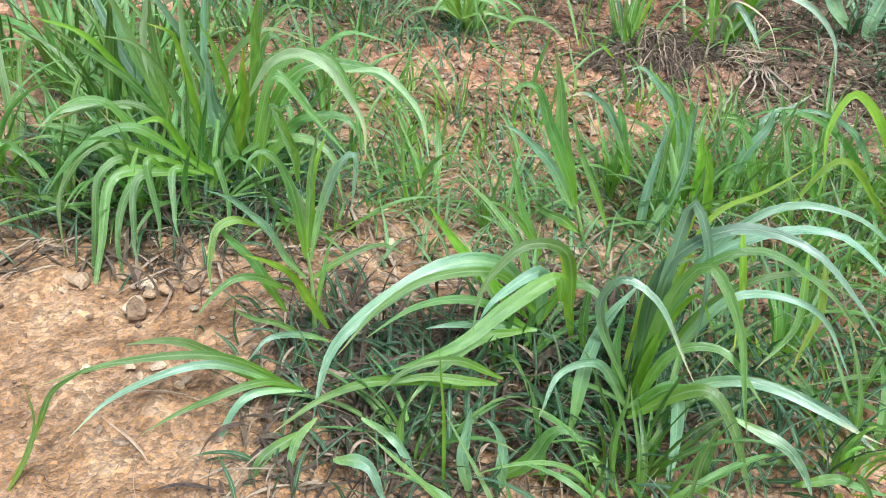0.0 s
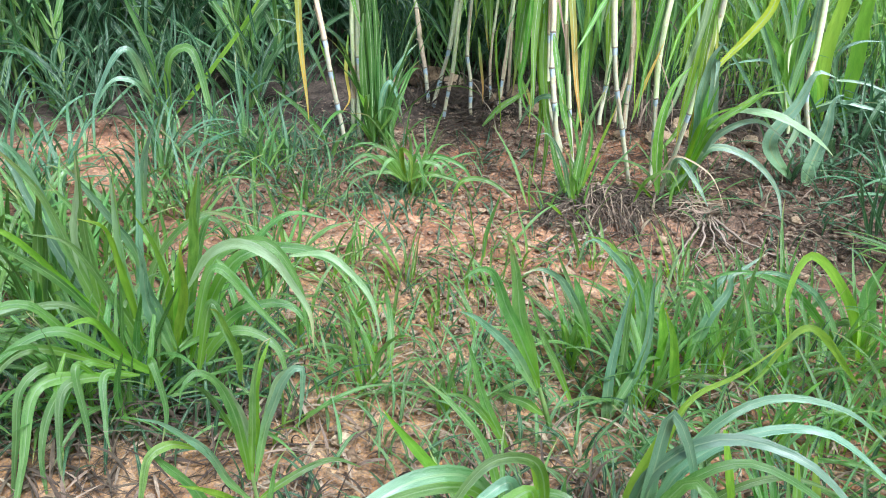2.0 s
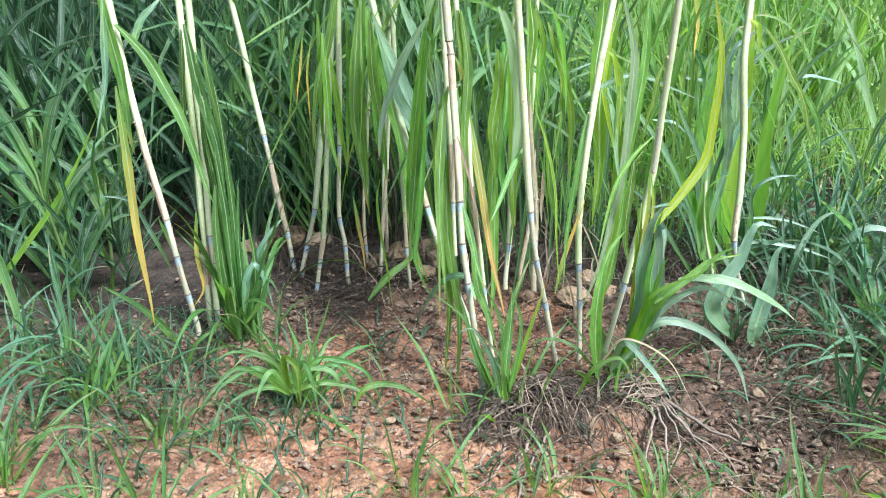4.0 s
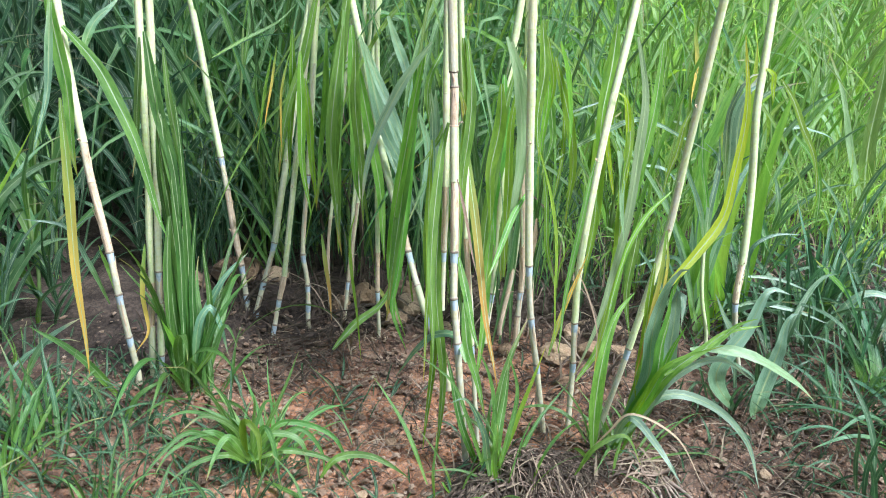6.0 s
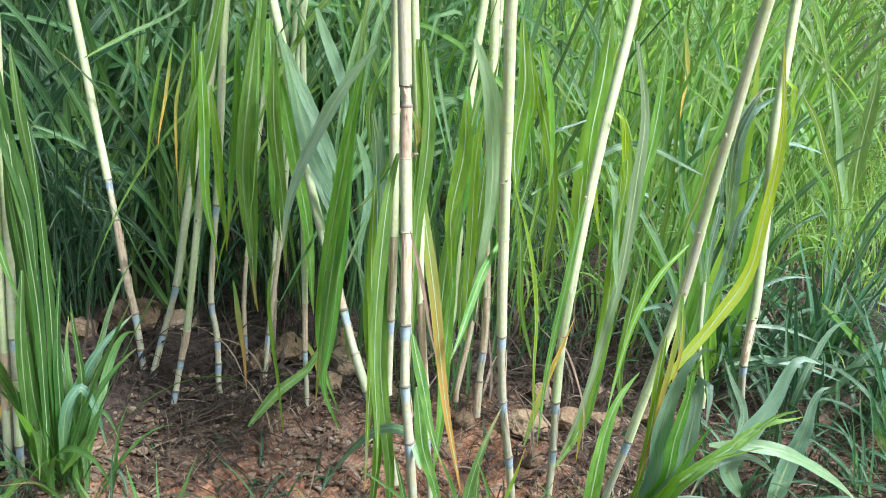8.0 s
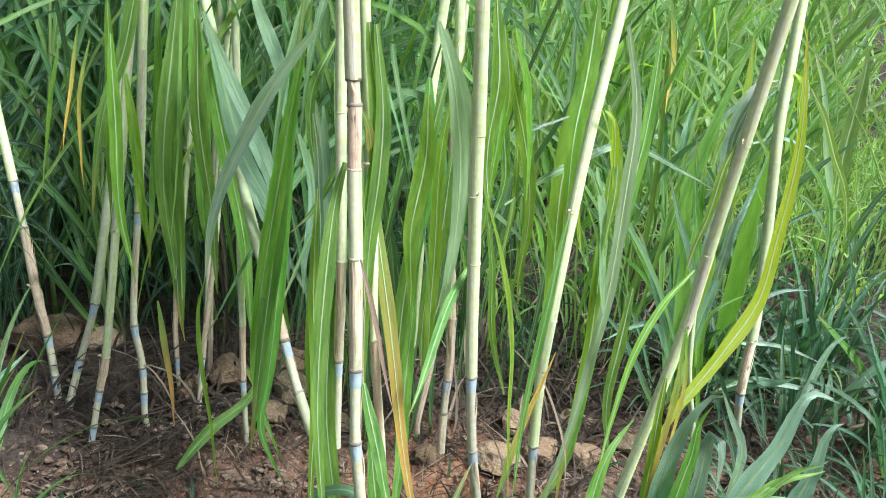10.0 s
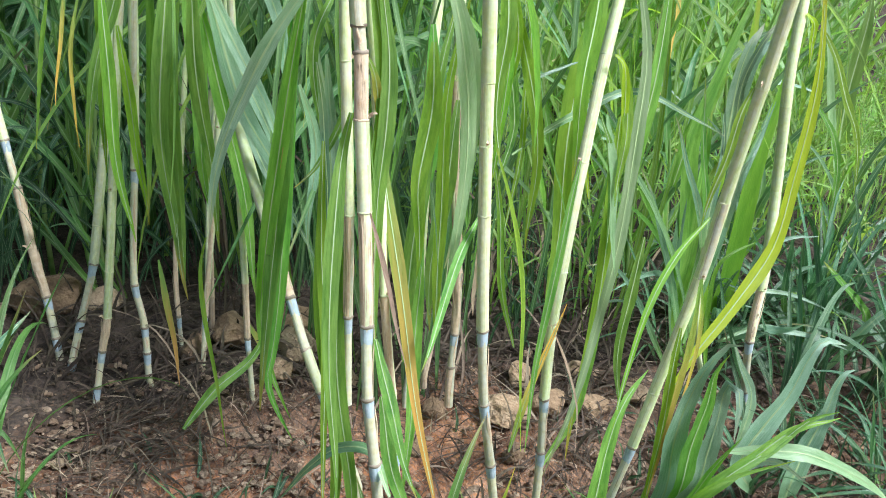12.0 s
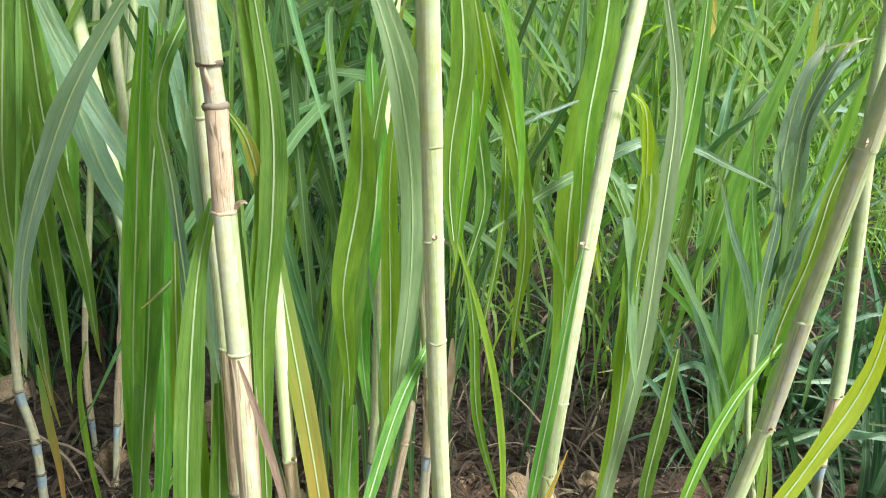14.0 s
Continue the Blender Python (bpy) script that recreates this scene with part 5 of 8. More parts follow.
blade(tuft_t3, [(-0.713, 1.050, 0.265), (-0.645, 1.034, 0.387), (-0.566, 1.020, 0.461)], 0.0139, GRASS, twist=-0.09, rib=False)
blade(tuft_t3, [(-0.758, 1.000, 0.191), (-0.675, 1.000, 0.330), (-0.660, 1.000, 0.455)], 0.0138, GRASS, twist=0.3, rib=False)
blade(tuft_t3, [(-0.237, 1.100, 0.241), (-0.300, 1.060, 0.225), (-0.368, 1.000, 0.160)], 0.0233, GRASS, twist=-0.01, rib=False)
blade(tuft_t3, [(-0.219, 1.100, 0.269), (-0.258, 1.061, 0.238), (-0.262, 1.000, 0.160)], 0.0190, GRASS, twist=0.01, rib=False)
tuft_t4 = rooted("grass_tuft", 0.219, 1.420, "spreading grass tuft with long drooping bluish leaves")
blade(tuft_t4, [(0.215, 1.400, 0.246), (0.129, 1.342, 0.432), (0.019, 1.294, 0.474), (-0.085, 1.239, 0.445), (-0.181, 1.172, 0.370), (-0.231, 1.100, 0.250)], 0.0401, BLUISH, twist=-0.06, rib=False)
blade(tuft_t4, [(0.208, 1.350, 0.300), (0.115, 1.301, 0.448), (-0.002, 1.252, 0.472), (-0.104, 1.200, 0.436), (-0.183, 1.150, 0.376)], 0.0220, GRASS, twist=-0.01, rib=False)
blade(tuft_t4, [(0.261, 1.300, 0.352), (0.229, 1.255, 0.529), (0.149, 1.224, 0.556), (0.078, 1.183, 0.496), (0.065, 1.150, 0.422)], 0.0234, GRASS, twist=0.21, rib=False)
blade(tuft_t4, [(0.234, 1.280, 0.396), (0.223, 1.261, 0.462), (0.131, 1.215, 0.433), (0.038, 1.162, 0.387), (-0.085, 1.100, 0.382)], 0.0332, GRASS, twist=0.19, rib=False)
blade(tuft_t4, [(0.222, 1.450, 0.206), (0.090, 1.450, 0.344), (-0.022, 1.450, 0.518)], 0.0322, LIME, twist=0.0, rib=False)
blade(tuft_t4, [(0.208, 1.350, 0.286), (0.192, 1.311, 0.440), (0.115, 1.275, 0.414), (0.082, 1.250, 0.368)], 0.0296, BLUISH, twist=-0.34, rib=False)
blade(tuft_t4, [(0.203, 1.350, 0.271), (0.063, 1.320, 0.312), (-0.027, 1.300, 0.316)], 0.0212, BLUISH, twist=-0.06, rib=False)
blade(tuft_t4, [(0.275, 1.350, 0.240), (0.255, 1.350, 0.384), (0.233, 1.350, 0.472)], 0.0212, LIME, twist=0.06, rib=False)
blade(tuft_t4, [(0.301, 1.350, 0.209), (0.297, 1.350, 0.342), (0.308, 1.350, 0.424)], 0.0214, GRASS, twist=-0.32, rib=False)
blade(tuft_t4, [(-0.024, 1.150, 0.306), (-0.121, 1.106, 0.349), (-0.195, 1.068, 0.347), (-0.276, 1.020, 0.319)], 0.0184, GRASS, twist=0.24, rib=False)
blade(tuft_t4, [(0.110, 1.150, 0.304), (-0.003, 1.124, 0.343), (-0.101, 1.100, 0.354)], 0.0209, GRASS, twist=-0.06, rib=False)
blade(tuft_t4, [(0.070, 1.200, 0.245), (-0.056, 1.149, 0.319), (-0.173, 1.099, 0.339), (-0.269, 1.050, 0.305)], 0.0213, GRASS, twist=0.34, rib=False)
blade(tuft_t4, [(0.056, 1.000, 0.173), (0.045, 1.011, 0.288), (0.061, 1.020, 0.372)], 0.0262, BLUISH, twist=0.08, rib=False)
blade(tuft_t4, [(0.106, 1.000, 0.173), (0.113, 1.011, 0.275), (0.087, 1.020, 0.346)], 0.0243, BLUISH, twist=0.12, rib=False)
blade(tuft_t4, [(0.189, 1.030, 0.168), (0.177, 1.040, 0.299), (0.151, 1.050, 0.407)], 0.0163, GRASS, twist=0.13, rib=False)
blade(tuft_t4, [(0.106, 1.020, 0.194), (0.162, 1.012, 0.259), (0.214, 1.004, 0.335), (0.244, 1.000, 0.313)], 0.0302, GRASS, twist=0.29, rib=False)
blade(tuft_t4, [(-0.178, 1.000, 0.267), (-0.127, 0.982, 0.280), (-0.080, 0.950, 0.218)], 0.0260, BLUISH, twist=0.07, rib=False)
blade(tuft_t4, [(-0.138, 1.100, 0.269), (-0.075, 1.065, 0.247), (-0.035, 1.022, 0.178), (-0.015, 1.000, 0.144)], 0.0211, BLUISH, twist=-0.34, rib=False)
blade(tuft_t4, [(0.010, 1.000, 0.173), (0.012, 1.000, 0.366), (0.006, 1.000, 0.522)], 0.0078, LIME, twist=0.18, rib=False)
tuft_t5 = rooted("grass_tuft", 0.375, 1.220, "big arching grass tuft with glossy silvery-green leaves")
blade(tuft_t5, [(0.371, 1.250, 0.145), (0.408, 1.277, 0.395), (0.460, 1.300, 0.580)], 0.0476, LIME, twist=0.24, rib=False)
blade(tuft_t5, [(0.242, 1.100, 0.238), (0.282, 1.131, 0.447), (0.350, 1.150, 0.542)], 0.0288, BLUISH, twist=-0.03, rib=False)
blade(tuft_t5, [(0.370, 1.200, 0.201), (0.398, 1.155, 0.593), (0.412, 1.142, 0.691), (0.441, 1.128, 0.610), (0.435, 1.100, 0.419)], 0.0252, BLUISH, twist=-0.32, rib=False)
blade(tuft_t5, [(0.374, 1.200, 0.201), (0.403, 1.114, 0.553), (0.433, 1.094, 0.600), (0.484, 1.051, 0.518), (0.511, 0.980, 0.353)], 0.0279, GRASS, twist=-0.26, rib=False)
blade(tuft_t5, [(0.388, 1.250, 0.153), (0.393, 1.161, 0.566), (0.480, 1.115, 0.661), (0.577, 1.072, 0.645), (0.656, 1.027, 0.568), (0.697, 1.000, 0.516)], 0.0265, BLUISH, twist=0.33, rib=False)
blade(tuft_t5, [(0.374, 1.200, 0.201), (0.410, 1.135, 0.538), (0.506, 1.094, 0.632), (0.611, 1.055, 0.581), (0.684, 1.020, 0.494)], 0.0198, GRASS, twist=0.29, rib=False)
blade(tuft_t5, [(0.416, 1.300, 0.144), (0.474, 1.248, 0.493), (0.574, 1.218, 0.584), (0.681, 1.192, 0.599), (0.837, 1.150, 0.471)], 0.0226, BLUISH, twist=0.24, rib=False)
blade(tuft_t5, [(0.431, 1.350, 0.097), (0.512, 1.309, 0.489), (0.625, 1.286, 0.601), (0.745, 1.268, 0.586), (0.852, 1.250, 0.498)], 0.0224, BLUISH, twist=0.17, rib=False)
blade(tuft_t5, [(0.350, 1.150, 0.284), (0.269, 1.095, 0.535), (0.298, 1.076, 0.590), (0.350, 1.053, 0.565), (0.414, 1.000, 0.441)], 0.0175, BLUISH, twist=0.22, rib=False)
blade(tuft_t5, [(0.344, 1.100, 0.277), (0.403, 1.063, 0.371), (0.454, 1.037, 0.375), (0.504, 1.000, 0.320)], 0.0222, GRASS, twist=0.28, rib=False)
blade(tuft_t5, [(0.374, 1.150, 0.256), (0.521, 1.093, 0.360), (0.655, 1.041, 0.341), (0.754, 1.000, 0.301)], 0.0227, BLUISH, twist=0.23, rib=False)
blade(tuft_t5, [(0.508, 1.180, 0.626), (0.518, 1.157, 0.544), (0.518, 1.120, 0.407)], 0.0141, LIME, twist=0.32, rib=False)
blade(tuft_t5, [(0.675, 1.200, 0.547), (0.667, 1.158, 0.443), (0.626, 1.120, 0.362)], 0.0156, LIME, twist=-0.27, rib=False)
blade(tuft_t5, [(0.621, 1.160, 0.581), (0.615, 1.126, 0.456), (0.554, 1.100, 0.385)], 0.0152, GRASS, twist=-0.22, rib=False)
blade(tuft_t5, [(0.358, 1.200, 0.194), (0.331, 1.200, 0.363), (0.339, 1.200, 0.454)], 0.0219, GRASS, twist=0.21, rib=False)
blade(tuft_t5, [(0.362, 1.180, 0.228), (0.394, 1.141, 0.436), (0.436, 1.118, 0.526), (0.468, 1.100, 0.468)], 0.0165, LIME, twist=0.11, rib=False)
blade(tuft_t5, [(0.446, 1.400, 0.050), (0.557, 1.462, 0.470), (0.661, 1.480, 0.519), (0.762, 1.500, 0.580)], 0.0173, LIME, twist=0.17, rib=False)
blade(tuft_t5, [(0.340, 1.100, 0.294), (0.405, 1.071, 0.362), (0.419, 1.046, 0.292), (0.393, 1.000, 0.157)], 0.0269, BLUISH, twist=0.27, rib=False)
blade(tuft_t5, [(0.337, 1.080, 0.286), (0.447, 1.032, 0.397), (0.497, 1.003, 0.334), (0.538, 0.960, 0.204)], 0.0260, GRASS, twist=0.23, rib=False)
blade(tuft_t5, [(0.500, 1.020, 0.344), (0.591, 0.982, 0.303), (0.638, 0.950, 0.215)], 0.0217, BLUISH, twist=0.2, rib=False)
blade(tuft_t5, [(0.584, 1.150, 0.316), (0.672, 1.079, 0.312), (0.755, 1.000, 0.284)], 0.0207, BLUISH, twist=0.24, rib=False)
blade(tuft_t5, [(0.468, 1.000, 0.157), (0.457, 1.000, 0.257), (0.472, 1.000, 0.338)], 0.0303, GRASS, twist=0.34, rib=False)
blade(tuft_t5, [(0.608, 0.980, 0.223), (0.673, 0.966, 0.252), (0.758, 0.950, 0.229)], 0.0199, GRASS, twist=0.34, rib=False)
tuft_t6 = rooted("grass_tuft", 0.382, 1.790, "upright grass shoot with stiff pale leaves")
blade(tuft_t6, [(0.336, 1.800, 0.301), (0.312, 1.800, 0.406), (0.293, 1.800, 0.498), (0.280, 1.800, 0.585), (0.263, 1.800, 0.701)], 0.0397, GRASS, twist=0.20, rib=False)
blade(tuft_t6, [(0.335, 1.800, 0.326), (0.296, 1.792, 0.426), (0.264, 1.783, 0.521), (0.240, 1.775, 0.597), (0.218, 1.767, 0.629), (0.185, 1.758, 0.637), (0.147, 1.750, 0.616)], 0.0328, GRASS, twist=0.10, rib=False)
blade(tuft_t6, [(0.332, 1.800, 0.293), (0.291, 1.790, 0.380), (0.246, 1.780, 0.456), (0.189, 1.770, 0.514), (0.149, 1.760, 0.537)], 0.0275, BLUISH, twist=0.10, rib=False)
blade(tuft_t6, [(0.432, 1.850, 0.210), (0.389, 1.860, 0.323), (0.348, 1.870, 0.432), (0.316, 1.880, 0.520)], 0.0194, GRASS, twist=0.10, rib=False)
blade(tuft_t6, [(0.255, 1.700, 0.192), (0.217, 1.700, 0.292), (0.187, 1.700, 0.386), (0.161, 1.700, 0.505)], 0.0256, GRASS, twist=0.10, rib=False)
blade(tuft_t6, [(0.225, 1.700, 0.259), (0.187, 1.687, 0.332), (0.146, 1.673, 0.380), (0.099, 1.660, 0.396)], 0.0179, GRASS, twist=0.10, rib=False)
blade(tuft_t6, [(0.350, 1.800, 0.226), (0.280, 1.780, 0.290), (0.221, 1.760, 0.327)], 0.0254, DEEP, twist=0.10, rib=False)
stem(tuft_t6, [(0.383, 1.800, 0.121), (0.358, 1.800, 0.226), (0.338, 1.800, 0.306)], 0.0086)
tuft_t7 = rooted("grass_tuft", 0.522, 1.850, "thin grey-green grass shoots in a loose stand")
blade(tuft_t7, [(0.503, 2.000, 0.279), (0.484, 2.000, 0.365), (0.470, 2.000, 0.431), (0.458, 2.000, 0.488)], 0.0343, GRASS, twist=0.10, rib=False, blunt=4.0)
blade(tuft_t7, [(0.497, 2.000, 0.313), (0.481, 1.990, 0.370), (0.451, 1.980, 0.441), (0.408, 1.970, 0.502), (0.361, 1.960, 0.538), (0.324, 1.950, 0.532)], 0.0234, BLUISH, twist=0.10, rib=False)
blade(tuft_t7, [(0.522, 1.850, 0.047), (0.522, 1.863, 0.183), (0.531, 1.875, 0.312), (0.551, 1.888, 0.419), (0.575, 1.900, 0.491)], 0.0286, BLUISH, twist=0.10, rib=False)
blade(tuft_t7, [(0.555, 1.900, 0.048), (0.559, 1.912, 0.187), (0.576, 1.925, 0.334), (0.593, 1.938, 0.474), (0.605, 1.950, 0.515)], 0.0222, GRASS, twist=0.10, rib=False)
blade(tuft_t7, [(0.634, 2.000, 0.241), (0.634, 2.000, 0.379), (0.609, 2.000, 0.461), (0.556, 2.000, 0.541), (0.508, 2.000, 0.581), (0.474, 2.000, 0.566)], 0.0273, BLUISH, twist=0.10, rib=False)
blade(tuft_t7, [(0.672, 2.000, 0.186), (0.649, 2.000, 0.310), (0.618, 2.000, 0.445), (0.570, 2.000, 0.549)], 0.0244, GRASS, twist=0.20, rib=False)
blade(tuft_t7, [(0.674, 1.950, 0.197), (0.679, 1.950, 0.336), (0.673, 1.950, 0.435)], 0.0313, LIME, twist=0.10, rib=False)
blade(tuft_t7, [(0.765, 2.000, 0.202), (0.786, 2.000, 0.273), (0.819, 2.000, 0.359), (0.853, 2.000, 0.425), (0.861, 2.000, 0.465), (0.898, 2.000, 0.468)], 0.0323, BLUISH, twist=0.10, rib=False)
blade(tuft_t7, [(0.876, 2.000, 0.200), (0.854, 2.000, 0.236), (0.819, 2.000, 0.359), (0.778, 2.000, 0.426), (0.723, 2.000, 0.443)], 0.0252, GRASS, twist=0.10, rib=False)
blade(tuft_t7, [(0.669, 2.050, 0.248), (0.665, 2.050, 0.371), (0.663, 2.050, 0.484)], 0.0357, GRASS, twist=0.10, rib=False)
blade(tuft_t7, [(0.501, 1.850, 0.120), (0.615, 1.878, 0.352), (0.626, 1.900, 0.554)], 0.0241, BLUISH, twist=0.28, rib=False)
blade(tuft_t7, [(0.687, 1.850, 0.197), (0.671, 1.850, 0.366), (0.644, 1.850, 0.462)], 0.0269, LIME, twist=0.29, rib=False)
blade(tuft_t7, [(0.632, 2.100, 0.119), (0.648, 2.154, 0.367), (0.593, 2.185, 0.492), (0.531, 2.200, 0.503)], 0.0234, LIME, twist=0.04, rib=False)
blade(tuft_t7, [(0.665, 2.100, 0.119), (0.664, 2.100, 0.392), (0.589, 2.100, 0.502), (0.538, 2.100, 0.393)], 0.0230, GRASS, twist=0.13, rib=False)
blade(tuft_t7, [(0.749, 2.100, 0.118), (0.804, 2.100, 0.303), (0.823, 2.100, 0.391), (0.754, 2.100, 0.425)], 0.0216, GRASS, twist=0.13, rib=False)
blade(tuft_t7, [(0.870, 2.200, 0.176), (0.910, 2.200, 0.343), (0.987, 2.200, 0.379), (1.043, 2.200, 0.431)], 0.0223, BLUISH, twist=0.14, rib=False)
tuft_t8 = rooted("grass_tuft", 1.274, 2.080, "pale upright grass leaves beside dry litter")
blade(tuft_t8, [(1.286, 2.100, 0.121), (1.297, 2.100, 0.280), (1.313, 2.100, 0.438)], 0.0571, GRASS, twist=0.29, rib=False)
blade(tuft_t8, [(1.273, 2.050, 0.151), (1.193, 2.021, 0.356), (1.053, 1.992, 0.511), (1.003, 1.974, 0.431), (0.999, 1.950, 0.300)], 0.0302, LIME, twist=0.3, rib=False)
blade(tuft_t8, [(1.320, 2.100, 0.121), (1.234, 2.100, 0.335), (1.164, 2.100, 0.431), (1.110, 2.100, 0.457)], 0.0249, LIME, twist=0.27, rib=False)
blade(tuft_t8, [(1.269, 2.100, 0.121), (1.065, 2.100, 0.371), (0.896, 2.100, 0.424), (0.807, 2.100, 0.391)], 0.0232, GRASS, twist=0.15, rib=False)
blade(tuft_t8, [(1.269, 2.100, 0.121), (1.122, 2.078, 0.364), (0.958, 2.061, 0.441), (0.869, 2.050, 0.396)], 0.0197, BLUISH, twist=0.27, rib=False)
blade(tuft_t8, [(1.117, 1.800, 0.257), (0.953, 1.777, 0.434), (0.854, 1.759, 0.335), (0.802, 1.750, 0.292)], 0.0204, LIME, twist=0.06, rib=False)
tuft_t9 = rooted("grass_tuft", 0.098, 3.450, "low tuft of narrow drooping grass leaves on bare soil")
blade(tuft_t9, [(0.090, 3.450, 0.212), (0.009, 3.429, 0.372), (-0.077, 3.414, 0.420), (-0.157, 3.400, 0.393)], 0.0156, DEEP, twist=-0.2, rib=False)
blade(tuft_t9, [(0.082, 3.400, 0.244), (-0.015, 3.363, 0.370), (-0.117, 3.329, 0.360), (-0.170, 3.300, 0.300)], 0.0182, DEEP, twist=-0.28, rib=False)
blade(tuft_t9, [(0.090, 3.400, 0.242), (0.177, 3.366, 0.365), (0.308, 3.333, 0.324), (0.364, 3.300, 0.190)], 0.0193, DEEP, twist=-0.3, rib=False)
blade(tuft_t9, [(0.086, 3.380, 0.255), (0.217, 3.342, 0.354), (0.274, 3.321, 0.285), (0.276, 3.300, 0.192)], 0.0159, DEEP, twist=-0.27, rib=False)
blade(tuft_t9, [(0.081, 3.350, 0.274), (0.020, 3.311, 0.376), (-0.021, 3.279, 0.337), (-0.048, 3.250, 0.296)], 0.0211, DEEP, twist=-0.3, rib=False)
blade(tuft_t9, [(0.074, 3.350, 0.275), (0.067, 3.311, 0.416), (0.096, 3.295, 0.387), (0.099, 3.250, 0.280)], 0.0213, LIME, twist=-0.27, rib=False)
blade(tuft_t9, [(0.081, 3.350, 0.274), (0.121, 3.313, 0.388), (0.143, 3.283, 0.317), (0.149, 3.250, 0.235)], 0.0185, DEEP, twist=-0.31, rib=False)
blade(tuft_t9, [(0.106, 3.450, 0.227), (0.196, 3.450, 0.422), (0.245, 3.450, 0.535)], 0.0130, DEEP, twist=-0.01, rib=False)
blade(tuft_t9, [(0.091, 3.500, 0.201), (-0.009, 3.500, 0.432), (-0.064, 3.500, 0.508), (-0.134, 3.500, 0.519)], 0.0128, DEEP, twist=0.34, rib=False)
blade(tuft_t9, [(0.255, 3.250, 0.245), (0.297, 3.238, 0.303), (0.401, 3.219, 0.301), (0.492, 3.200, 0.223)], 0.0220, DEEP, twist=-0.2, rib=False)
tuft_t10 = rooted("grass_tuft", -1.094, 4.350, "grass tuft with a long arching leaf near the dark thicket")
blade(tuft_t10, [(-1.094, 4.350, 0.274), (-1.107, 4.326, 0.640), (-1.201, 4.300, 0.996)], 0.0382, GRASS, twist=-0.13, rib=False)
blade(tuft_t10, [(-1.040, 4.250, 0.303), (-0.969, 4.170, 0.644), (-0.872, 4.144, 0.683), (-0.807, 4.074, 0.439), (-0.824, 4.000, 0.169)], 0.0479, GRASS, twist=0.22, rib=False)
blade(tuft_t10, [(-1.065, 4.200, 0.321), (-1.155, 4.113, 0.693), (-1.293, 4.054, 0.499), (-1.354, 4.000, 0.285)], 0.0419, BLUISH, twist=-0.24, rib=False)
blade(tuft_t10, [(-1.094, 4.400, 0.257), (-0.685, 4.400, 0.696), (-0.448, 4.400, 1.051)], 0.0279, LIME, twist=-0.11, rib=False)
blade(tuft_t10, [(-1.065, 4.200, 0.321), (-1.116, 4.130, 0.519), (-1.218, 4.084, 0.564), (-1.334, 4.000, 0.389)], 0.0316, BLUISH, twist=-0.23, rib=False)
blade(tuft_t10, [(-0.874, 4.800, 0.473), (-0.823, 4.800, 0.851), (-0.812, 4.800, 1.074)], 0.0361, BLUISH, twist=-0.18, rib=False)
blade(tuft_t10, [(-1.148, 4.000, 0.137), (-1.064, 3.971, 0.303), (-1.010, 3.950, 0.424)], 0.0467, GRASS, twist=0.13, rib=False)
tuft_t11 = rooted("grass_tuft", -0.429, 3.900, "dark green grass blades leaning over stony soil")
blade(tuft_t11, [(-0.235, 3.850, 0.249), (-0.345, 3.825, 0.436), (-0.476, 3.800, 0.570)], 0.0273, DEEP, twist=-0.13, rib=False)
blade(tuft_t11, [(-0.517, 3.900, 0.356), (-0.429, 3.871, 0.499), (-0.336, 3.850, 0.549)], 0.0238, BLUISH, twist=0.17, rib=False)
blade(tuft_t11, [(-0.259, 3.700, 0.212), (-0.190, 3.672, 0.359), (-0.097, 3.650, 0.426)], 0.0201, DEEP, twist=0.22, rib=False)
blade(tuft_t11, [(-0.258, 4.100, 0.498), (-0.311, 4.100, 0.655), (-0.365, 4.100, 0.769), (-0.484, 4.100, 0.813)], 0.0182, BLUISH, twist=0.06, rib=False)
blade(tuft_t11, [(-0.214, 4.050, 0.434), (-0.236, 4.050, 0.590), (-0.275, 4.050, 0.723)], 0.0257, GREEN, twist=0.14, rib=False)
stem(tuft_t3, [(-0.260, 1.240, 0.194), (-0.291, 1.230, 0.222), (-0.345, 1.210, 0.279)], 0.0071)
stem(tuft_t8, [(1.276, 2.080, 0.123), (1.262, 2.080, 0.218), (1.252, 2.080, 0.291)], 0.0098)
stem(tuft_t1, [(-0.552, 2.050, 0.218), (-0.549, 2.050, 0.306), (-0.535, 2.050, 0.391)], 0.0093)
stem(tuft_t1, [(-0.630, 2.050, 0.218), (-0.625, 2.050, 0.307), (-0.641, 2.050, 0.409)], 0.0085)
stem(tuft_t4, [(0.219, 1.420, 0.207), (0.196, 1.409, 0.299), (0.169, 1.400, 0.364)], 0.0059)
stem(tuft_t5, [(0.374, 1.220, 0.159), (0.377, 1.215, 0.253), (0.385, 1.210, 0.327)], 0.0071)
tuft_ts = rooted("grass_tuft", 1.904, 3.700, "young sugarcane shoot with broad upright leaves")
blade(tuft_ts, [(1.855, 3.720, 0.214), (1.792, 3.738, 0.967), (1.826, 3.741, 1.083), (1.876, 3.745, 1.218), (1.940, 3.750, 1.360)], 0.0566, GREEN, twist=0.06, rib=False)
blade(tuft_ts, [(1.816, 3.620, 0.786), (1.777, 3.590, 1.031), (1.762, 3.578, 1.122), (1.781, 3.564, 1.213), (1.858, 3.550, 1.266)], 0.0416, BLUISH, twist=-0.24, rib=False)
blade(tuft_ts, [(1.756, 3.660, 0.374), (1.728, 3.653, 0.513), (1.737, 3.644, 0.651), (1.755, 3.629, 0.865), (1.804, 3.620, 0.979)], 0.0365, GREEN, twist=0.15, rib=False)
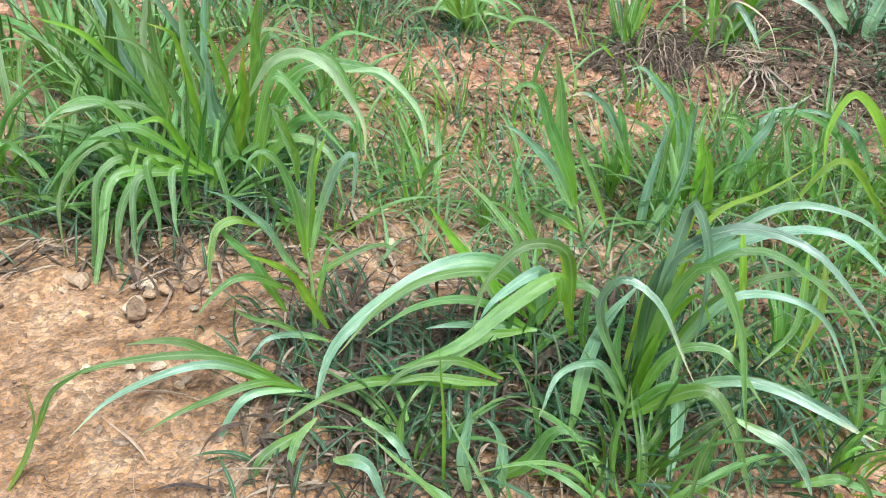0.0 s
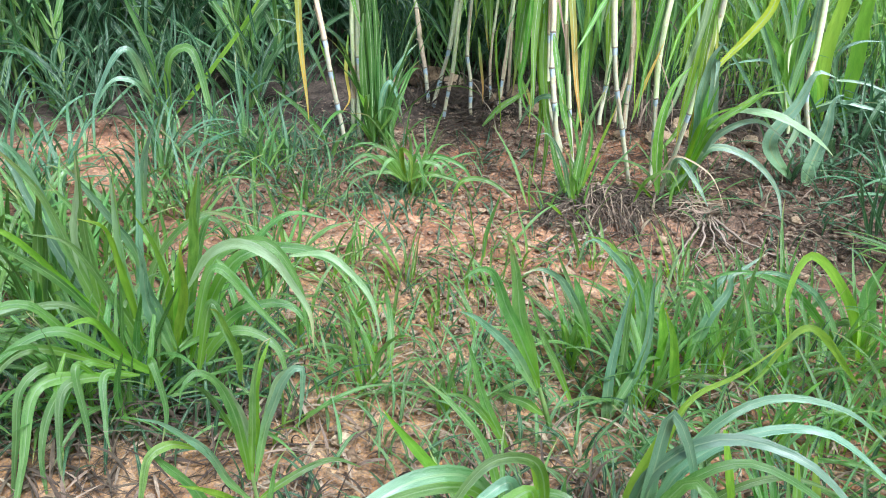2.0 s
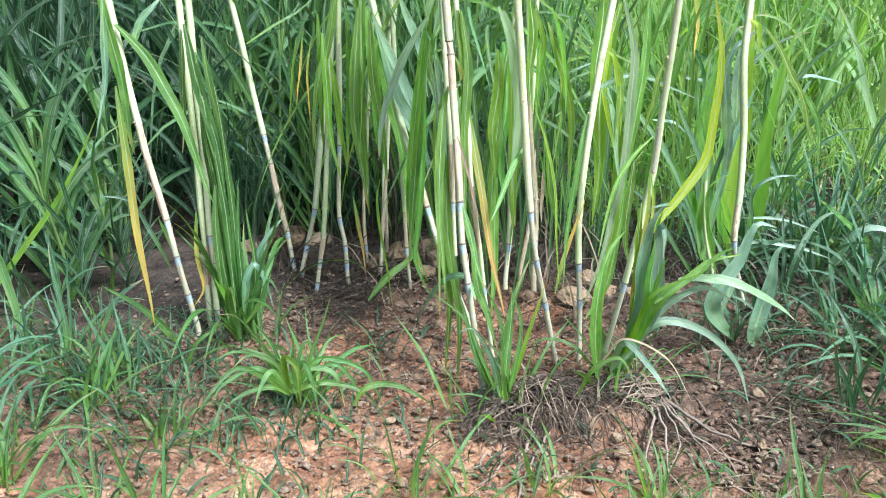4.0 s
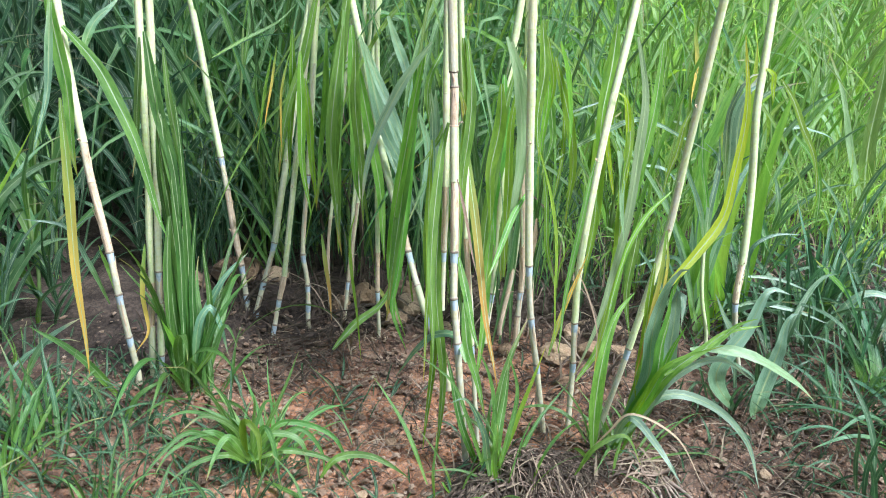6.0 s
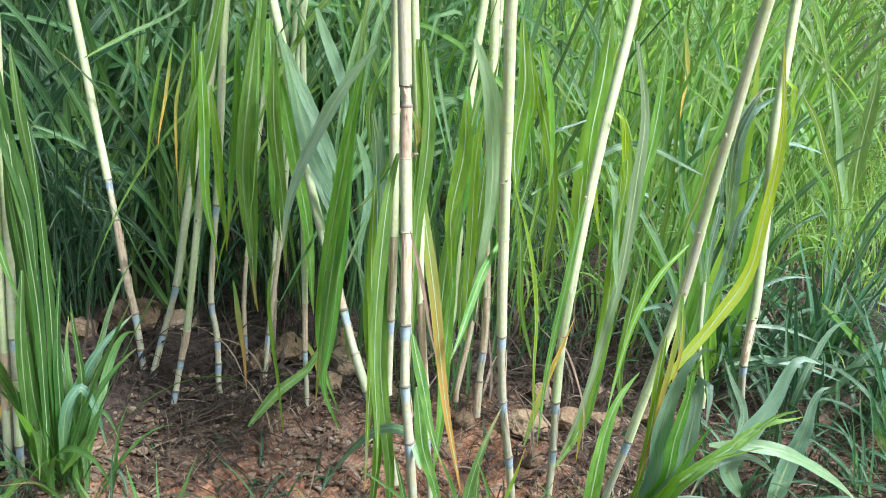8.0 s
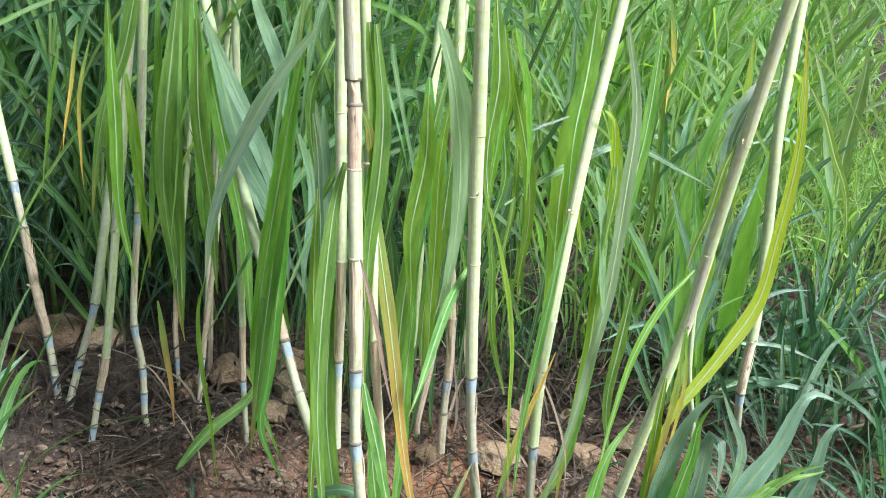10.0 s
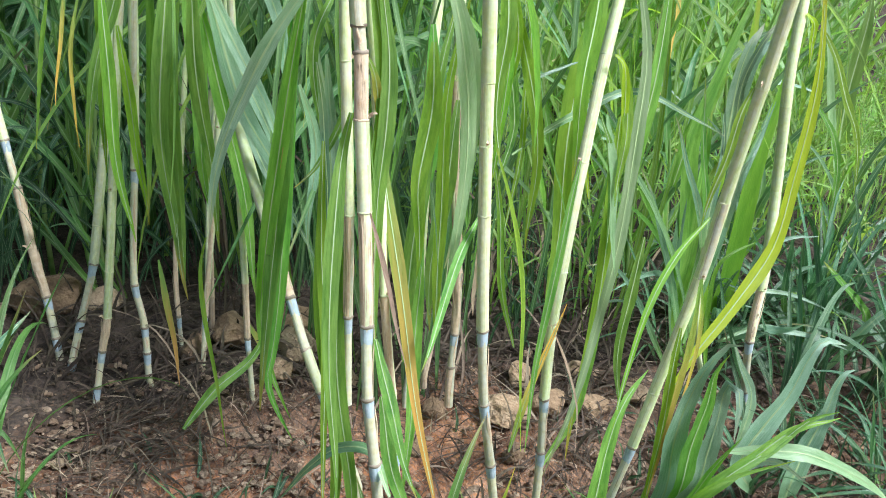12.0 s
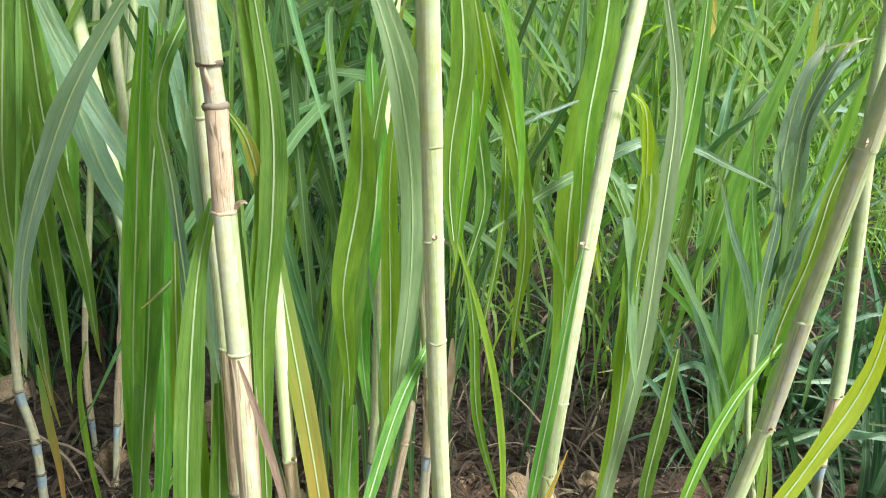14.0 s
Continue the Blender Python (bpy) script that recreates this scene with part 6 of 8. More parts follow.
blade(tuft_ts, [(1.838, 3.720, 0.219), (1.781, 3.734, 0.600), (1.783, 3.744, 0.821), (1.773, 3.750, 0.959)], 0.0361, BLUISH, twist=0.2, rib=False)
blade(tuft_ts, [(1.742, 3.680, 0.510), (1.704, 3.673, 0.645), (1.642, 3.668, 0.738), (1.542, 3.660, 0.877)], 0.0336, GREEN, twist=0.15, rib=False)
blade(tuft_ts, [(1.767, 3.660, 0.514), (1.774, 3.640, 0.710), (1.805, 3.621, 0.873), (1.739, 3.607, 1.002), (1.677, 3.600, 1.054)], 0.0210, BLUISH, twist=0.11, rib=False)
blade(tuft_ts, [(1.869, 3.750, 0.349), (1.698, 3.721, 0.690), (1.582, 3.709, 0.793), (1.484, 3.700, 0.837)], 0.0222, GREEN, twist=0.06, rib=False)
blade(tuft_ts, [(1.814, 3.700, 0.333), (1.657, 3.646, 0.615), (1.546, 3.625, 0.639), (1.443, 3.600, 0.627)], 0.0217, BLUISH, twist=0.08, rib=False)
blade(tuft_ts, [(1.946, 3.750, 0.131), (1.969, 3.770, 0.406), (1.905, 3.785, 0.622), (1.866, 3.800, 0.817)], 0.0333, LIME, twist=-0.01, rib=False)
blade(tuft_t1, [(-0.701, 1.950, 0.326), (-0.803, 1.873, 0.553), (-0.884, 1.842, 0.553), (-0.966, 1.800, 0.471)], 0.0257, GRASS, twist=-0.3, rib=False)
blade(tuft_t1, [(-0.604, 2.050, 0.236), (-0.668, 2.028, 0.484), (-0.748, 2.010, 0.646), (-0.835, 2.000, 0.679)], 0.0273, GRASS, twist=0.08, rib=False)
blade(tuft_t1, [(-0.619, 2.100, 0.208), (-0.560, 2.100, 0.418), (-0.569, 2.100, 0.581), (-0.614, 2.100, 0.673)], 0.0284, LIME, twist=0.07, rib=False)
blade(tuft_t1, [(-0.507, 2.050, 0.271), (-0.362, 2.011, 0.441), (-0.241, 1.985, 0.452), (-0.157, 1.950, 0.321)], 0.0280, GRASS, twist=0.13, rib=False)
blade(tuft_t1, [(-0.484, 1.950, 0.307), (-0.362, 1.911, 0.441), (-0.276, 1.884, 0.406), (-0.238, 1.850, 0.294)], 0.0269, GRASS, twist=0.23, rib=False)
blade(tuft_t1, [(-0.656, 1.820, 0.380), (-0.691, 1.792, 0.442), (-0.682, 1.746, 0.344), (-0.672, 1.700, 0.245)], 0.0226, GRASS, twist=0.09, rib=False)
blade(tuft_t1, [(-0.560, 1.850, 0.331), (-0.541, 1.824, 0.424), (-0.518, 1.786, 0.334), (-0.529, 1.750, 0.243)], 0.0217, GRASS, twist=0.17, rib=False)
blade(tuft_t1, [(-0.749, 2.200, 0.154), (-0.772, 2.200, 0.409), (-0.769, 2.200, 0.609), (-0.833, 2.200, 0.748)], 0.0326, GRASS, twist=-0.22, rib=False)
blade(tuft_t1, [(-0.566, 2.300, 0.176), (-0.403, 2.300, 0.452), (-0.264, 2.300, 0.571), (-0.137, 2.300, 0.554)], 0.0274, GRASS, twist=0.19, rib=False)
blade(tuft_t4, [(0.203, 1.350, 0.286), (0.259, 1.310, 0.413), (0.311, 1.286, 0.403), (0.333, 1.250, 0.322)], 0.0207, GRASS, twist=0.22, rib=False)
blade(tuft_t4, [(0.185, 1.300, 0.312), (0.082, 1.237, 0.338), (-0.004, 1.168, 0.316), (-0.064, 1.100, 0.273)], 0.0220, GRASS, twist=-0.32, rib=False)
blade(tuft_t4, [(0.192, 1.350, 0.271), (0.073, 1.298, 0.385), (-0.034, 1.251, 0.409), (-0.127, 1.200, 0.372)], 0.0203, GRASS, twist=-0.31, rib=False)
blade(tuft_t4, [(0.223, 1.500, 0.166), (0.179, 1.522, 0.352), (0.117, 1.537, 0.458), (0.044, 1.550, 0.521)], 0.0205, GRASS, twist=-0.32, rib=False)
blade(tuft_t4, [(0.120, 1.150, 0.317), (0.037, 1.117, 0.387), (-0.040, 1.086, 0.404), (-0.107, 1.050, 0.362)], 0.0184, GRASS, twist=-0.26, rib=False)
blade(tuft_t5, [(0.397, 1.300, 0.097), (0.397, 1.300, 0.336), (0.438, 1.300, 0.457), (0.520, 1.300, 0.495)], 0.0208, GRASS, twist=0.22, rib=False)
blade(tuft_t5, [(0.346, 1.120, 0.271), (0.267, 1.080, 0.415), (0.206, 1.055, 0.413), (0.168, 1.020, 0.347)], 0.0202, BLUISH, twist=0.31, rib=False)
blade(tuft_t5, [(0.356, 1.120, 0.271), (0.398, 1.076, 0.440), (0.471, 1.044, 0.466), (0.536, 1.000, 0.383)], 0.0199, GRASS, twist=0.18, rib=False)
blade(tuft_t5, [(0.411, 1.250, 0.205), (0.508, 1.204, 0.461), (0.609, 1.176, 0.529), (0.715, 1.150, 0.498)], 0.0193, GRASS, twist=0.16, rib=False)
blade(tuft_t5, [(0.381, 1.150, 0.298), (0.497, 1.104, 0.535), (0.611, 1.077, 0.531), (0.683, 1.050, 0.408)], 0.0180, BLUISH, twist=0.28, rib=False)
blade(cane_r2, [(0.917, 3.600, 1.286), (0.914, 3.583, 1.103), (0.888, 3.564, 0.899), (0.877, 3.550, 0.741)], 0.0427, GREEN, twist=-0.21)
blade(cane_r2, [(1.009, 3.650, 1.124), (0.983, 3.634, 0.967), (0.952, 3.618, 0.807), (0.929, 3.600, 0.626)], 0.0371, GREEN, twist=-0.29)
blade(cane_c4, [(1.033, 3.500, 1.346), (1.089, 3.500, 1.164), (1.116, 3.500, 0.990), (1.107, 3.500, 0.829)], 0.0318, LIME, twist=-0.32)
blade(cane_c4, [(0.951, 3.400, 1.309), (0.985, 3.400, 1.134), (0.958, 3.400, 1.021)], 0.0233, GREEN, twist=-0.14)
blade(cane_r4, [(0.622, 3.420, 1.080), (0.608, 3.391, 0.849), (0.618, 3.359, 0.574), (0.580, 3.320, 0.242)], 0.0328, LIME, twist=-0.29)
blade(cane_r4, [(0.636, 3.380, 0.962), (0.621, 3.355, 0.744), (0.634, 3.323, 0.447), (0.617, 3.300, 0.228)], 0.0329, GREEN, twist=-0.33)
blade(cane_c3b, [(0.681, 3.300, 0.691), (0.688, 3.251, 0.542), (0.721, 3.200, 0.388)], 0.0292, GREEN, twist=-0.13)
blade(cane_c3b, [(0.805, 3.400, 0.880), (0.783, 3.380, 0.649), (0.764, 3.360, 0.409)], 0.0306, GREEN, twist=-0.14)
blade(cane_c5, [(1.251, 3.420, 1.123), (1.241, 3.407, 0.881), (1.213, 3.392, 0.594), (1.179, 3.380, 0.352)], 0.0363, LIME, twist=0.13)
blade(cane_c6, [(1.244, 3.300, 0.910), (1.220, 3.300, 0.701), (1.233, 3.300, 0.515)], 0.0282, GREEN, twist=0.11)
blade(cane_e1, [(0.567, 4.000, 1.295), (0.612, 3.980, 1.041), (0.639, 3.964, 0.812), (0.655, 3.950, 0.614)], 0.0430, GREEN, twist=0.21)
blade(cane_e1, [(0.643, 3.900, 1.442), (0.695, 3.876, 1.273), (0.720, 3.850, 1.079)], 0.0333, WAXY_SHEEN, twist=0.17)
blade(cane_e2, [(0.492, 4.100, 1.393), (0.476, 4.079, 1.140), (0.447, 4.059, 0.898), (0.429, 4.050, 0.784)], 0.0234, GREEN, twist=-0.19, rib=False)
blade(cane_c2, [(0.406, 4.250, 1.381), (0.398, 4.250, 1.116), (0.375, 4.250, 0.858)], 0.0283, LIME, twist=0.22)
blade(cane_c4p, [(0.416, 4.100, 1.230), (0.433, 4.100, 0.986), (0.441, 4.100, 0.770)], 0.0276, LIME, twist=-0.1)
blade(cane_l, [(0.524, 3.750, 1.351), (0.573, 3.729, 1.138), (0.643, 3.711, 0.966), (0.661, 3.700, 0.842)], 0.0390, WAXY_SHEEN, twist=-0.25)
blade(cane_l, [(0.643, 3.600, 1.334), (0.626, 3.605, 1.108), (0.609, 3.611, 0.870), (0.584, 3.615, 0.657), (0.573, 3.617, 0.584), (0.625, 3.620, 0.424)], 0.0351, GREEN, twist=-0.02)
blade(cane_b1, [(-0.089, 3.900, 1.392), (-0.072, 3.875, 1.208), (-0.044, 3.849, 1.019), (-0.023, 3.820, 0.789)], 0.0401, HANGING, twist=-0.23)
blade(cane_b2, [(-0.048, 3.830, 0.973), (-0.040, 3.820, 0.773), (-0.043, 3.808, 0.510), (-0.062, 3.800, 0.331)], 0.0260, HANGING, twist=0.18)
blade(cane_b2, [(-0.062, 3.820, 0.860), (-0.083, 3.812, 0.657), (-0.079, 3.805, 0.443), (-0.073, 3.800, 0.313)], 0.0279, HANGING, twist=0.13)
blade(cane_l, [(0.496, 3.900, 1.411), (0.468, 3.888, 1.222), (0.447, 3.875, 1.008), (0.458, 3.862, 0.819), (0.467, 3.850, 0.714)], 0.0403, GREEN, twist=0.10)
blade(cane_l, [(0.537, 3.950, 1.410), (0.542, 3.933, 1.216), (0.535, 3.917, 0.996), (0.553, 3.900, 0.839)], 0.0448, GREEN, twist=-0.20)
blade(cane_l, [(0.524, 3.800, 1.388), (0.580, 3.783, 1.203), (0.648, 3.767, 1.040), (0.682, 3.750, 0.888)], 0.0284, WAXY_SHEEN, twist=0.10)
blade(cane_l, [(0.650, 3.600, 1.325), (0.619, 3.588, 1.154), (0.596, 3.575, 0.986), (0.563, 3.562, 0.797), (0.539, 3.550, 0.566)], 0.0402, GREEN, twist=0.10)
blade(cane_r4, [(0.644, 3.500, 1.271), (0.655, 3.483, 1.127), (0.649, 3.467, 0.963), (0.635, 3.450, 0.827)], 0.0160, PALE, twist=0.10, rib=False)
blade(cane_r4, [(0.642, 3.450, 1.263), (0.645, 3.425, 1.094), (0.644, 3.400, 0.950)], 0.0187, WAXY_SHEEN, twist=0.10, rib=False)
blade(cane_c3b, [(0.683, 3.360, 1.409), (0.694, 3.343, 1.277), (0.684, 3.327, 1.142), (0.662, 3.310, 1.003)], 0.0331, GREEN, twist=0.10)
blade(cane_c4, [(0.827, 3.400, 1.409), (0.858, 3.390, 1.313), (0.872, 3.380, 1.199), (0.867, 3.370, 1.082), (0.853, 3.360, 0.948), (0.841, 3.350, 0.825)], 0.0335, PALE, twist=0.10)
blade(cane_c4, [(0.902, 3.340, 1.456), (0.905, 3.323, 1.335), (0.891, 3.307, 1.211), (0.881, 3.290, 1.099)], 0.0311, LIME, twist=0.10)
blade(cane_c4, [(1.047, 3.500, 1.391), (1.072, 3.483, 1.287), (1.077, 3.467, 1.181), (1.072, 3.450, 1.057)], 0.0172, LIME, twist=0.10, rib=False)
blade(cane_c5, [(1.234, 3.500, 1.441), (1.213, 3.483, 1.303), (1.179, 3.467, 1.115), (1.175, 3.450, 0.987)], 0.0478, LIME, twist=0.10)
blade(cane_c5, [(1.209, 3.400, 1.259), (1.227, 3.383, 1.176), (1.222, 3.367, 1.069), (1.206, 3.350, 0.960)], 0.0259, LIME, twist=0.10)
blade(cane_c5, [(1.191, 3.390, 1.137), (1.207, 3.365, 1.005), (1.210, 3.340, 0.812)], 0.0208, PALE, twist=0.10, rib=False)
blade(cane_r3, [(0.840, 3.450, 1.277), (0.832, 3.433, 1.161), (0.801, 3.417, 1.014), (0.795, 3.400, 0.861)], 0.0404, LIME, twist=0.10)
blade(cane_c5, [(1.877, 4.000, 1.444), (1.892, 3.975, 1.248), (1.866, 3.950, 1.128)], 0.0187, GOLD, twist=0.10, rib=False, label="yellowing leaf")
blade(cane_c7, [(1.800, 3.420, 1.278), (1.849, 3.407, 1.211), (1.893, 3.395, 1.125), (1.938, 3.383, 1.037), (1.975, 3.370, 0.890)], 0.0288, LIME, twist=0.10)
blade(tuft_ts, [(3.352, 4.400, 0.352), (3.289, 4.383, 0.655), (3.252, 4.367, 0.993), (3.234, 4.350, 1.310)], 0.0983, SUN_SHOOT, twist=0.10)
blade(tuft_ts, [(3.234, 4.300, 0.450), (3.059, 4.283, 0.826), (2.934, 4.267, 1.092), (2.791, 4.250, 1.314)], 0.0430, PALE, twist=0.10, rib=False)
blade(cane_s, [(1.802, 3.600, 0.720), (1.788, 3.575, 0.867), (1.809, 3.550, 0.949)], 0.0341, WAXY_SHEEN, twist=0.10)
blade(cane_s, [(1.973, 3.800, 0.862), (1.963, 3.783, 1.032), (1.958, 3.767, 1.175), (1.989, 3.750, 1.255)], 0.0549, WAXY_SHEEN, twist=0.10)
blade(tuft_ts, [(1.973, 4.200, 1.021), (2.086, 4.175, 0.989), (2.130, 4.150, 0.946)], 0.0204, WAXY_SHEEN, twist=0.60, rib=False)
blade(tuft_ts, [(2.520, 4.200, 0.957), (2.627, 4.183, 0.974), (2.731, 4.167, 0.950), (2.806, 4.150, 0.913)], 0.0199, WAXY_SHEEN, twist=0.60, rib=False)
blade(tuft_ts, [(1.773, 4.100, 0.868), (1.865, 4.075, 0.847), (1.938, 4.050, 0.781)], 0.0170, WAXY_SHEEN, twist=0.60, rib=False)
blade(tuft_t1, [(-0.641, 2.100, 0.334), (-0.656, 2.083, 0.509), (-0.672, 2.067, 0.655), (-0.726, 2.050, 0.683)], 0.0275, LIME, twist=0.10, rib=False)
blade(tuft_t1, [(-0.767, 2.150, 0.448), (-0.773, 2.133, 0.601), (-0.735, 2.117, 0.728), (-0.721, 2.100, 0.833)], 0.0313, PALE, twist=0.30, rib=False)
blade(tuft_t1, [(-0.650, 2.120, 0.359), (-0.658, 2.103, 0.532), (-0.648, 2.087, 0.663), (-0.640, 2.070, 0.792)], 0.0291, PALE, twist=0.20, rib=False)
blade(tuft_t1, [(-0.547, 2.020, 0.330), (-0.502, 2.003, 0.462), (-0.482, 1.987, 0.563), (-0.473, 1.970, 0.644)], 0.0312, LIME, twist=0.10, rib=False)
blade(tuft_t1, [(-0.533, 2.000, 0.349), (-0.552, 1.983, 0.456), (-0.563, 1.967, 0.557), (-0.572, 1.950, 0.659)], 0.0311, BLUISH, twist=0.10, rib=False)
blade(tuft_t1, [(-0.503, 2.100, 0.451), (-0.474, 2.083, 0.587), (-0.453, 2.067, 0.698), (-0.436, 2.050, 0.787)], 0.0331, GREEN, twist=0.10, rib=False)
blade(tuft_t1, [(-0.712, 2.050, 0.426), (-0.774, 2.025, 0.534), (-0.820, 2.000, 0.620), (-0.875, 1.975, 0.702), (-0.963, 1.950, 0.739)], 0.0237, LIME, twist=0.10, rib=False)
blade(tuft_t1, [(-0.839, 2.250, 0.475), (-0.861, 2.238, 0.628), (-0.887, 2.225, 0.741), (-0.915, 2.213, 0.826), (-0.952, 2.200, 0.865)], 0.0367, BLUISH, twist=0.10, rib=False)
blade(tuft_t1, [(-0.484, 2.000, 0.511), (-0.411, 1.975, 0.612), (-0.335, 1.950, 0.644), (-0.265, 1.925, 0.616), (-0.219, 1.900, 0.552), (-0.186, 1.875, 0.488), (-0.178, 1.850, 0.407)], 0.0264, PALE, twist=0.10, rib=False)
blade(tuft_t1, [(-0.400, 1.980, 0.595), (-0.335, 1.963, 0.510), (-0.283, 1.947, 0.423), (-0.241, 1.930, 0.366)], 0.0223, BLUISH, twist=0.10, rib=False)
blade(tuft_t1, [(-0.770, 1.950, 0.504), (-0.851, 1.917, 0.527), (-0.922, 1.883, 0.520), (-0.975, 1.850, 0.491)], 0.0167, PALE, twist=0.20, rib=False)
blade(tuft_t1, [(-0.631, 2.200, 0.408), (-0.653, 2.183, 0.550), (-0.705, 2.167, 0.667), (-0.777, 2.150, 0.806)], 0.0266, BLUISH, twist=0.10, rib=False)
blade(tuft_t1, [(-0.687, 2.450, 0.538), (-0.671, 2.433, 0.647), (-0.636, 2.417, 0.750), (-0.607, 2.400, 0.818)], 0.0306, BLUISH, twist=0.20, rib=False)
blade(tuft_t1, [(-0.247, 2.100, 0.539), (-0.155, 2.075, 0.549), (-0.096, 2.050, 0.511), (-0.052, 2.025, 0.449), (-0.024, 2.000, 0.327)], 0.0197, PALE, twist=0.10, rib=False)
blade(tuft_t1, [(-0.757, 1.850, 0.250), (-0.750, 1.810, 0.371), (-0.748, 1.770, 0.454), (-0.791, 1.730, 0.431), (-0.814, 1.690, 0.317), (-0.844, 1.650, 0.118)], 0.0242, GRASS, twist=0.10, rib=False)
blade(tuft_t1, [(-0.724, 1.820, 0.458), (-0.737, 1.780, 0.403), (-0.742, 1.740, 0.285), (-0.743, 1.700, 0.189)], 0.0208, GRASS, twist=0.10, rib=False)
blade(tuft_t1, [(-0.641, 1.850, 0.396), (-0.681, 1.817, 0.429), (-0.719, 1.783, 0.386), (-0.743, 1.750, 0.311)], 0.0192, GRASS, twist=0.10, rib=False)
blade(tuft_t2, [(-0.261, 1.450, 0.406), (-0.271, 1.433, 0.524), (-0.293, 1.417, 0.610), (-0.332, 1.400, 0.655)], 0.0208, PALE, twist=0.10, rib=False)
blade(tuft_t2, [(-0.270, 1.500, 0.373), (-0.264, 1.517, 0.475), (-0.246, 1.533, 0.573), (-0.226, 1.550, 0.629)], 0.0194, LIME, twist=0.20, rib=False)
blade(tuft_t2, [(-0.259, 1.480, 0.407), (-0.230, 1.463, 0.519), (-0.194, 1.447, 0.605), (-0.168, 1.430, 0.638)], 0.0185, PALE, twist=0.10, rib=False)
blade(tuft_t2, [(-0.335, 1.750, 0.400), (-0.330, 1.733, 0.498), (-0.356, 1.717, 0.592), (-0.369, 1.700, 0.613)], 0.0214, GREEN, twist=0.10, rib=False)
root_mass = rooted("root_tangle", 1.08, 3.08, "grey tangle of dead roots on the mound's edge", "roots", "dead roots at the clump's foot")
root(root_mass, [(1.218, 3.116, 0.187), (1.179, 2.934, 0.183), (1.141, 2.805, 0.170), (1.018, 2.685, 0.143)], 0.0045)
root(root_mass, [(1.218, 3.116, 0.187), (1.195, 2.912, 0.181), (1.208, 2.770, 0.167), (1.277, 2.655, 0.144)], 0.0059)
root(root_mass, [(1.208, 3.117, 0.187), (1.130, 2.942, 0.183), (1.047, 2.824, 0.170), (0.997, 2.764, 0.151)], 0.0073)
root(root_mass, [(1.228, 3.114, 0.187), (1.198, 2.854, 0.176), (1.177, 2.684, 0.158), (1.166, 2.609, 0.137)], 0.0045)
root(root_mass, [(1.204, 3.118, 0.187), (1.128, 2.866, 0.176), (1.044, 2.705, 0.158), (1.042, 2.628, 0.137)], 0.0059)
root(root_mass, [(1.221, 3.093, 0.185), (1.241, 2.885, 0.179), (1.291, 2.768, 0.168), (1.381, 2.704, 0.151)], 0.0073)
root(root_mass, [(0.597, 2.971, 0.166), (0.521, 2.889, 0.168), (0.476, 2.914, 0.170), (0.440, 2.996, 0.166)], 0.0045)
root(root_mass, [(0.702, 3.072, 0.176), (0.571, 2.846, 0.165), (0.508, 2.821, 0.161), (0.449, 2.816, 0.148)], 0.0059)
root(root_mass, [(0.773, 3.020, 0.173), (0.654, 2.868, 0.168), (0.605, 2.740, 0.154), (0.542, 2.704, 0.137)], 0.0073)
root(root_mass, [(0.834, 3.093, 0.180), (0.708, 3.010, 0.183), (0.609, 3.026, 0.183), (0.540, 3.099, 0.176)], 0.0045)
root(root_mass, [(0.915, 3.079, 0.180), (0.748, 2.926, 0.176), (0.639, 2.801, 0.161), (0.591, 2.761, 0.144)], 0.0059)
blade(cane_b2, [(-0.043, 3.860, 0.299), (-0.057, 3.872, 0.486), (-0.058, 3.886, 0.701), (-0.077, 3.904, 0.958), (-0.070, 3.920, 1.170)], 0.0211, HANGING, twist=-0.26, rib=False)
blade(cane_b2, [(-0.029, 3.820, 0.325), (-0.012, 3.826, 0.499), (-0.004, 3.834, 0.713), (0.023, 3.840, 0.883)], 0.0247, HANGING, twist=0.27)
blade(cane_b2, [(-0.023, 3.800, 0.334), (0.026, 3.807, 0.484), (0.040, 3.812, 0.608), (0.029, 3.820, 0.784)], 0.0248, HANGING, twist=0.15)
blade(cane_b2, [(-0.054, 3.830, 0.315), (-0.089, 3.826, 0.436), (-0.105, 3.820, 0.586)], 0.0213, HANGING, twist=-0.2, rib=False)
blade(cane_b2, [(-0.040, 3.800, 0.327), (-0.095, 3.788, 0.525), (-0.136, 3.780, 0.639)], 0.0191, LIME, twist=-0.29, rib=False)
blade(cane_b2, [(-0.024, 3.780, 0.353), (0.042, 3.755, 0.448), (0.076, 3.737, 0.524), (0.103, 3.720, 0.454)], 0.0194, GRASS, twist=0.13, rib=False)
blade(cane_b2, [(-0.067, 3.880, 1.302), (-0.058, 3.864, 1.082), (-0.039, 3.850, 0.884), (-0.038, 3.840, 0.732)], 0.0254, HANGING, twist=0.15)
blade(tuft_tm, [(0.698, 3.080, 0.243), (0.732, 3.080, 0.365), (0.754, 3.080, 0.512), (0.721, 3.080, 0.630)], 0.0155, DEEP, twist=0.04, rib=False)
blade(tuft_tm, [(0.691, 3.100, 0.232), (0.631, 3.122, 0.429), (0.583, 3.136, 0.545), (0.492, 3.150, 0.632)], 0.0123, DEEP, twist=-0.03, rib=False)
blade(tuft_tm, [(0.721, 3.140, 0.201), (0.728, 3.148, 0.380), (0.708, 3.155, 0.516), (0.671, 3.160, 0.618)], 0.0159, DEEP, twist=0.02, rib=False)
blade(tuft_tm, [(0.763, 3.150, 0.185), (0.884, 3.169, 0.375), (0.975, 3.180, 0.461)], 0.0133, DEEP, twist=0.33, rib=False)
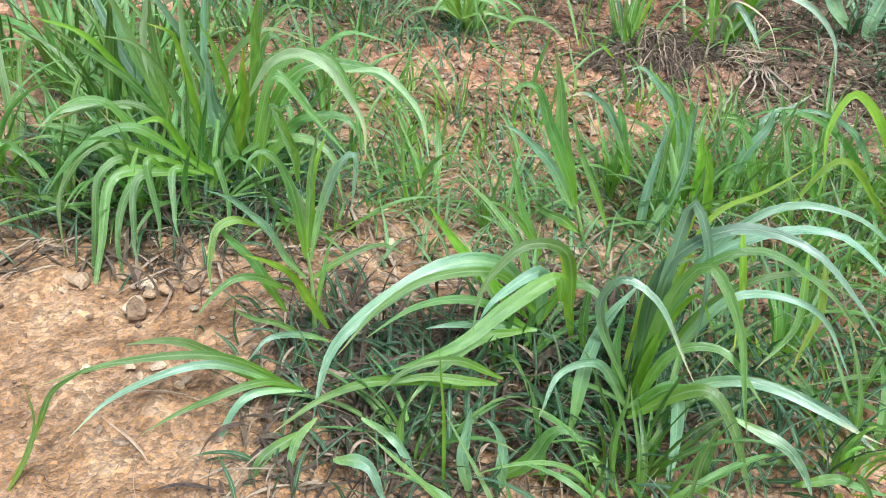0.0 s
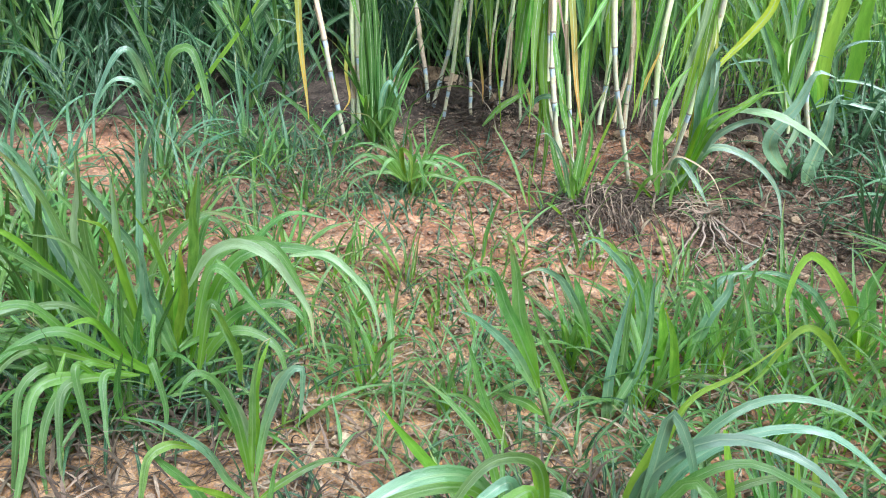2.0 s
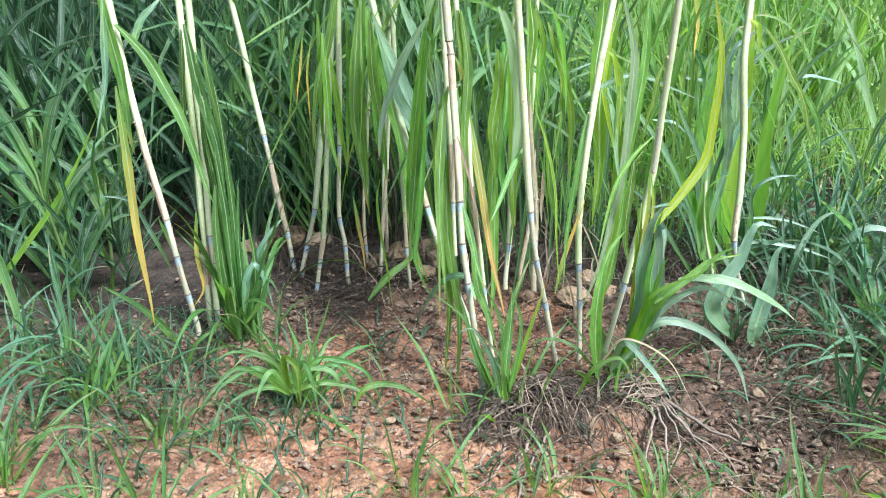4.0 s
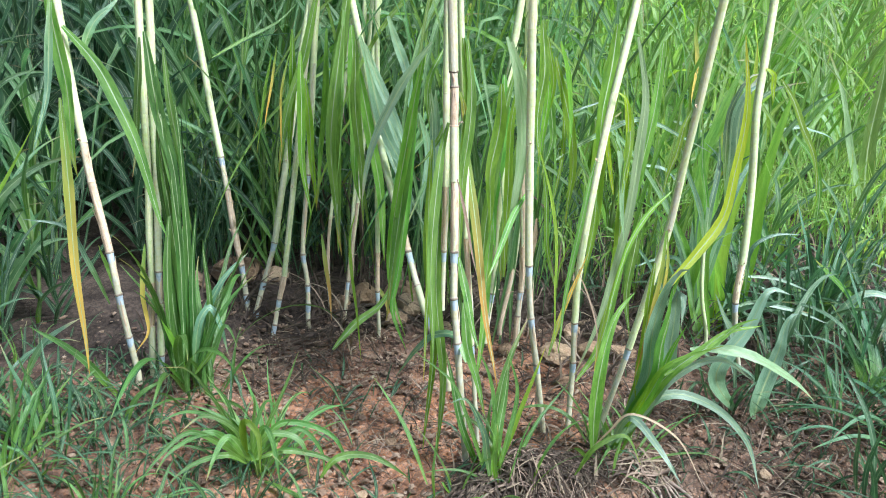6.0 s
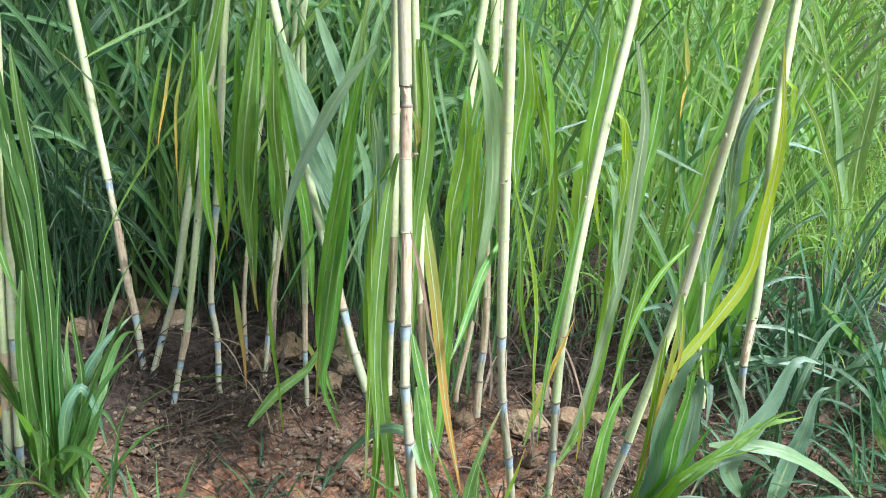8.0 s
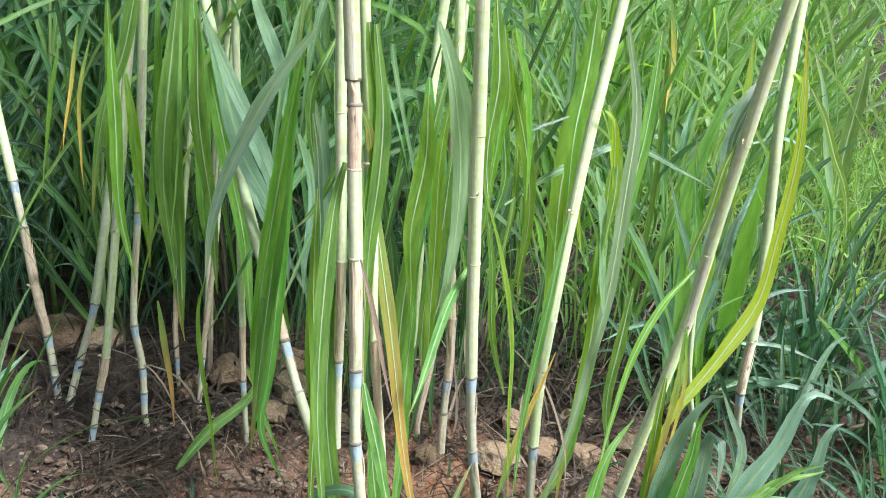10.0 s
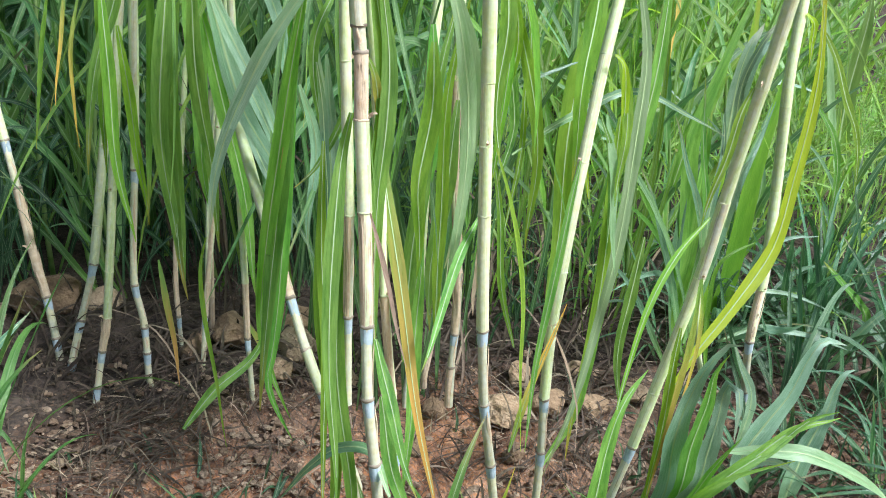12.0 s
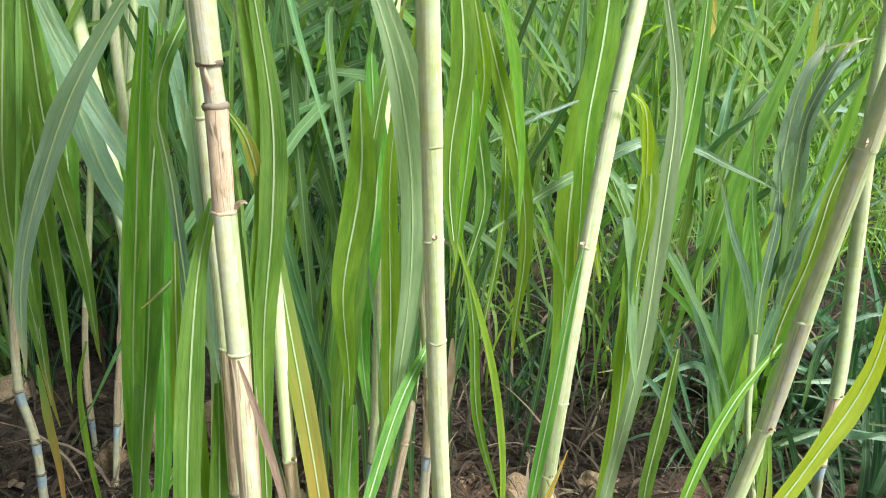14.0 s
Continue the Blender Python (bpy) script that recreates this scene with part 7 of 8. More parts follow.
blade(tuft_t9, [(0.079, 3.380, 0.256), (-0.073, 3.342, 0.393), (-0.159, 3.316, 0.344), (-0.203, 3.300, 0.300)], 0.0180, DEEP, twist=0.31, rib=False)
blade(tuft_t9, [(0.093, 3.420, 0.230), (0.049, 3.405, 0.352), (-0.024, 3.393, 0.405), (-0.097, 3.380, 0.377)], 0.0187, DEEP, twist=-0.32, rib=False)
blade(tuft_t9, [(0.086, 3.360, 0.267), (0.139, 3.333, 0.357), (0.210, 3.311, 0.338), (0.232, 3.280, 0.232)], 0.0204, DEEP, twist=0.32, rib=False)
blade(tuft_t9, [(0.083, 3.340, 0.279), (0.179, 3.310, 0.311), (0.292, 3.274, 0.274), (0.348, 3.250, 0.207)], 0.0189, DEEP, twist=-0.27, rib=False)
blade(tuft_t9, [(0.070, 3.330, 0.279), (0.018, 3.312, 0.326), (-0.098, 3.270, 0.327), (-0.141, 3.250, 0.301)], 0.0179, DEEP, twist=-0.25, rib=False)
blade(tuft_t9, [(0.099, 3.460, 0.205), (0.118, 3.460, 0.326), (0.151, 3.460, 0.390), (0.197, 3.460, 0.347)], 0.0148, DEEP, twist=-0.32, rib=False)
blade(tuft_t9, [(0.090, 3.500, 0.183), (0.044, 3.514, 0.381), (-0.005, 3.520, 0.455)], 0.0148, DEEP, twist=-0.03, rib=False)
blade(tuft_ts, [(1.985, 3.800, 0.085), (1.980, 3.817, 0.594), (2.044, 3.828, 0.865), (2.040, 3.838, 1.101), (2.039, 3.850, 1.364)], 0.0713, LIME, twist=0.09, rib=False)
blade(tuft_ts, [(2.066, 3.850, 0.025), (2.136, 3.831, 0.557), (2.137, 3.820, 0.828), (2.164, 3.810, 1.045), (2.225, 3.800, 1.246)], 0.0796, LIME, twist=-0.27, rib=False)
blade(tuft_ts, [(1.964, 3.800, 0.092), (1.943, 3.819, 0.510), (1.932, 3.829, 0.714), (1.939, 3.840, 0.915), (1.941, 3.850, 1.080)], 0.0415, GREEN, twist=0.01, rib=False)
blade(tuft_ts, [(1.725, 3.600, 0.420), (1.765, 3.600, 0.626), (1.816, 3.600, 0.831), (1.889, 3.600, 0.986), (1.914, 3.600, 1.075)], 0.0308, BLUISH, twist=0.02, rib=False)
blade(tuft_ts, [(1.746, 3.620, 0.373), (1.628, 3.610, 0.678), (1.541, 3.603, 0.863), (1.480, 3.600, 0.940)], 0.0228, BLUISH, twist=0.12, rib=False)
blade(tuft_ts, [(1.673, 3.580, 0.335), (1.470, 3.537, 0.630), (1.359, 3.515, 0.749), (1.275, 3.500, 0.765)], 0.0183, BLUISH, twist=0.11, rib=False)
blade(tuft_ts, [(1.712, 3.500, 0.377), (1.639, 3.461, 0.604), (1.621, 3.432, 0.741), (1.710, 3.400, 0.803)], 0.0175, GREEN, twist=0.21, rib=False)
blade(tuft_ts, [(1.932, 3.600, 0.477), (1.900, 3.554, 0.671), (1.968, 3.525, 0.721), (2.057, 3.500, 0.721)], 0.0185, BLUISH, twist=0.09, rib=False)
blade(cane_c5, [(1.300, 3.550, 0.903), (1.283, 3.559, 1.002), (1.269, 3.570, 1.113), (1.304, 3.587, 1.266), (1.339, 3.600, 1.382)], 0.0186, BRIGHT, twist=0.2)
blade(cane_c4, [(1.046, 3.500, 0.876), (1.086, 3.516, 1.043), (1.091, 3.528, 1.174), (1.101, 3.538, 1.274), (1.071, 3.550, 1.386)], 0.0133, LIME, twist=0.21)
blade(cane_c4, [(1.039, 3.420, 0.650), (1.011, 3.440, 0.783), (1.009, 3.464, 0.935), (1.003, 3.481, 1.032), (0.991, 3.500, 1.142)], 0.0167, LIME, twist=0.34)
blade(cane_s, [(1.684, 3.540, 0.674), (1.694, 3.559, 0.807), (1.727, 3.579, 0.933), (1.737, 3.600, 1.069)], 0.0245, BLUISH, twist=0.27)
blade(cane_s, [(1.684, 3.540, 0.674), (1.640, 3.548, 0.845), (1.581, 3.555, 0.972), (1.529, 3.560, 1.069)], 0.0214, BLUISH, twist=0.2)
blade(cane_s, [(1.689, 3.550, 0.668), (1.685, 3.568, 0.852), (1.658, 3.582, 0.986), (1.655, 3.600, 1.150)], 0.0219, GREEN, twist=0.17)


# ---------------------------------------------------------------- grass that fills the ground
# SHADE_TUFT tufts carry their shade in the blades' colour
for x, y, n, size, kind, words in [
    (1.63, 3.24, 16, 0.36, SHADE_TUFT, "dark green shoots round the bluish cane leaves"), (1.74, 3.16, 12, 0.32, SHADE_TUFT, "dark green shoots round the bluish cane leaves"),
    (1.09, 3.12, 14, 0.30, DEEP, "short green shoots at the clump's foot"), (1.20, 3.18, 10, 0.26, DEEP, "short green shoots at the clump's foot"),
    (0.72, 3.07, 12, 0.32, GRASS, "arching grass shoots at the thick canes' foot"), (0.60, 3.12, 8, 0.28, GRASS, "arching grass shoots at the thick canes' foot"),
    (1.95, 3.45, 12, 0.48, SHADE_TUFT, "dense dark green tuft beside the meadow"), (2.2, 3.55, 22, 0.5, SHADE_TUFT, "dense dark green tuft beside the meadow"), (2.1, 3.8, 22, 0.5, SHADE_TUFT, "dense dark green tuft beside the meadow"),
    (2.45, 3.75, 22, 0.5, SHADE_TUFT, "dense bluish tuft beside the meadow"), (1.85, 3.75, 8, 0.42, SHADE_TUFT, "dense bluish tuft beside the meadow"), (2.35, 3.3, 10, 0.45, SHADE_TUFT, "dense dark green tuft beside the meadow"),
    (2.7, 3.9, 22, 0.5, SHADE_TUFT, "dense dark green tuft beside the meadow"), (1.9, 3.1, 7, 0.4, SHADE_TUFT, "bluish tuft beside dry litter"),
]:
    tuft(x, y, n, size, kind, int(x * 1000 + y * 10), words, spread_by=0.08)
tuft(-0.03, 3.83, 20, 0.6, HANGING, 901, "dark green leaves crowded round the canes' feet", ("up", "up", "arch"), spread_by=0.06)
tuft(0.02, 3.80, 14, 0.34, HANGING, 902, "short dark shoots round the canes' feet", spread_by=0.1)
tuft(0.10, 3.43, 8, 0.36, DEEP, 903, "long drooping grass leaves over bare soil", ("arch", "low"), spread_by=0.04)
rng = random.Random(7)
GRASSY = [
    # x, y, leaves, length, the look
    (-0.95, 2.35, 26, 0.55, "dense dark green grass tuft on soil"), (-0.75, 1.95, 22, 0.45, "dense green grass tuft over a soil bank"),
    (-1.25, 2.1, 26, 0.55, "broad-leaved grass tuft on a bank"), (-0.45, 2.25, 16, 0.42, "arching green grass tuft on soil"), (-1.3, 2.8, 24, 0.5, "dense dark green grass tuft on soil"),
    (-1.00, 1.94, 18, 0.36, "dark grass tuft hanging over a soil bank"), (-0.82, 1.96, 18, 0.36, "dark grass tuft hanging over a soil bank"), (-0.64, 1.93, 18, 0.36, "dark grass tuft hanging over a soil bank"), (-1.13, 2.26, 18, 0.36, "dark grass tuft hanging over a soil bank"), (-0.51, 2.02, 18, 0.36, "dark grass tuft hanging over a soil bank"),
    (-0.05, 2.1, 10, 0.34, "sparse grass shoots on stony soil"), (0.15, 1.95, 10, 0.3, "sparse grass shoots on stony soil"), (-0.1, 2.45, 10, 0.3, "sparse low grass shoots on soil"),
    (0.62, 1.9, 14, 0.38, "loose stand of grey-green grass"), (0.8, 2.0, 14, 0.4, "loose stand of grey-green grass"), (0.75, 2.3, 12, 0.34, "loose stand of pale grass"),
    (0.5, 2.15, 10, 0.36, "upright pale grass shoots"), (1.0, 2.25, 10, 0.34, "upright pale grass shoots"), (1.35, 1.85, 16, 0.42, "arching green grass tuft on soil"),
    (1.15, 1.55, 16, 0.42, "arching green grass tuft on soil"), (1.0, 1.25, 18, 0.4, "green grass tuft over dry litter"), (0.7, 1.35, 16, 0.36, "green grass tuft over dry litter"),
    (0.15, 1.35, 16, 0.32, "low dark grass tuft on soil"), (0.35, 1.05, 18, 0.32, "low dark grass tuft on soil"), (-0.05, 1.1, 12, 0.28, "low dark grass tuft on soil"), (0.75, 1.05, 16, 0.32, "small green grass tuft on soil"),
    (-0.5, 2.9, 12, 0.3, "low grass tuft on stony soil"), (-0.75, 3.2, 14, 0.36, "arching grass tuft on stony soil"), (-0.55, 3.55, 12, 0.34, "arching grass tuft on stony soil"), (-0.95, 3.6, 16, 0.42, "arching bluish grass tuft on soil"),
    (-0.3, 3.3, 10, 0.25, "low narrow-leaved grass tuft"), (0.12, 3.42, 16, 0.36, "low tuft of narrow drooping grass"), (-1.5, 3.5, 18, 0.45, "arching bluish grass tuft on soil"),
    (1.75, 2.45, 18, 0.42, "broad green grass tuft beside the litter"), (2.0, 2.85, 18, 0.45, "bluish grass tuft beside the litter"), (2.2, 3.2, 20, 0.5, "bluish grass tuft beside the litter"), (1.9, 3.05, 7, 0.4, "bluish grass tuft beside the litter"), (2.35, 3.7, 20, 0.55, "bluish grass tuft beside the litter"),
    (1.6, 2.2, 14, 0.38, "broad green grass tuft beside the litter"), (0.95, 2.6, 8, 0.3, "curled pale grass shoots"), (0.7, 2.75, 7, 0.26, "sparse pale grass shoots"), (0.45, 2.75, 6, 0.24, "sparse pale grass shoots"),
]
for k, (x, y, n, size, words) in enumerate(GRASSY):
    tuft(x, y, round(n * 1.5), size, TEAL if "bluish" in words and y > 2.6 else DEEP if (x < 0.2 and y > 2.6) or "dark" in words else GRASS, 100 + k, words)


def sward(count, x0, x1, y0, y1, leaves, size, material, seed, label):
    """Tufts strewn over a patch."""
    r = random.Random(seed)
    for k in range(count):
        x, y = r.uniform(x0, x1), r.uniform(y0, y1)
        tuft(x, y, r.randint(*leaves), size * r.uniform(0.75, 1.2), material, seed * 100 + k, label, spread_by=0.08)


# DEEP on the bank is a darker green that stands for shaded gaps
sward(20, -1.7, -0.35, 1.95, 3.1, (12, 18), 0.42, DEEP, 1, "green broad-leaved grass tuft on the bank")
sward(20, -0.5, 0.35, 1.85, 2.9, (6, 10), 0.28, GRASS, 2, "sparse grass shoots on stony soil")
sward(16, 0.4, 1.3, 1.5, 2.3, (9, 14), 0.36, GRASS, 3, "loose grey-green grass shoots over dry stalks")
sward(9, 0.0, 1.3, 0.75, 1.45, (9, 14), 0.3, GRASS, 4, "low green grass tuft over dry stalks")
sward(20, -1.9, -0.4, 3.05, 4.4, (10, 16), 0.38, TEAL, 5, "bluish arching grass tuft before the thicket")
sward(5, -0.75, -0.12, 3.2, 3.75, (6, 9), 0.28, DEEP, 12, "low dark grass shoots on stony soil")
sward(5, -1.0, -0.25, 3.2, 4.3, (6, 10), 0.26, DEEP, 8, "short green grass shoots on stony soil")
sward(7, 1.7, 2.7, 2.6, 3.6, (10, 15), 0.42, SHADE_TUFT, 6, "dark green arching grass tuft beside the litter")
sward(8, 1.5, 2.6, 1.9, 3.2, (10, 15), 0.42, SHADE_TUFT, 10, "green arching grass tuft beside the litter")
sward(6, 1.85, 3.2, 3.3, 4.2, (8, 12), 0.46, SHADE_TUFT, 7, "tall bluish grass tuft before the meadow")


def thicket(name, label, spots, material, seed, length, kinds, wide=(0.018, 0.032), stems=True):
    """A stand of tall grass that nobody could count: one mesh of blades."""
    r = random.Random(seed)
    pieces = []
    for x, y, n in spots:
        z = ground_z(x, y)
        tall = length * r.uniform(0.75, 1.15)
        for k in range(n):
            kind = r.choice(kinds)
            if kind == "wand":
                run = sway(tall, r.uniform(0.0, 0.18), r.uniform(0.1, 0.7), 12)
                lift = 0.0
            elif kind == "hang":
                run = sway(tall * r.uniform(0.35, 0.65), 0.15, r.uniform(2.5, 2.95), 13, r.uniform(0.18, 0.4))
                lift = r.uniform(0.4, 0.95) * tall
            else:
                run = sway(tall * r.uniform(0.45, 0.8), r.uniform(0.1, 0.5), r.uniform(1.2, 2.3), 12)
                lift = r.uniform(0.0, 0.45) * tall
            run = turned(run, r.uniform(0, 6.283), (x + r.uniform(-0.08, 0.08), y + r.uniform(-0.08, 0.08), z + lift - 0.01))
            pieces.append(strip(run, r.uniform(*wide), (r.uniform(-0.5, 0.5), -0.7, 0.6), 0.3, r.uniform(-1.2, 1.2), 2, 2.0))
    ob = new(name, mesh_of(name, joined(pieces), material))
    return tagged(ob, label, "tall grass", kind="stuff")


def scatter(n, x0, x1, y0, y1, each, seed, keep=lambda x, y: True):
    r = random.Random(seed)
    out = []
    while len(out) < n:
        x, y = r.uniform(x0, x1), r.uniform(y0, y1)
        if keep(x, y):
            out.append((x, y, each))
    return out


def shoots(name, label, spots, material, seed, tall, wide, leaves=(7, 11), droop=(0.3, 1.9)):
    """Young cane in a stand: each shoot a sheathed stem with leaves in two ranks that fan out and droop."""
    r = random.Random(seed)
    pieces = []
    for x, y, n in spots:
        for _ in range(n):
            px, py = x + r.uniform(-0.06, 0.06), y + r.uniform(-0.06, 0.06)
            z, high, rank = ground_z(px, py), tall * r.uniform(0.6, 1.15), r.uniform(0, 6.283)
            tilt, to = r.uniform(0, 0.14), r.uniform(0, 6.283)
            stalk = turned(sway(high * 0.55, tilt, 0.05, 6), to, (px, py, z - 0.02))
            pieces.append(strip(stalk, r.uniform(0.010, 0.017), (0, -1, 0.2), -0.9, 0.0, 2, 6.0, wave=0.0))
            count = r.randint(*leaves)
            for k in range(count):
                at = stalk[min(5, int(6 * (0.1 + 0.9 * k / count)))]
                up = k / count
                run = sway(high * r.uniform(0.38, 0.72) * (1.05 - 0.3 * abs(up - 0.5)), r.uniform(0.06, 0.42) + 0.25 * (1 - up), r.uniform(*droop), 13, r.uniform(1.2, 2.6))
                run = turned(run, rank + math.pi * (k % 2) + r.gauss(0, 0.35), at)
                pieces.append(strip(run, r.uniform(*wide), (r.uniform(-0.4, 0.4), -0.6, 0.7), 0.35, r.uniform(-1.3, 1.3), 2, 2.0))
    ob = new(name, mesh_of(name, joined(pieces), material))
    return tagged(ob, label, "tall grass", kind="stuff")


def young_cane(x, y, material, seed, tall, wide, leaves, droop, label):
    """A shoot near enough to be told apart: a sheathed stem and leaves in two ranks, each a piece of its own."""
    r = random.Random(seed)
    z, high, rank = ground_z(x, y), tall * r.uniform(0.6, 1.15), r.uniform(0, 6.283)
    owner = thing("cane_shoot", (x, y, z), label, "sugarcane", "young cane shoots")
    stalk = turned(sway(high * 0.55, r.uniform(0, 0.14), 0.05, 6), r.uniform(0, 6.283), (0, 0, -0.02))
    part("stem", tube(stalk, np.linspace(0.0085, 0.005, 6), 7), SHOOT, owner, "pale green sheathed stem")
    count = r.randint(*leaves)
    for k in range(count):
        up = k / count
        run = sway(high * r.uniform(0.38, 0.72) * (1.05 - 0.3 * abs(up - 0.5)), r.uniform(0.06, 0.42) + 0.25 * (1 - up), r.uniform(*droop), 15, r.uniform(1.2, 2.6))
        run = turned(run, rank + math.pi * (k % 2) + r.gauss(0, 0.35), stalk[min(5, int(6 * (0.1 + 0.9 * up)))])
        part("leaf", strip(run, r.uniform(*wide), (r.uniform(-0.4, 0.4), -0.6, 0.7), 0.3, r.uniform(-1.3, 1.3), 4, 2.0, wave=0.1), material, owner)


# the clump's shaded side: the shade is put into these blades' dark colour
thicket("tall_grass", "shade-dark bluish-green thicket of tall cane grass", scatter(110, -3.6, 0.2, 5.6, 7.6, 15, 1), SHADY, 11, 2.0, ("wand", "hang", "arch", "arch"), (0.022, 0.04))
shoots("cane_shoots", "shade-dark bluish cane shoots with arching leaves", scatter(75, -3.0, 0.1, 4.75, 6.0, 1, 61, lambda x, y: y > 4.75 + 0.1 * x), SHADY, 62, 1.7, (0.026, 0.044), (8, 12))
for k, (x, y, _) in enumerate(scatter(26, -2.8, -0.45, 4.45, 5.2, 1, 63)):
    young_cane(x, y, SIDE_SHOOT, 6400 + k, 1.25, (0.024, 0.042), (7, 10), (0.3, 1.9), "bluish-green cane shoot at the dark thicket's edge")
shoots("cane_shoots", "low shade-dark shoots along the foot of the thicket", scatter(60, -2.8, -0.4, 4.25, 5.0, 1, 65), SHADY, 66, 0.6, (0.012, 0.024), (6, 10))
# behind the clump
thicket("tall_grass", "dense hanging cane leaves behind the clump", scatter(70, 0.0, 1.8, 5.1, 6.4, 16, 3), THICKET, 13, 2.0, ("wand", "wand", "hang", "arch"), (0.016, 0.032))
for k, (x, y, _) in enumerate(scatter(34, 0.1, 1.8, 4.65, 5.4, 1, 67)):
    young_cane(x, y, SIDE_SHOOT, 6800 + k, 1.7, (0.016, 0.03), (7, 10), (0.2, 1.4), "narrow-leaved cane shoot behind the sugarcane clump")
# dark fill that stands for the shade behind the rocks
thicket("tall_grass", "low shade-dark leaves and shoots behind the rocks", scatter(52, 0.0, 1.7, 4.5, 5.1, 10, 9, lambda x, y: y > 4.7 - 0.2 * max(x, 0)), SHADY, 18, 0.75, ("arch", "wand", "hang"), (0.008, 0.018))
thicket("tall_grass", "hanging cane leaves inside the clump", scatter(10, 0.75, 1.5, 3.8, 4.5, 10, 4), THICKET, 14, 1.8, ("hang", "hang", "wand"), (0.014, 0.028))
thicket("tall_grass", "narrow sun-tinted leaves hanging between the canes", scatter(11, 0.7, 2.2, 3.95, 4.5, 9, 11), SUNNY, 20, 1.8, ("hang", "hang", "wand"), (0.010, 0.022))
thicket("dry_leaves", "brown dead cane leaves hanging at the back", scatter(9, 0.6, 1.7, 4.25, 4.7, 3, 12), LITTER, 21, 0.8, ("hang", "hang", "wand"), (0.008, 0.014))
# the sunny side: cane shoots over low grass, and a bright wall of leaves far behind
# the sunlight on this side is put into the paler blade colours
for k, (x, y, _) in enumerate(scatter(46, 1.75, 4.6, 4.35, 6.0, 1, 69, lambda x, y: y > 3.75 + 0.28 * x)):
    young_cane(x, y, SUN_SHOOT, 7000 + k, 1.55, (0.022, 0.042), (7, 10), (0.2, 1.6), "sun-tinted upright cane shoot with broad green leaves")
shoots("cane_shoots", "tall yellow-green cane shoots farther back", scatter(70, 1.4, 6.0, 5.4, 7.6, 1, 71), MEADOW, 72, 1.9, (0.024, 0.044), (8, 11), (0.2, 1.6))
shoots("cane_shoots", "sun-tinted cane shoots at the meadow's far side", scatter(60, 2.9, 8.5, 3.7, 7.4, 1, 75, lambda x, y: y > 2.75 + 0.36 * x), BROAD, 76, 1.5, (0.022, 0.042), (7, 10), (0.2, 1.6))
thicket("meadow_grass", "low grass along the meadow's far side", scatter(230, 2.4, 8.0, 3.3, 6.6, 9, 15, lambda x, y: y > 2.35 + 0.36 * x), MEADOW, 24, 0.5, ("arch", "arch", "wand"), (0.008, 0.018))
for k, (x, y, _) in enumerate(scatter(7, 1.75, 3.0, 3.9, 4.5, 1, 73)):
    young_cane(x, y, SIDE_SHOOT, 7400 + k, 1.05, (0.024, 0.04), (6, 8), (0.2, 1.3), "bluish young cane shoot beside the clump")
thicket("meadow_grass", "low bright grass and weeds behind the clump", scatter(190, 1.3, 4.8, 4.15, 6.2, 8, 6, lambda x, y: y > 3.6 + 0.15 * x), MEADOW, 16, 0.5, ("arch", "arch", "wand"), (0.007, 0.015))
# dark blades that stand for the shade under the meadow grass
thicket("meadow_grass", "seedlings and low leaves darkened for the meadow's shade", scatter(80, 1.3, 4.2, 3.75, 5.4, 7, 14), SHADY, 23, 0.28, ("arch", "wand"), (0.006, 0.014))
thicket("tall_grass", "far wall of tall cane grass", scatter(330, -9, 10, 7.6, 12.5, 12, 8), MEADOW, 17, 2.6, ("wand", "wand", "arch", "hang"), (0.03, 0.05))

sward(6, 2.0, 3.3, 3.2, 4.4, (9, 13), 0.4, SHADE_TUFT, 9, "narrow green grass tuft before the meadow")



def weeds(name, label, patches, material, seed, tall):
    """Short blades and seedlings close to the soil."""
    r = random.Random(seed)
    pieces = []
    for cx, cy, wide, n in patches:
        for k in range(n):
            x, y = r.gauss(cx, wide), r.gauss(cy, wide)
            run = sway(tall * r.uniform(0.4, 1.2), r.uniform(0.05, 0.9), r.uniform(0.3, 2.0), 8)
            run = turned(run, r.uniform(0, 6.283), (x, y, ground_z(x, y) - 0.004))
            pieces.append(strip(run, r.uniform(0.004, 0.013), (0, -0.5, 0.8), 0.3, r.uniform(-1, 1), 2, 2.0))
    ob = new(name, mesh_of(name, joined(pieces), material))
    return tagged(ob, label, "weeds", kind="stuff")


# dark blades added to give the gaps under the tufts their shade
weeds("low_weeds", "dark filler blades for the shade under the front tufts", [
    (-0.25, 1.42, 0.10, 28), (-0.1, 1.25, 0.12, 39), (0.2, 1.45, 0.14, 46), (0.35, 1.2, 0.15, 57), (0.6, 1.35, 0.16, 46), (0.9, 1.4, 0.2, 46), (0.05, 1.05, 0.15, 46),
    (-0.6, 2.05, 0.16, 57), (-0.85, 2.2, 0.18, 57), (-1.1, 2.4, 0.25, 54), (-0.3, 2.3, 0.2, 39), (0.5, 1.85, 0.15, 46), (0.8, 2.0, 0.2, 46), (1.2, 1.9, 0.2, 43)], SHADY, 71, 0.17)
weeds("low_weeds", "thin green seedlings scattered on the soil", [
    (-0.1, 2.7, 0.4, 160), (0.1, 3.4, 0.14, 120), (-0.35, 3.7, 0.2, 120), (-0.7, 3.9, 0.25, 260), (-0.5, 3.4, 0.25, 120), (0.7, 3.0, 0.2, 60), (1.5, 3.0, 0.25, 120), (2.0, 3.1, 0.3, 320), (0.45, 3.7, 0.1, 30)], SHADY, 72, 0.12)
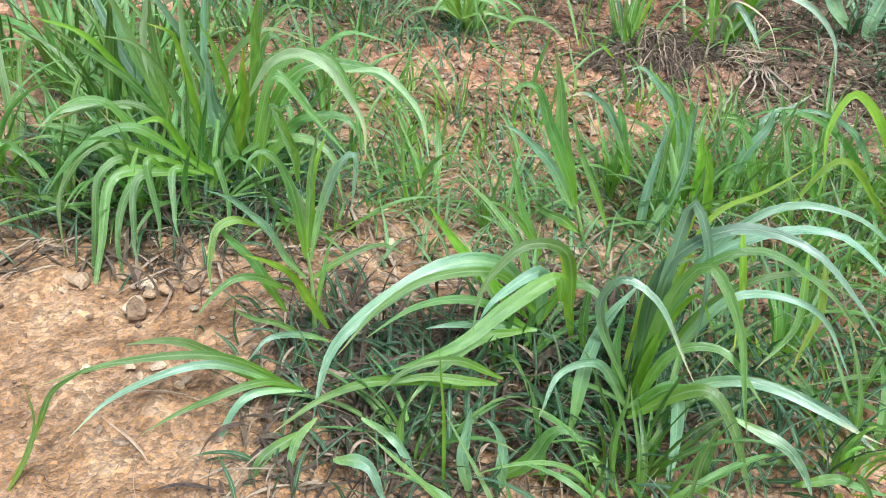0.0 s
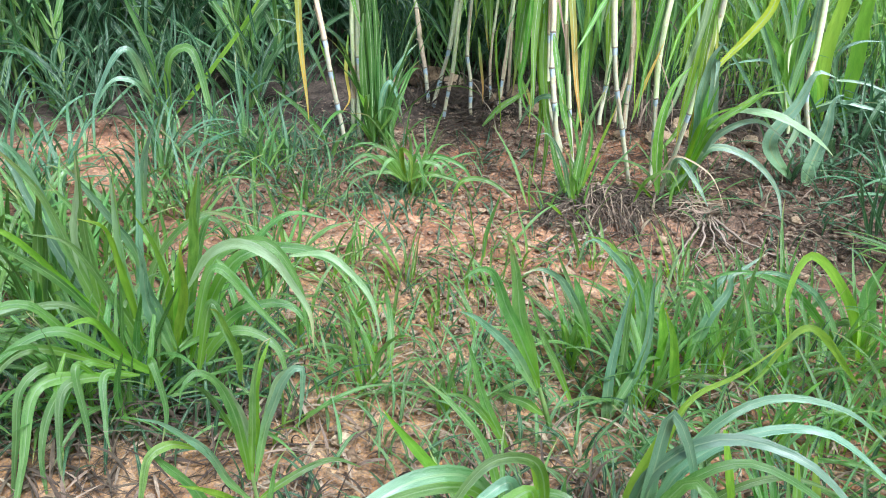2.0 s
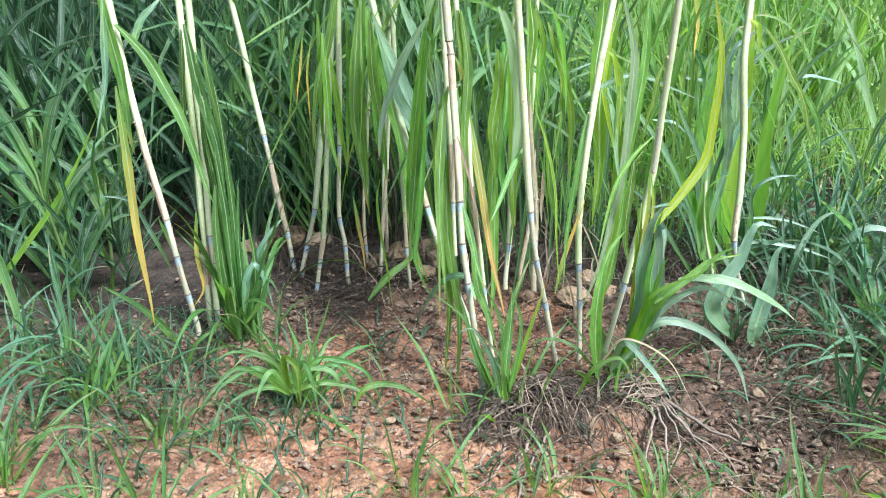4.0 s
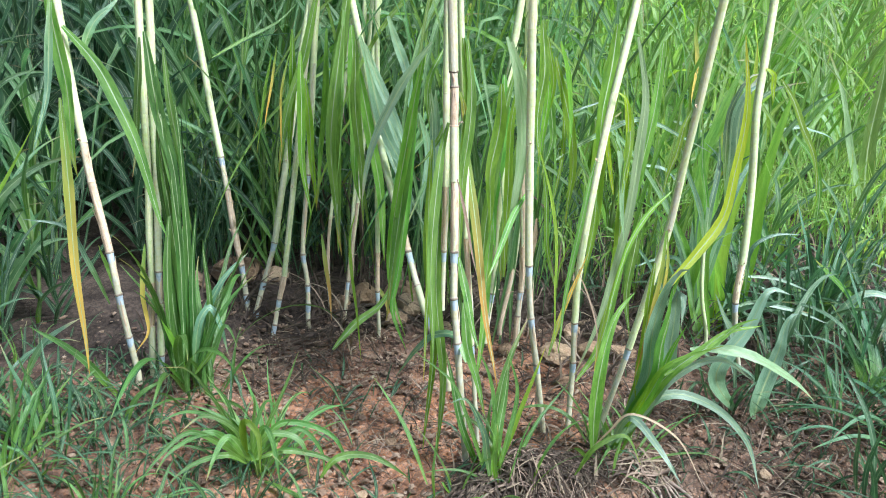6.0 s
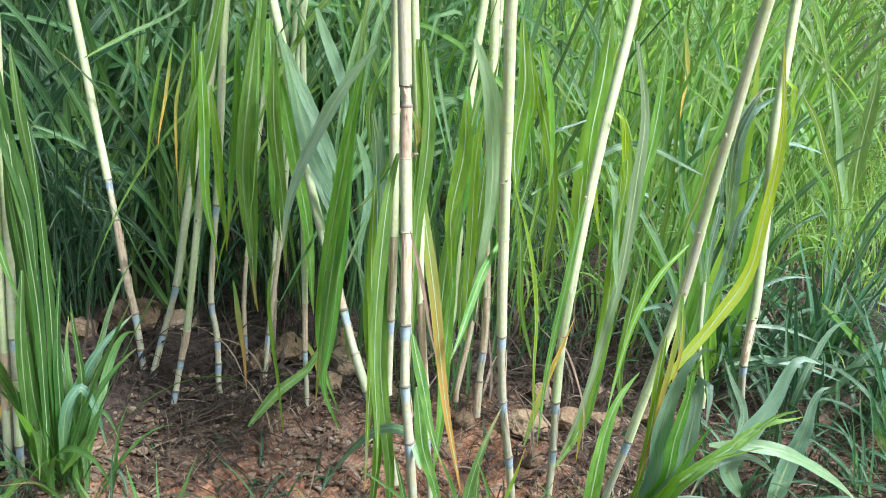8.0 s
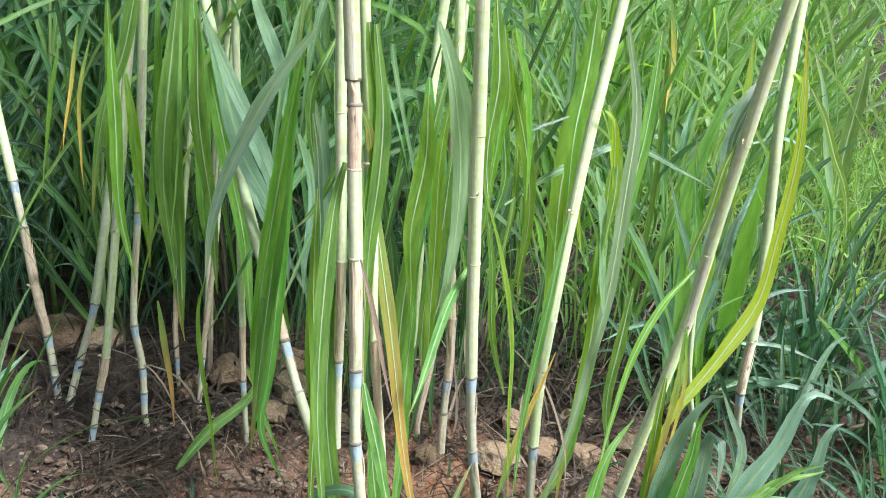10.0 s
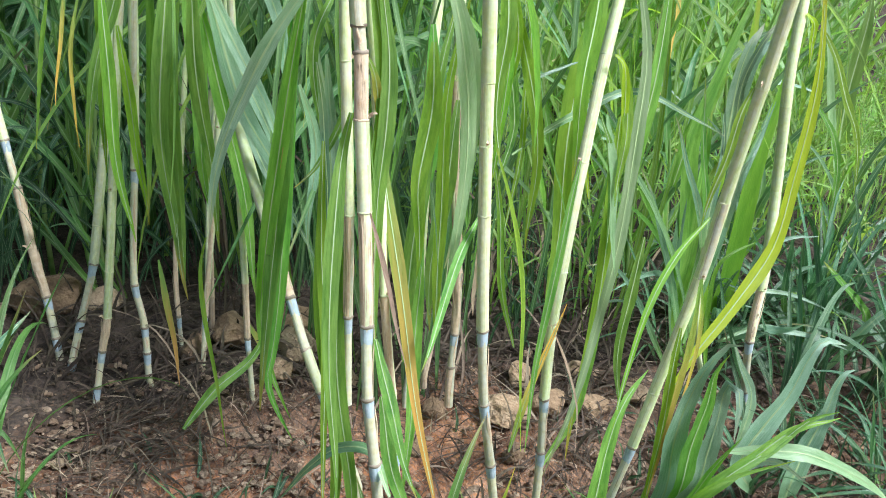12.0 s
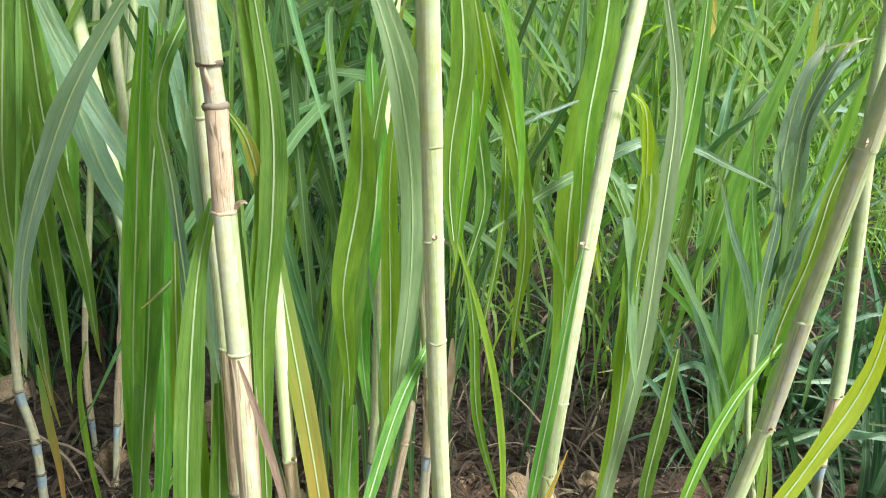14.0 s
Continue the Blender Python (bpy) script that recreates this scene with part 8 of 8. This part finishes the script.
weeds("dry_stalks", "thin dry stalks standing among the tufts", [
    (0.35, 1.25, 0.25, 110), (0.75, 1.6, 0.3, 110), (-0.7, 2.1, 0.3, 90), (0.9, 3.1, 0.2, 60), (0.3, 1.9, 0.3, 60)], STRAW, 73, 0.11)

# ---------------------------------------------------------------- stones, gravel and litter


def gravel():
    r = random.Random(31)
    shapes = [stone_data(r, 1.0, 0.65) for _ in range(8)]
    small = []
    for v, f, w in shapes:
        bm = bmesh.new()
        bmesh.ops.create_icosphere(bm, subdivisions=1, radius=1)
        pts = np.array([tuple(q.co) for q in bm.verts])
        fs = [tuple(q.index for q in g.verts) for g in bm.faces]
        bm.free()
        pts = pts * np.array([r.uniform(0.55, 1.35) for _ in range(len(pts))])[:, None] * (1.2, r.uniform(0.55, 1), 0.5)
        small.append((pts, fs, pts[:, :2]))
    pieces = []
    for k in range(17000):
        x, y = r.uniform(-1.5, 2.4), r.uniform(0.8, 4.6)
        if k % 3 == 0:
            x, y = r.gauss(0.25, 0.6), r.gauss(2.6, 0.5)
        elif k % 3 == 1:
            x, y = r.gauss(0.35, 0.45), r.gauss(3.75, 0.28)
        elif k % 2:
            x, y = r.gauss(1.45, 0.35), r.gauss(2.95, 0.3)
        size = 0.0022 + 0.013 * r.random() ** 3.8
        v, f, w = r.choice(small)
        c, s = math.cos(k), math.sin(k)
        p = np.stack([v[:, 0] * c - v[:, 1] * s, v[:, 0] * s + v[:, 1] * c, v[:, 2]], axis=1) * size
        pieces.append((p + (x, y, ground_z(x, y) + size * 0.3), f, w))
    ob = new("gravel", mesh_of("gravel", joined(pieces), GRAVEL, smooth=False))
    tagged(ob, "scattered tan and reddish gravel on the soil", "gravel", kind="stuff")


def litter(name, label, spots, seed, size, material, thick=0.009):
    """Dry blades lying on the soil, crossing one another."""
    r = random.Random(seed)
    pieces = []
    for x, y, n in spots:
        for k in range(n):
            az, length = r.uniform(0, 6.283), size * r.uniform(0.4, 1.2)
            bend = r.gauss(0, 0.45)
            s = np.linspace(0, 1, 9)
            ang = az + bend * s
            px = x + r.uniform(-0.1, 0.1) + np.concatenate([[0], np.cumsum(np.cos(ang[:-1]) * length / 8)])
            py = y + r.uniform(-0.1, 0.1) + np.concatenate([[0], np.cumsum(np.sin(ang[:-1]) * length / 8)])
            up = r.uniform(0.002, 0.03) + 0.02 * r.random() * np.sin(s * 3.1)
            pz = np.array([ground_z(a, b) for a, b in zip(px, py)]) + up
            pieces.append(strip(np.stack([px, py, pz], axis=1), r.uniform(0.4, 1.4) * thick, (r.uniform(-0.6, 0.6), r.uniform(-0.6, 0.6), 1), 0.25, r.uniform(-2, 2), 2, 3.0))
    ob = new(name, mesh_of(name, joined(pieces), material))
    return tagged(ob, label, "leaf litter", kind="stuff")


gravel()
litter("leaf_litter", "grey-brown dry cane leaves strewn on the soil", scatter(70, 0.1, 2.2, 3.3, 4.4, 9, 41), 51, 0.13, LITTER, 0.0035)
litter("leaf_litter", "dry grass stalks under the front tufts", scatter(80, -0.3, 1.6, 0.9, 2.1, 8, 42), 52, 0.14, LITTER, 0.005)
litter("leaf_litter", "grey heap of dead roots and stalks at the clump's foot", scatter(40, 0.6, 1.1, 2.85, 3.2, 9, 43), 53, 0.13, LITTER, 0.0045)
litter("leaf_litter", "dry stalks on the slope beside the clump", scatter(30, 1.1, 2.0, 2.3, 3.3, 5, 44), 54, 0.17, STRAW, 0.005)
litter("leaf_litter", "thin dry stalks on the stony soil", scatter(90, -1.1, 0.9, 1.95, 4.2, 6, 45), 55, 0.08, LITTER, 0.0035)
litter("leaf_litter", "dark dead leaves under the tall grass", scatter(170, 0.2, 3.6, 3.9, 5.6, 9, 46), 56, 0.24, LITTER, 0.005)

for k, (x, y, size, flat) in enumerate([
    (0.66, 4.24, 0.07, 0.85), (0.80, 4.10, 0.07, 0.85), (0.72, 4.02, 0.05, 0.7), (0.55, 4.22, 0.055, 0.8), (0.88, 3.95, 0.05, 0.6), (0.82, 4.25, 0.07, 0.8), (0.23, 4.66, 0.10, 0.75), (0.06, 4.64, 0.06, 0.7), (0.38, 4.62, 0.06, 0.7),
    (1.43, 3.61, 0.055, 0.55), (1.33, 3.66, 0.06, 0.5), (1.33, 3.80, 0.05, 0.7), (1.50, 3.74, 0.05, 0.8), (1.21, 3.68, 0.055, 0.65), (1.06, 3.78, 0.045, 0.7), (1.16, 3.56, 0.03, 0.7), (0.96, 3.68, 0.035, 0.7), (1.60, 3.62, 0.04, 0.6),
    (1.49, 2.93, 0.03, 0.7), (0.985, 2.86, 0.03, 0.7), (1.25, 2.58, 0.03, 0.7), (0.59, 2.66, 0.03, 0.7), (0.47, 2.62, 0.026, 0.7), (0.52, 3.44, 0.02, 0.7), (1.36, 2.72, 0.022, 0.7), (1.62, 2.78, 0.026, 0.7), (-0.43, 3.9, 0.022, 0.7),
]):
    rock(x, y, size, 300 + k, "tan weathered field rock behind the canes", flat, 0.2, "rocks behind the canes", "rock")
r2 = random.Random(77)
for k in range(130):
    x, y = r2.uniform(-1.0, 1.9), r2.uniform(1.1, 4.0)
    rock(x, y, 0.008 + 0.018 * r2.random() ** 2, 400 + k, flat=0.55, sink=0.3)
for k, (x, y, size) in enumerate([(-0.68, 1.5, 0.038), (-0.11, 1.75, 0.026), (-0.58, 1.6, 0.024), (-0.85, 1.62, 0.03), (0.13, 2.27, 0.017), (1.0, 2.93, 0.026), (0.9, 2.95, 0.018), (1.15, 2.9, 0.016)]):
    rock(x, y, size, 500 + k, sink=0.2)

# dead leaves that stand and hang in the clump, and lie thick under it
weeds("dead_stalks", "grey-brown dead stalks standing in the clump", [
    (0.5, 4.3, 0.14, 50), (0.85, 4.2, 0.16, 60), (1.2, 4.1, 0.18, 80), (1.6, 4.0, 0.22, 140), (2.0, 3.95, 0.25, 160), (0.2, 4.4, 0.15, 70)], LITTER, 74, 0.2)
weeds("dead_stalks", "pale dry stalks leaning among the canes", [
    (0.6, 4.2, 0.2, 10), (1.05, 4.05, 0.2, 10), (1.5, 3.85, 0.2, 12)], STRAW, 75, 0.26)
litter("leaf_litter", "thick dark dead leaves inside the clump", scatter(110, 0.25, 2.1, 3.8, 4.5, 9, 47), 57, 0.14, LITTER, 0.006)
litter("leaf_litter", "pale straw lying inside the clump", scatter(16, 0.1, 2.0, 3.45, 4.4, 3, 48), 58, 0.2, STRAW, 0.004)
litter("leaf_litter", "pale dry straw under the front tufts", scatter(170, -0.45, 1.7, 0.85, 2.4, 7, 49), 59, 0.12, STRAW, 0.0055)

litter("leaf_litter", "tangled grey-brown stalks beside the canes' feet", scatter(120, 0.8, 2.3, 3.2, 4.0, 9, 53), 63, 0.13, LITTER, 0.005)
litter("leaf_litter", "pinkish dry husks beside the canes' feet", scatter(36, 0.75, 2.0, 3.1, 3.6, 5, 54), 64, 0.09, STRAW, 0.006)
litter("leaf_litter", "grey twisted stalks strewn on the soil before the clump", scatter(34, -0.4, 0.85, 3.3, 4.2, 6, 58), 67, 0.17, LITTER, 0.0045)
litter("leaf_litter", "thin pale stalks on the soil before the clump", scatter(60, -0.05, 0.8, 3.3, 3.95, 5, 56), 66, 0.1, STRAW, 0.003)
litter("leaf_litter", "grey stalks lying on the slope beside the mound", scatter(110, 1.1, 2.3, 2.3, 3.3, 8, 55), 65, 0.15, LITTER, 0.005)


def heap(name, label, cx, cy, wide, deep, tall, count, material, seed):
    """A nest of dead strands piled up: arcs that cross over a hollow."""
    r = random.Random(seed)
    pieces = []
    for k in range(count):
        a, far = r.uniform(0, 6.283), r.random() ** 0.6
        x, y = cx + wide * far * math.cos(a), cy + deep * far * math.sin(a)
        az, length = r.gauss(0.1, 0.9), r.uniform(0.06, 0.24)
        s = np.linspace(-0.5, 0.5, 10)
        ang = az + r.gauss(0, 0.7) * s
        px, py = x + s * length * np.cos(ang), y + s * length * np.sin(ang)
        crown = tall * (1 - far ** 2) * r.uniform(0.3, 1.1)
        pz = np.array([ground_z(u, v) for u, v in zip(px, py)]) + 0.004 + crown * (1 - (1.7 * s) ** 2) + r.uniform(0, 0.012)
        pieces.append(strip(np.stack([px, py, pz], axis=1), r.uniform(0.0022, 0.0065), (r.uniform(-0.5, 0.5), -0.6, 1), 0.25, r.uniform(-2, 2), 2, 3.0))
    ob = new(name, mesh_of(name, joined(pieces), material))
    return tagged(ob, label, "leaf litter", kind="stuff")


heap("leaf_litter", "dark dead leaves heaped at the clump's foot", 0.80, 3.08, 0.24, 0.13, 0.075, 420, LITTER, 81)
heap("leaf_litter", "pale dry strands over the heap at the clump's foot", 0.80, 3.07, 0.19, 0.11, 0.085, 170, STRAW, 82)
heap("leaf_litter", "pale dry strands beside the dead roots", 1.16, 3.04, 0.10, 0.09, 0.05, 60, STRAW, 83)
weeds("dry_stalks", "curled pale dry blades among the meadow grass", [
    (2.1, 4.3, 0.3, 40), (2.7, 4.5, 0.4, 50), (1.7, 4.3, 0.2, 25), (2.4, 3.8, 0.3, 30)], STRAW, 76, 0.3)

for k, (x, y, size) in enumerate([
    (-0.98, 1.77, 0.028), (-0.81, 1.82, 0.021), (-0.69, 1.52, 0.034), (-0.67, 1.57, 0.015), (-0.64, 1.59, 0.021), (-0.52, 1.26, 0.015), (-0.58, 1.32, 0.017), (-0.61, 1.29, 0.012), (-0.13, 1.82, 0.034), (-0.69, 1.61, 0.023), (-0.88, 1.59, 0.012), (-0.73, 1.31, 0.012), (-0.64, 1.32, 0.014), (-0.38, 1.36, 0.012), (-0.43, 1.54, 0.016), (-0.54, 1.58, 0.015), (-0.23, 1.94, 0.015), (-0.09, 2.05, 0.017), (-0.36, 1.78, 0.016)]):
    rock(x, y, size, 600 + k, "pale yellowish angular stone on orange soil", 0.6, 0.2, material=PALE_STONE)
# dead blades, set dense to stand for shade under the tufts too
weeds("dead_blades", "brown dead blades under the large tuft", [
    (-0.95, 2.0, 0.14, 130), (-0.7, 1.98, 0.14, 150), (-0.45, 2.0, 0.12, 90), (-0.2, 1.5, 0.1, 50), (0.25, 1.35, 0.15, 90)], LITTER, 77, 0.17)
litter("leaf_litter", "brown dead leaves along the bank", scatter(36, -1.15, -0.3, 1.62, 1.95, 7, 50), 60, 0.16, LITTER, 0.007)
litter("leaf_litter", "tan dead leaves along the bank", scatter(24, -1.15, -0.2, 1.55, 1.95, 4, 51), 61, 0.15, STRAW, 0.007)
# dark litter laid thick in place of the shadow under the leaves
litter("leaf_litter", "dark dead leaves for the shade under the front tufts", scatter(75, -0.32, 0.42, 1.02, 1.5, 10, 52), 62, 0.11, LITTER, 0.009)
# more dark blades for that shadow
weeds("low_weeds", "dark filler blades for shade among the dead leaves", [
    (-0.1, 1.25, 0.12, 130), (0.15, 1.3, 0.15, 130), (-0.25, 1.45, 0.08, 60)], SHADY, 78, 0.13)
weeds("low_weeds", "thin dark weeds on stony soil before the canes", [
    (-0.35, 3.5, 0.16, 45), (-0.2, 3.7, 0.12, 35), (-0.5, 3.75, 0.15, 40), (-0.05, 3.35, 0.14, 22), (-0.6, 3.4, 0.18, 45), (0.05, 3.62, 0.1, 14)], SHADY, 82, 0.19)
weeds("low_weeds", "thin green weeds on stony soil before the canes", [
    (-0.35, 3.5, 0.2, 24), (-0.5, 3.75, 0.2, 20), (-0.05, 3.4, 0.15, 14), (0.2, 3.3, 0.15, 12)], THICKET, 83, 0.2)
weeds("low_weeds", "small green blades among the shoots on stony soil", [
    (0.3, 2.0, 0.22, 130), (0.75, 2.1, 0.25, 170), (1.15, 2.2, 0.25, 130), (-0.1, 2.2, 0.2, 90), (0.55, 1.65, 0.2, 110), (1.0, 1.6, 0.25, 130), (0.1, 1.75, 0.15, 60)], THICKET, 80, 0.17)
# dark fill that stands for shade between the tuft's leaves
weeds("low_weeds", "dark filler leaves for shade at the large tuft's heart", [
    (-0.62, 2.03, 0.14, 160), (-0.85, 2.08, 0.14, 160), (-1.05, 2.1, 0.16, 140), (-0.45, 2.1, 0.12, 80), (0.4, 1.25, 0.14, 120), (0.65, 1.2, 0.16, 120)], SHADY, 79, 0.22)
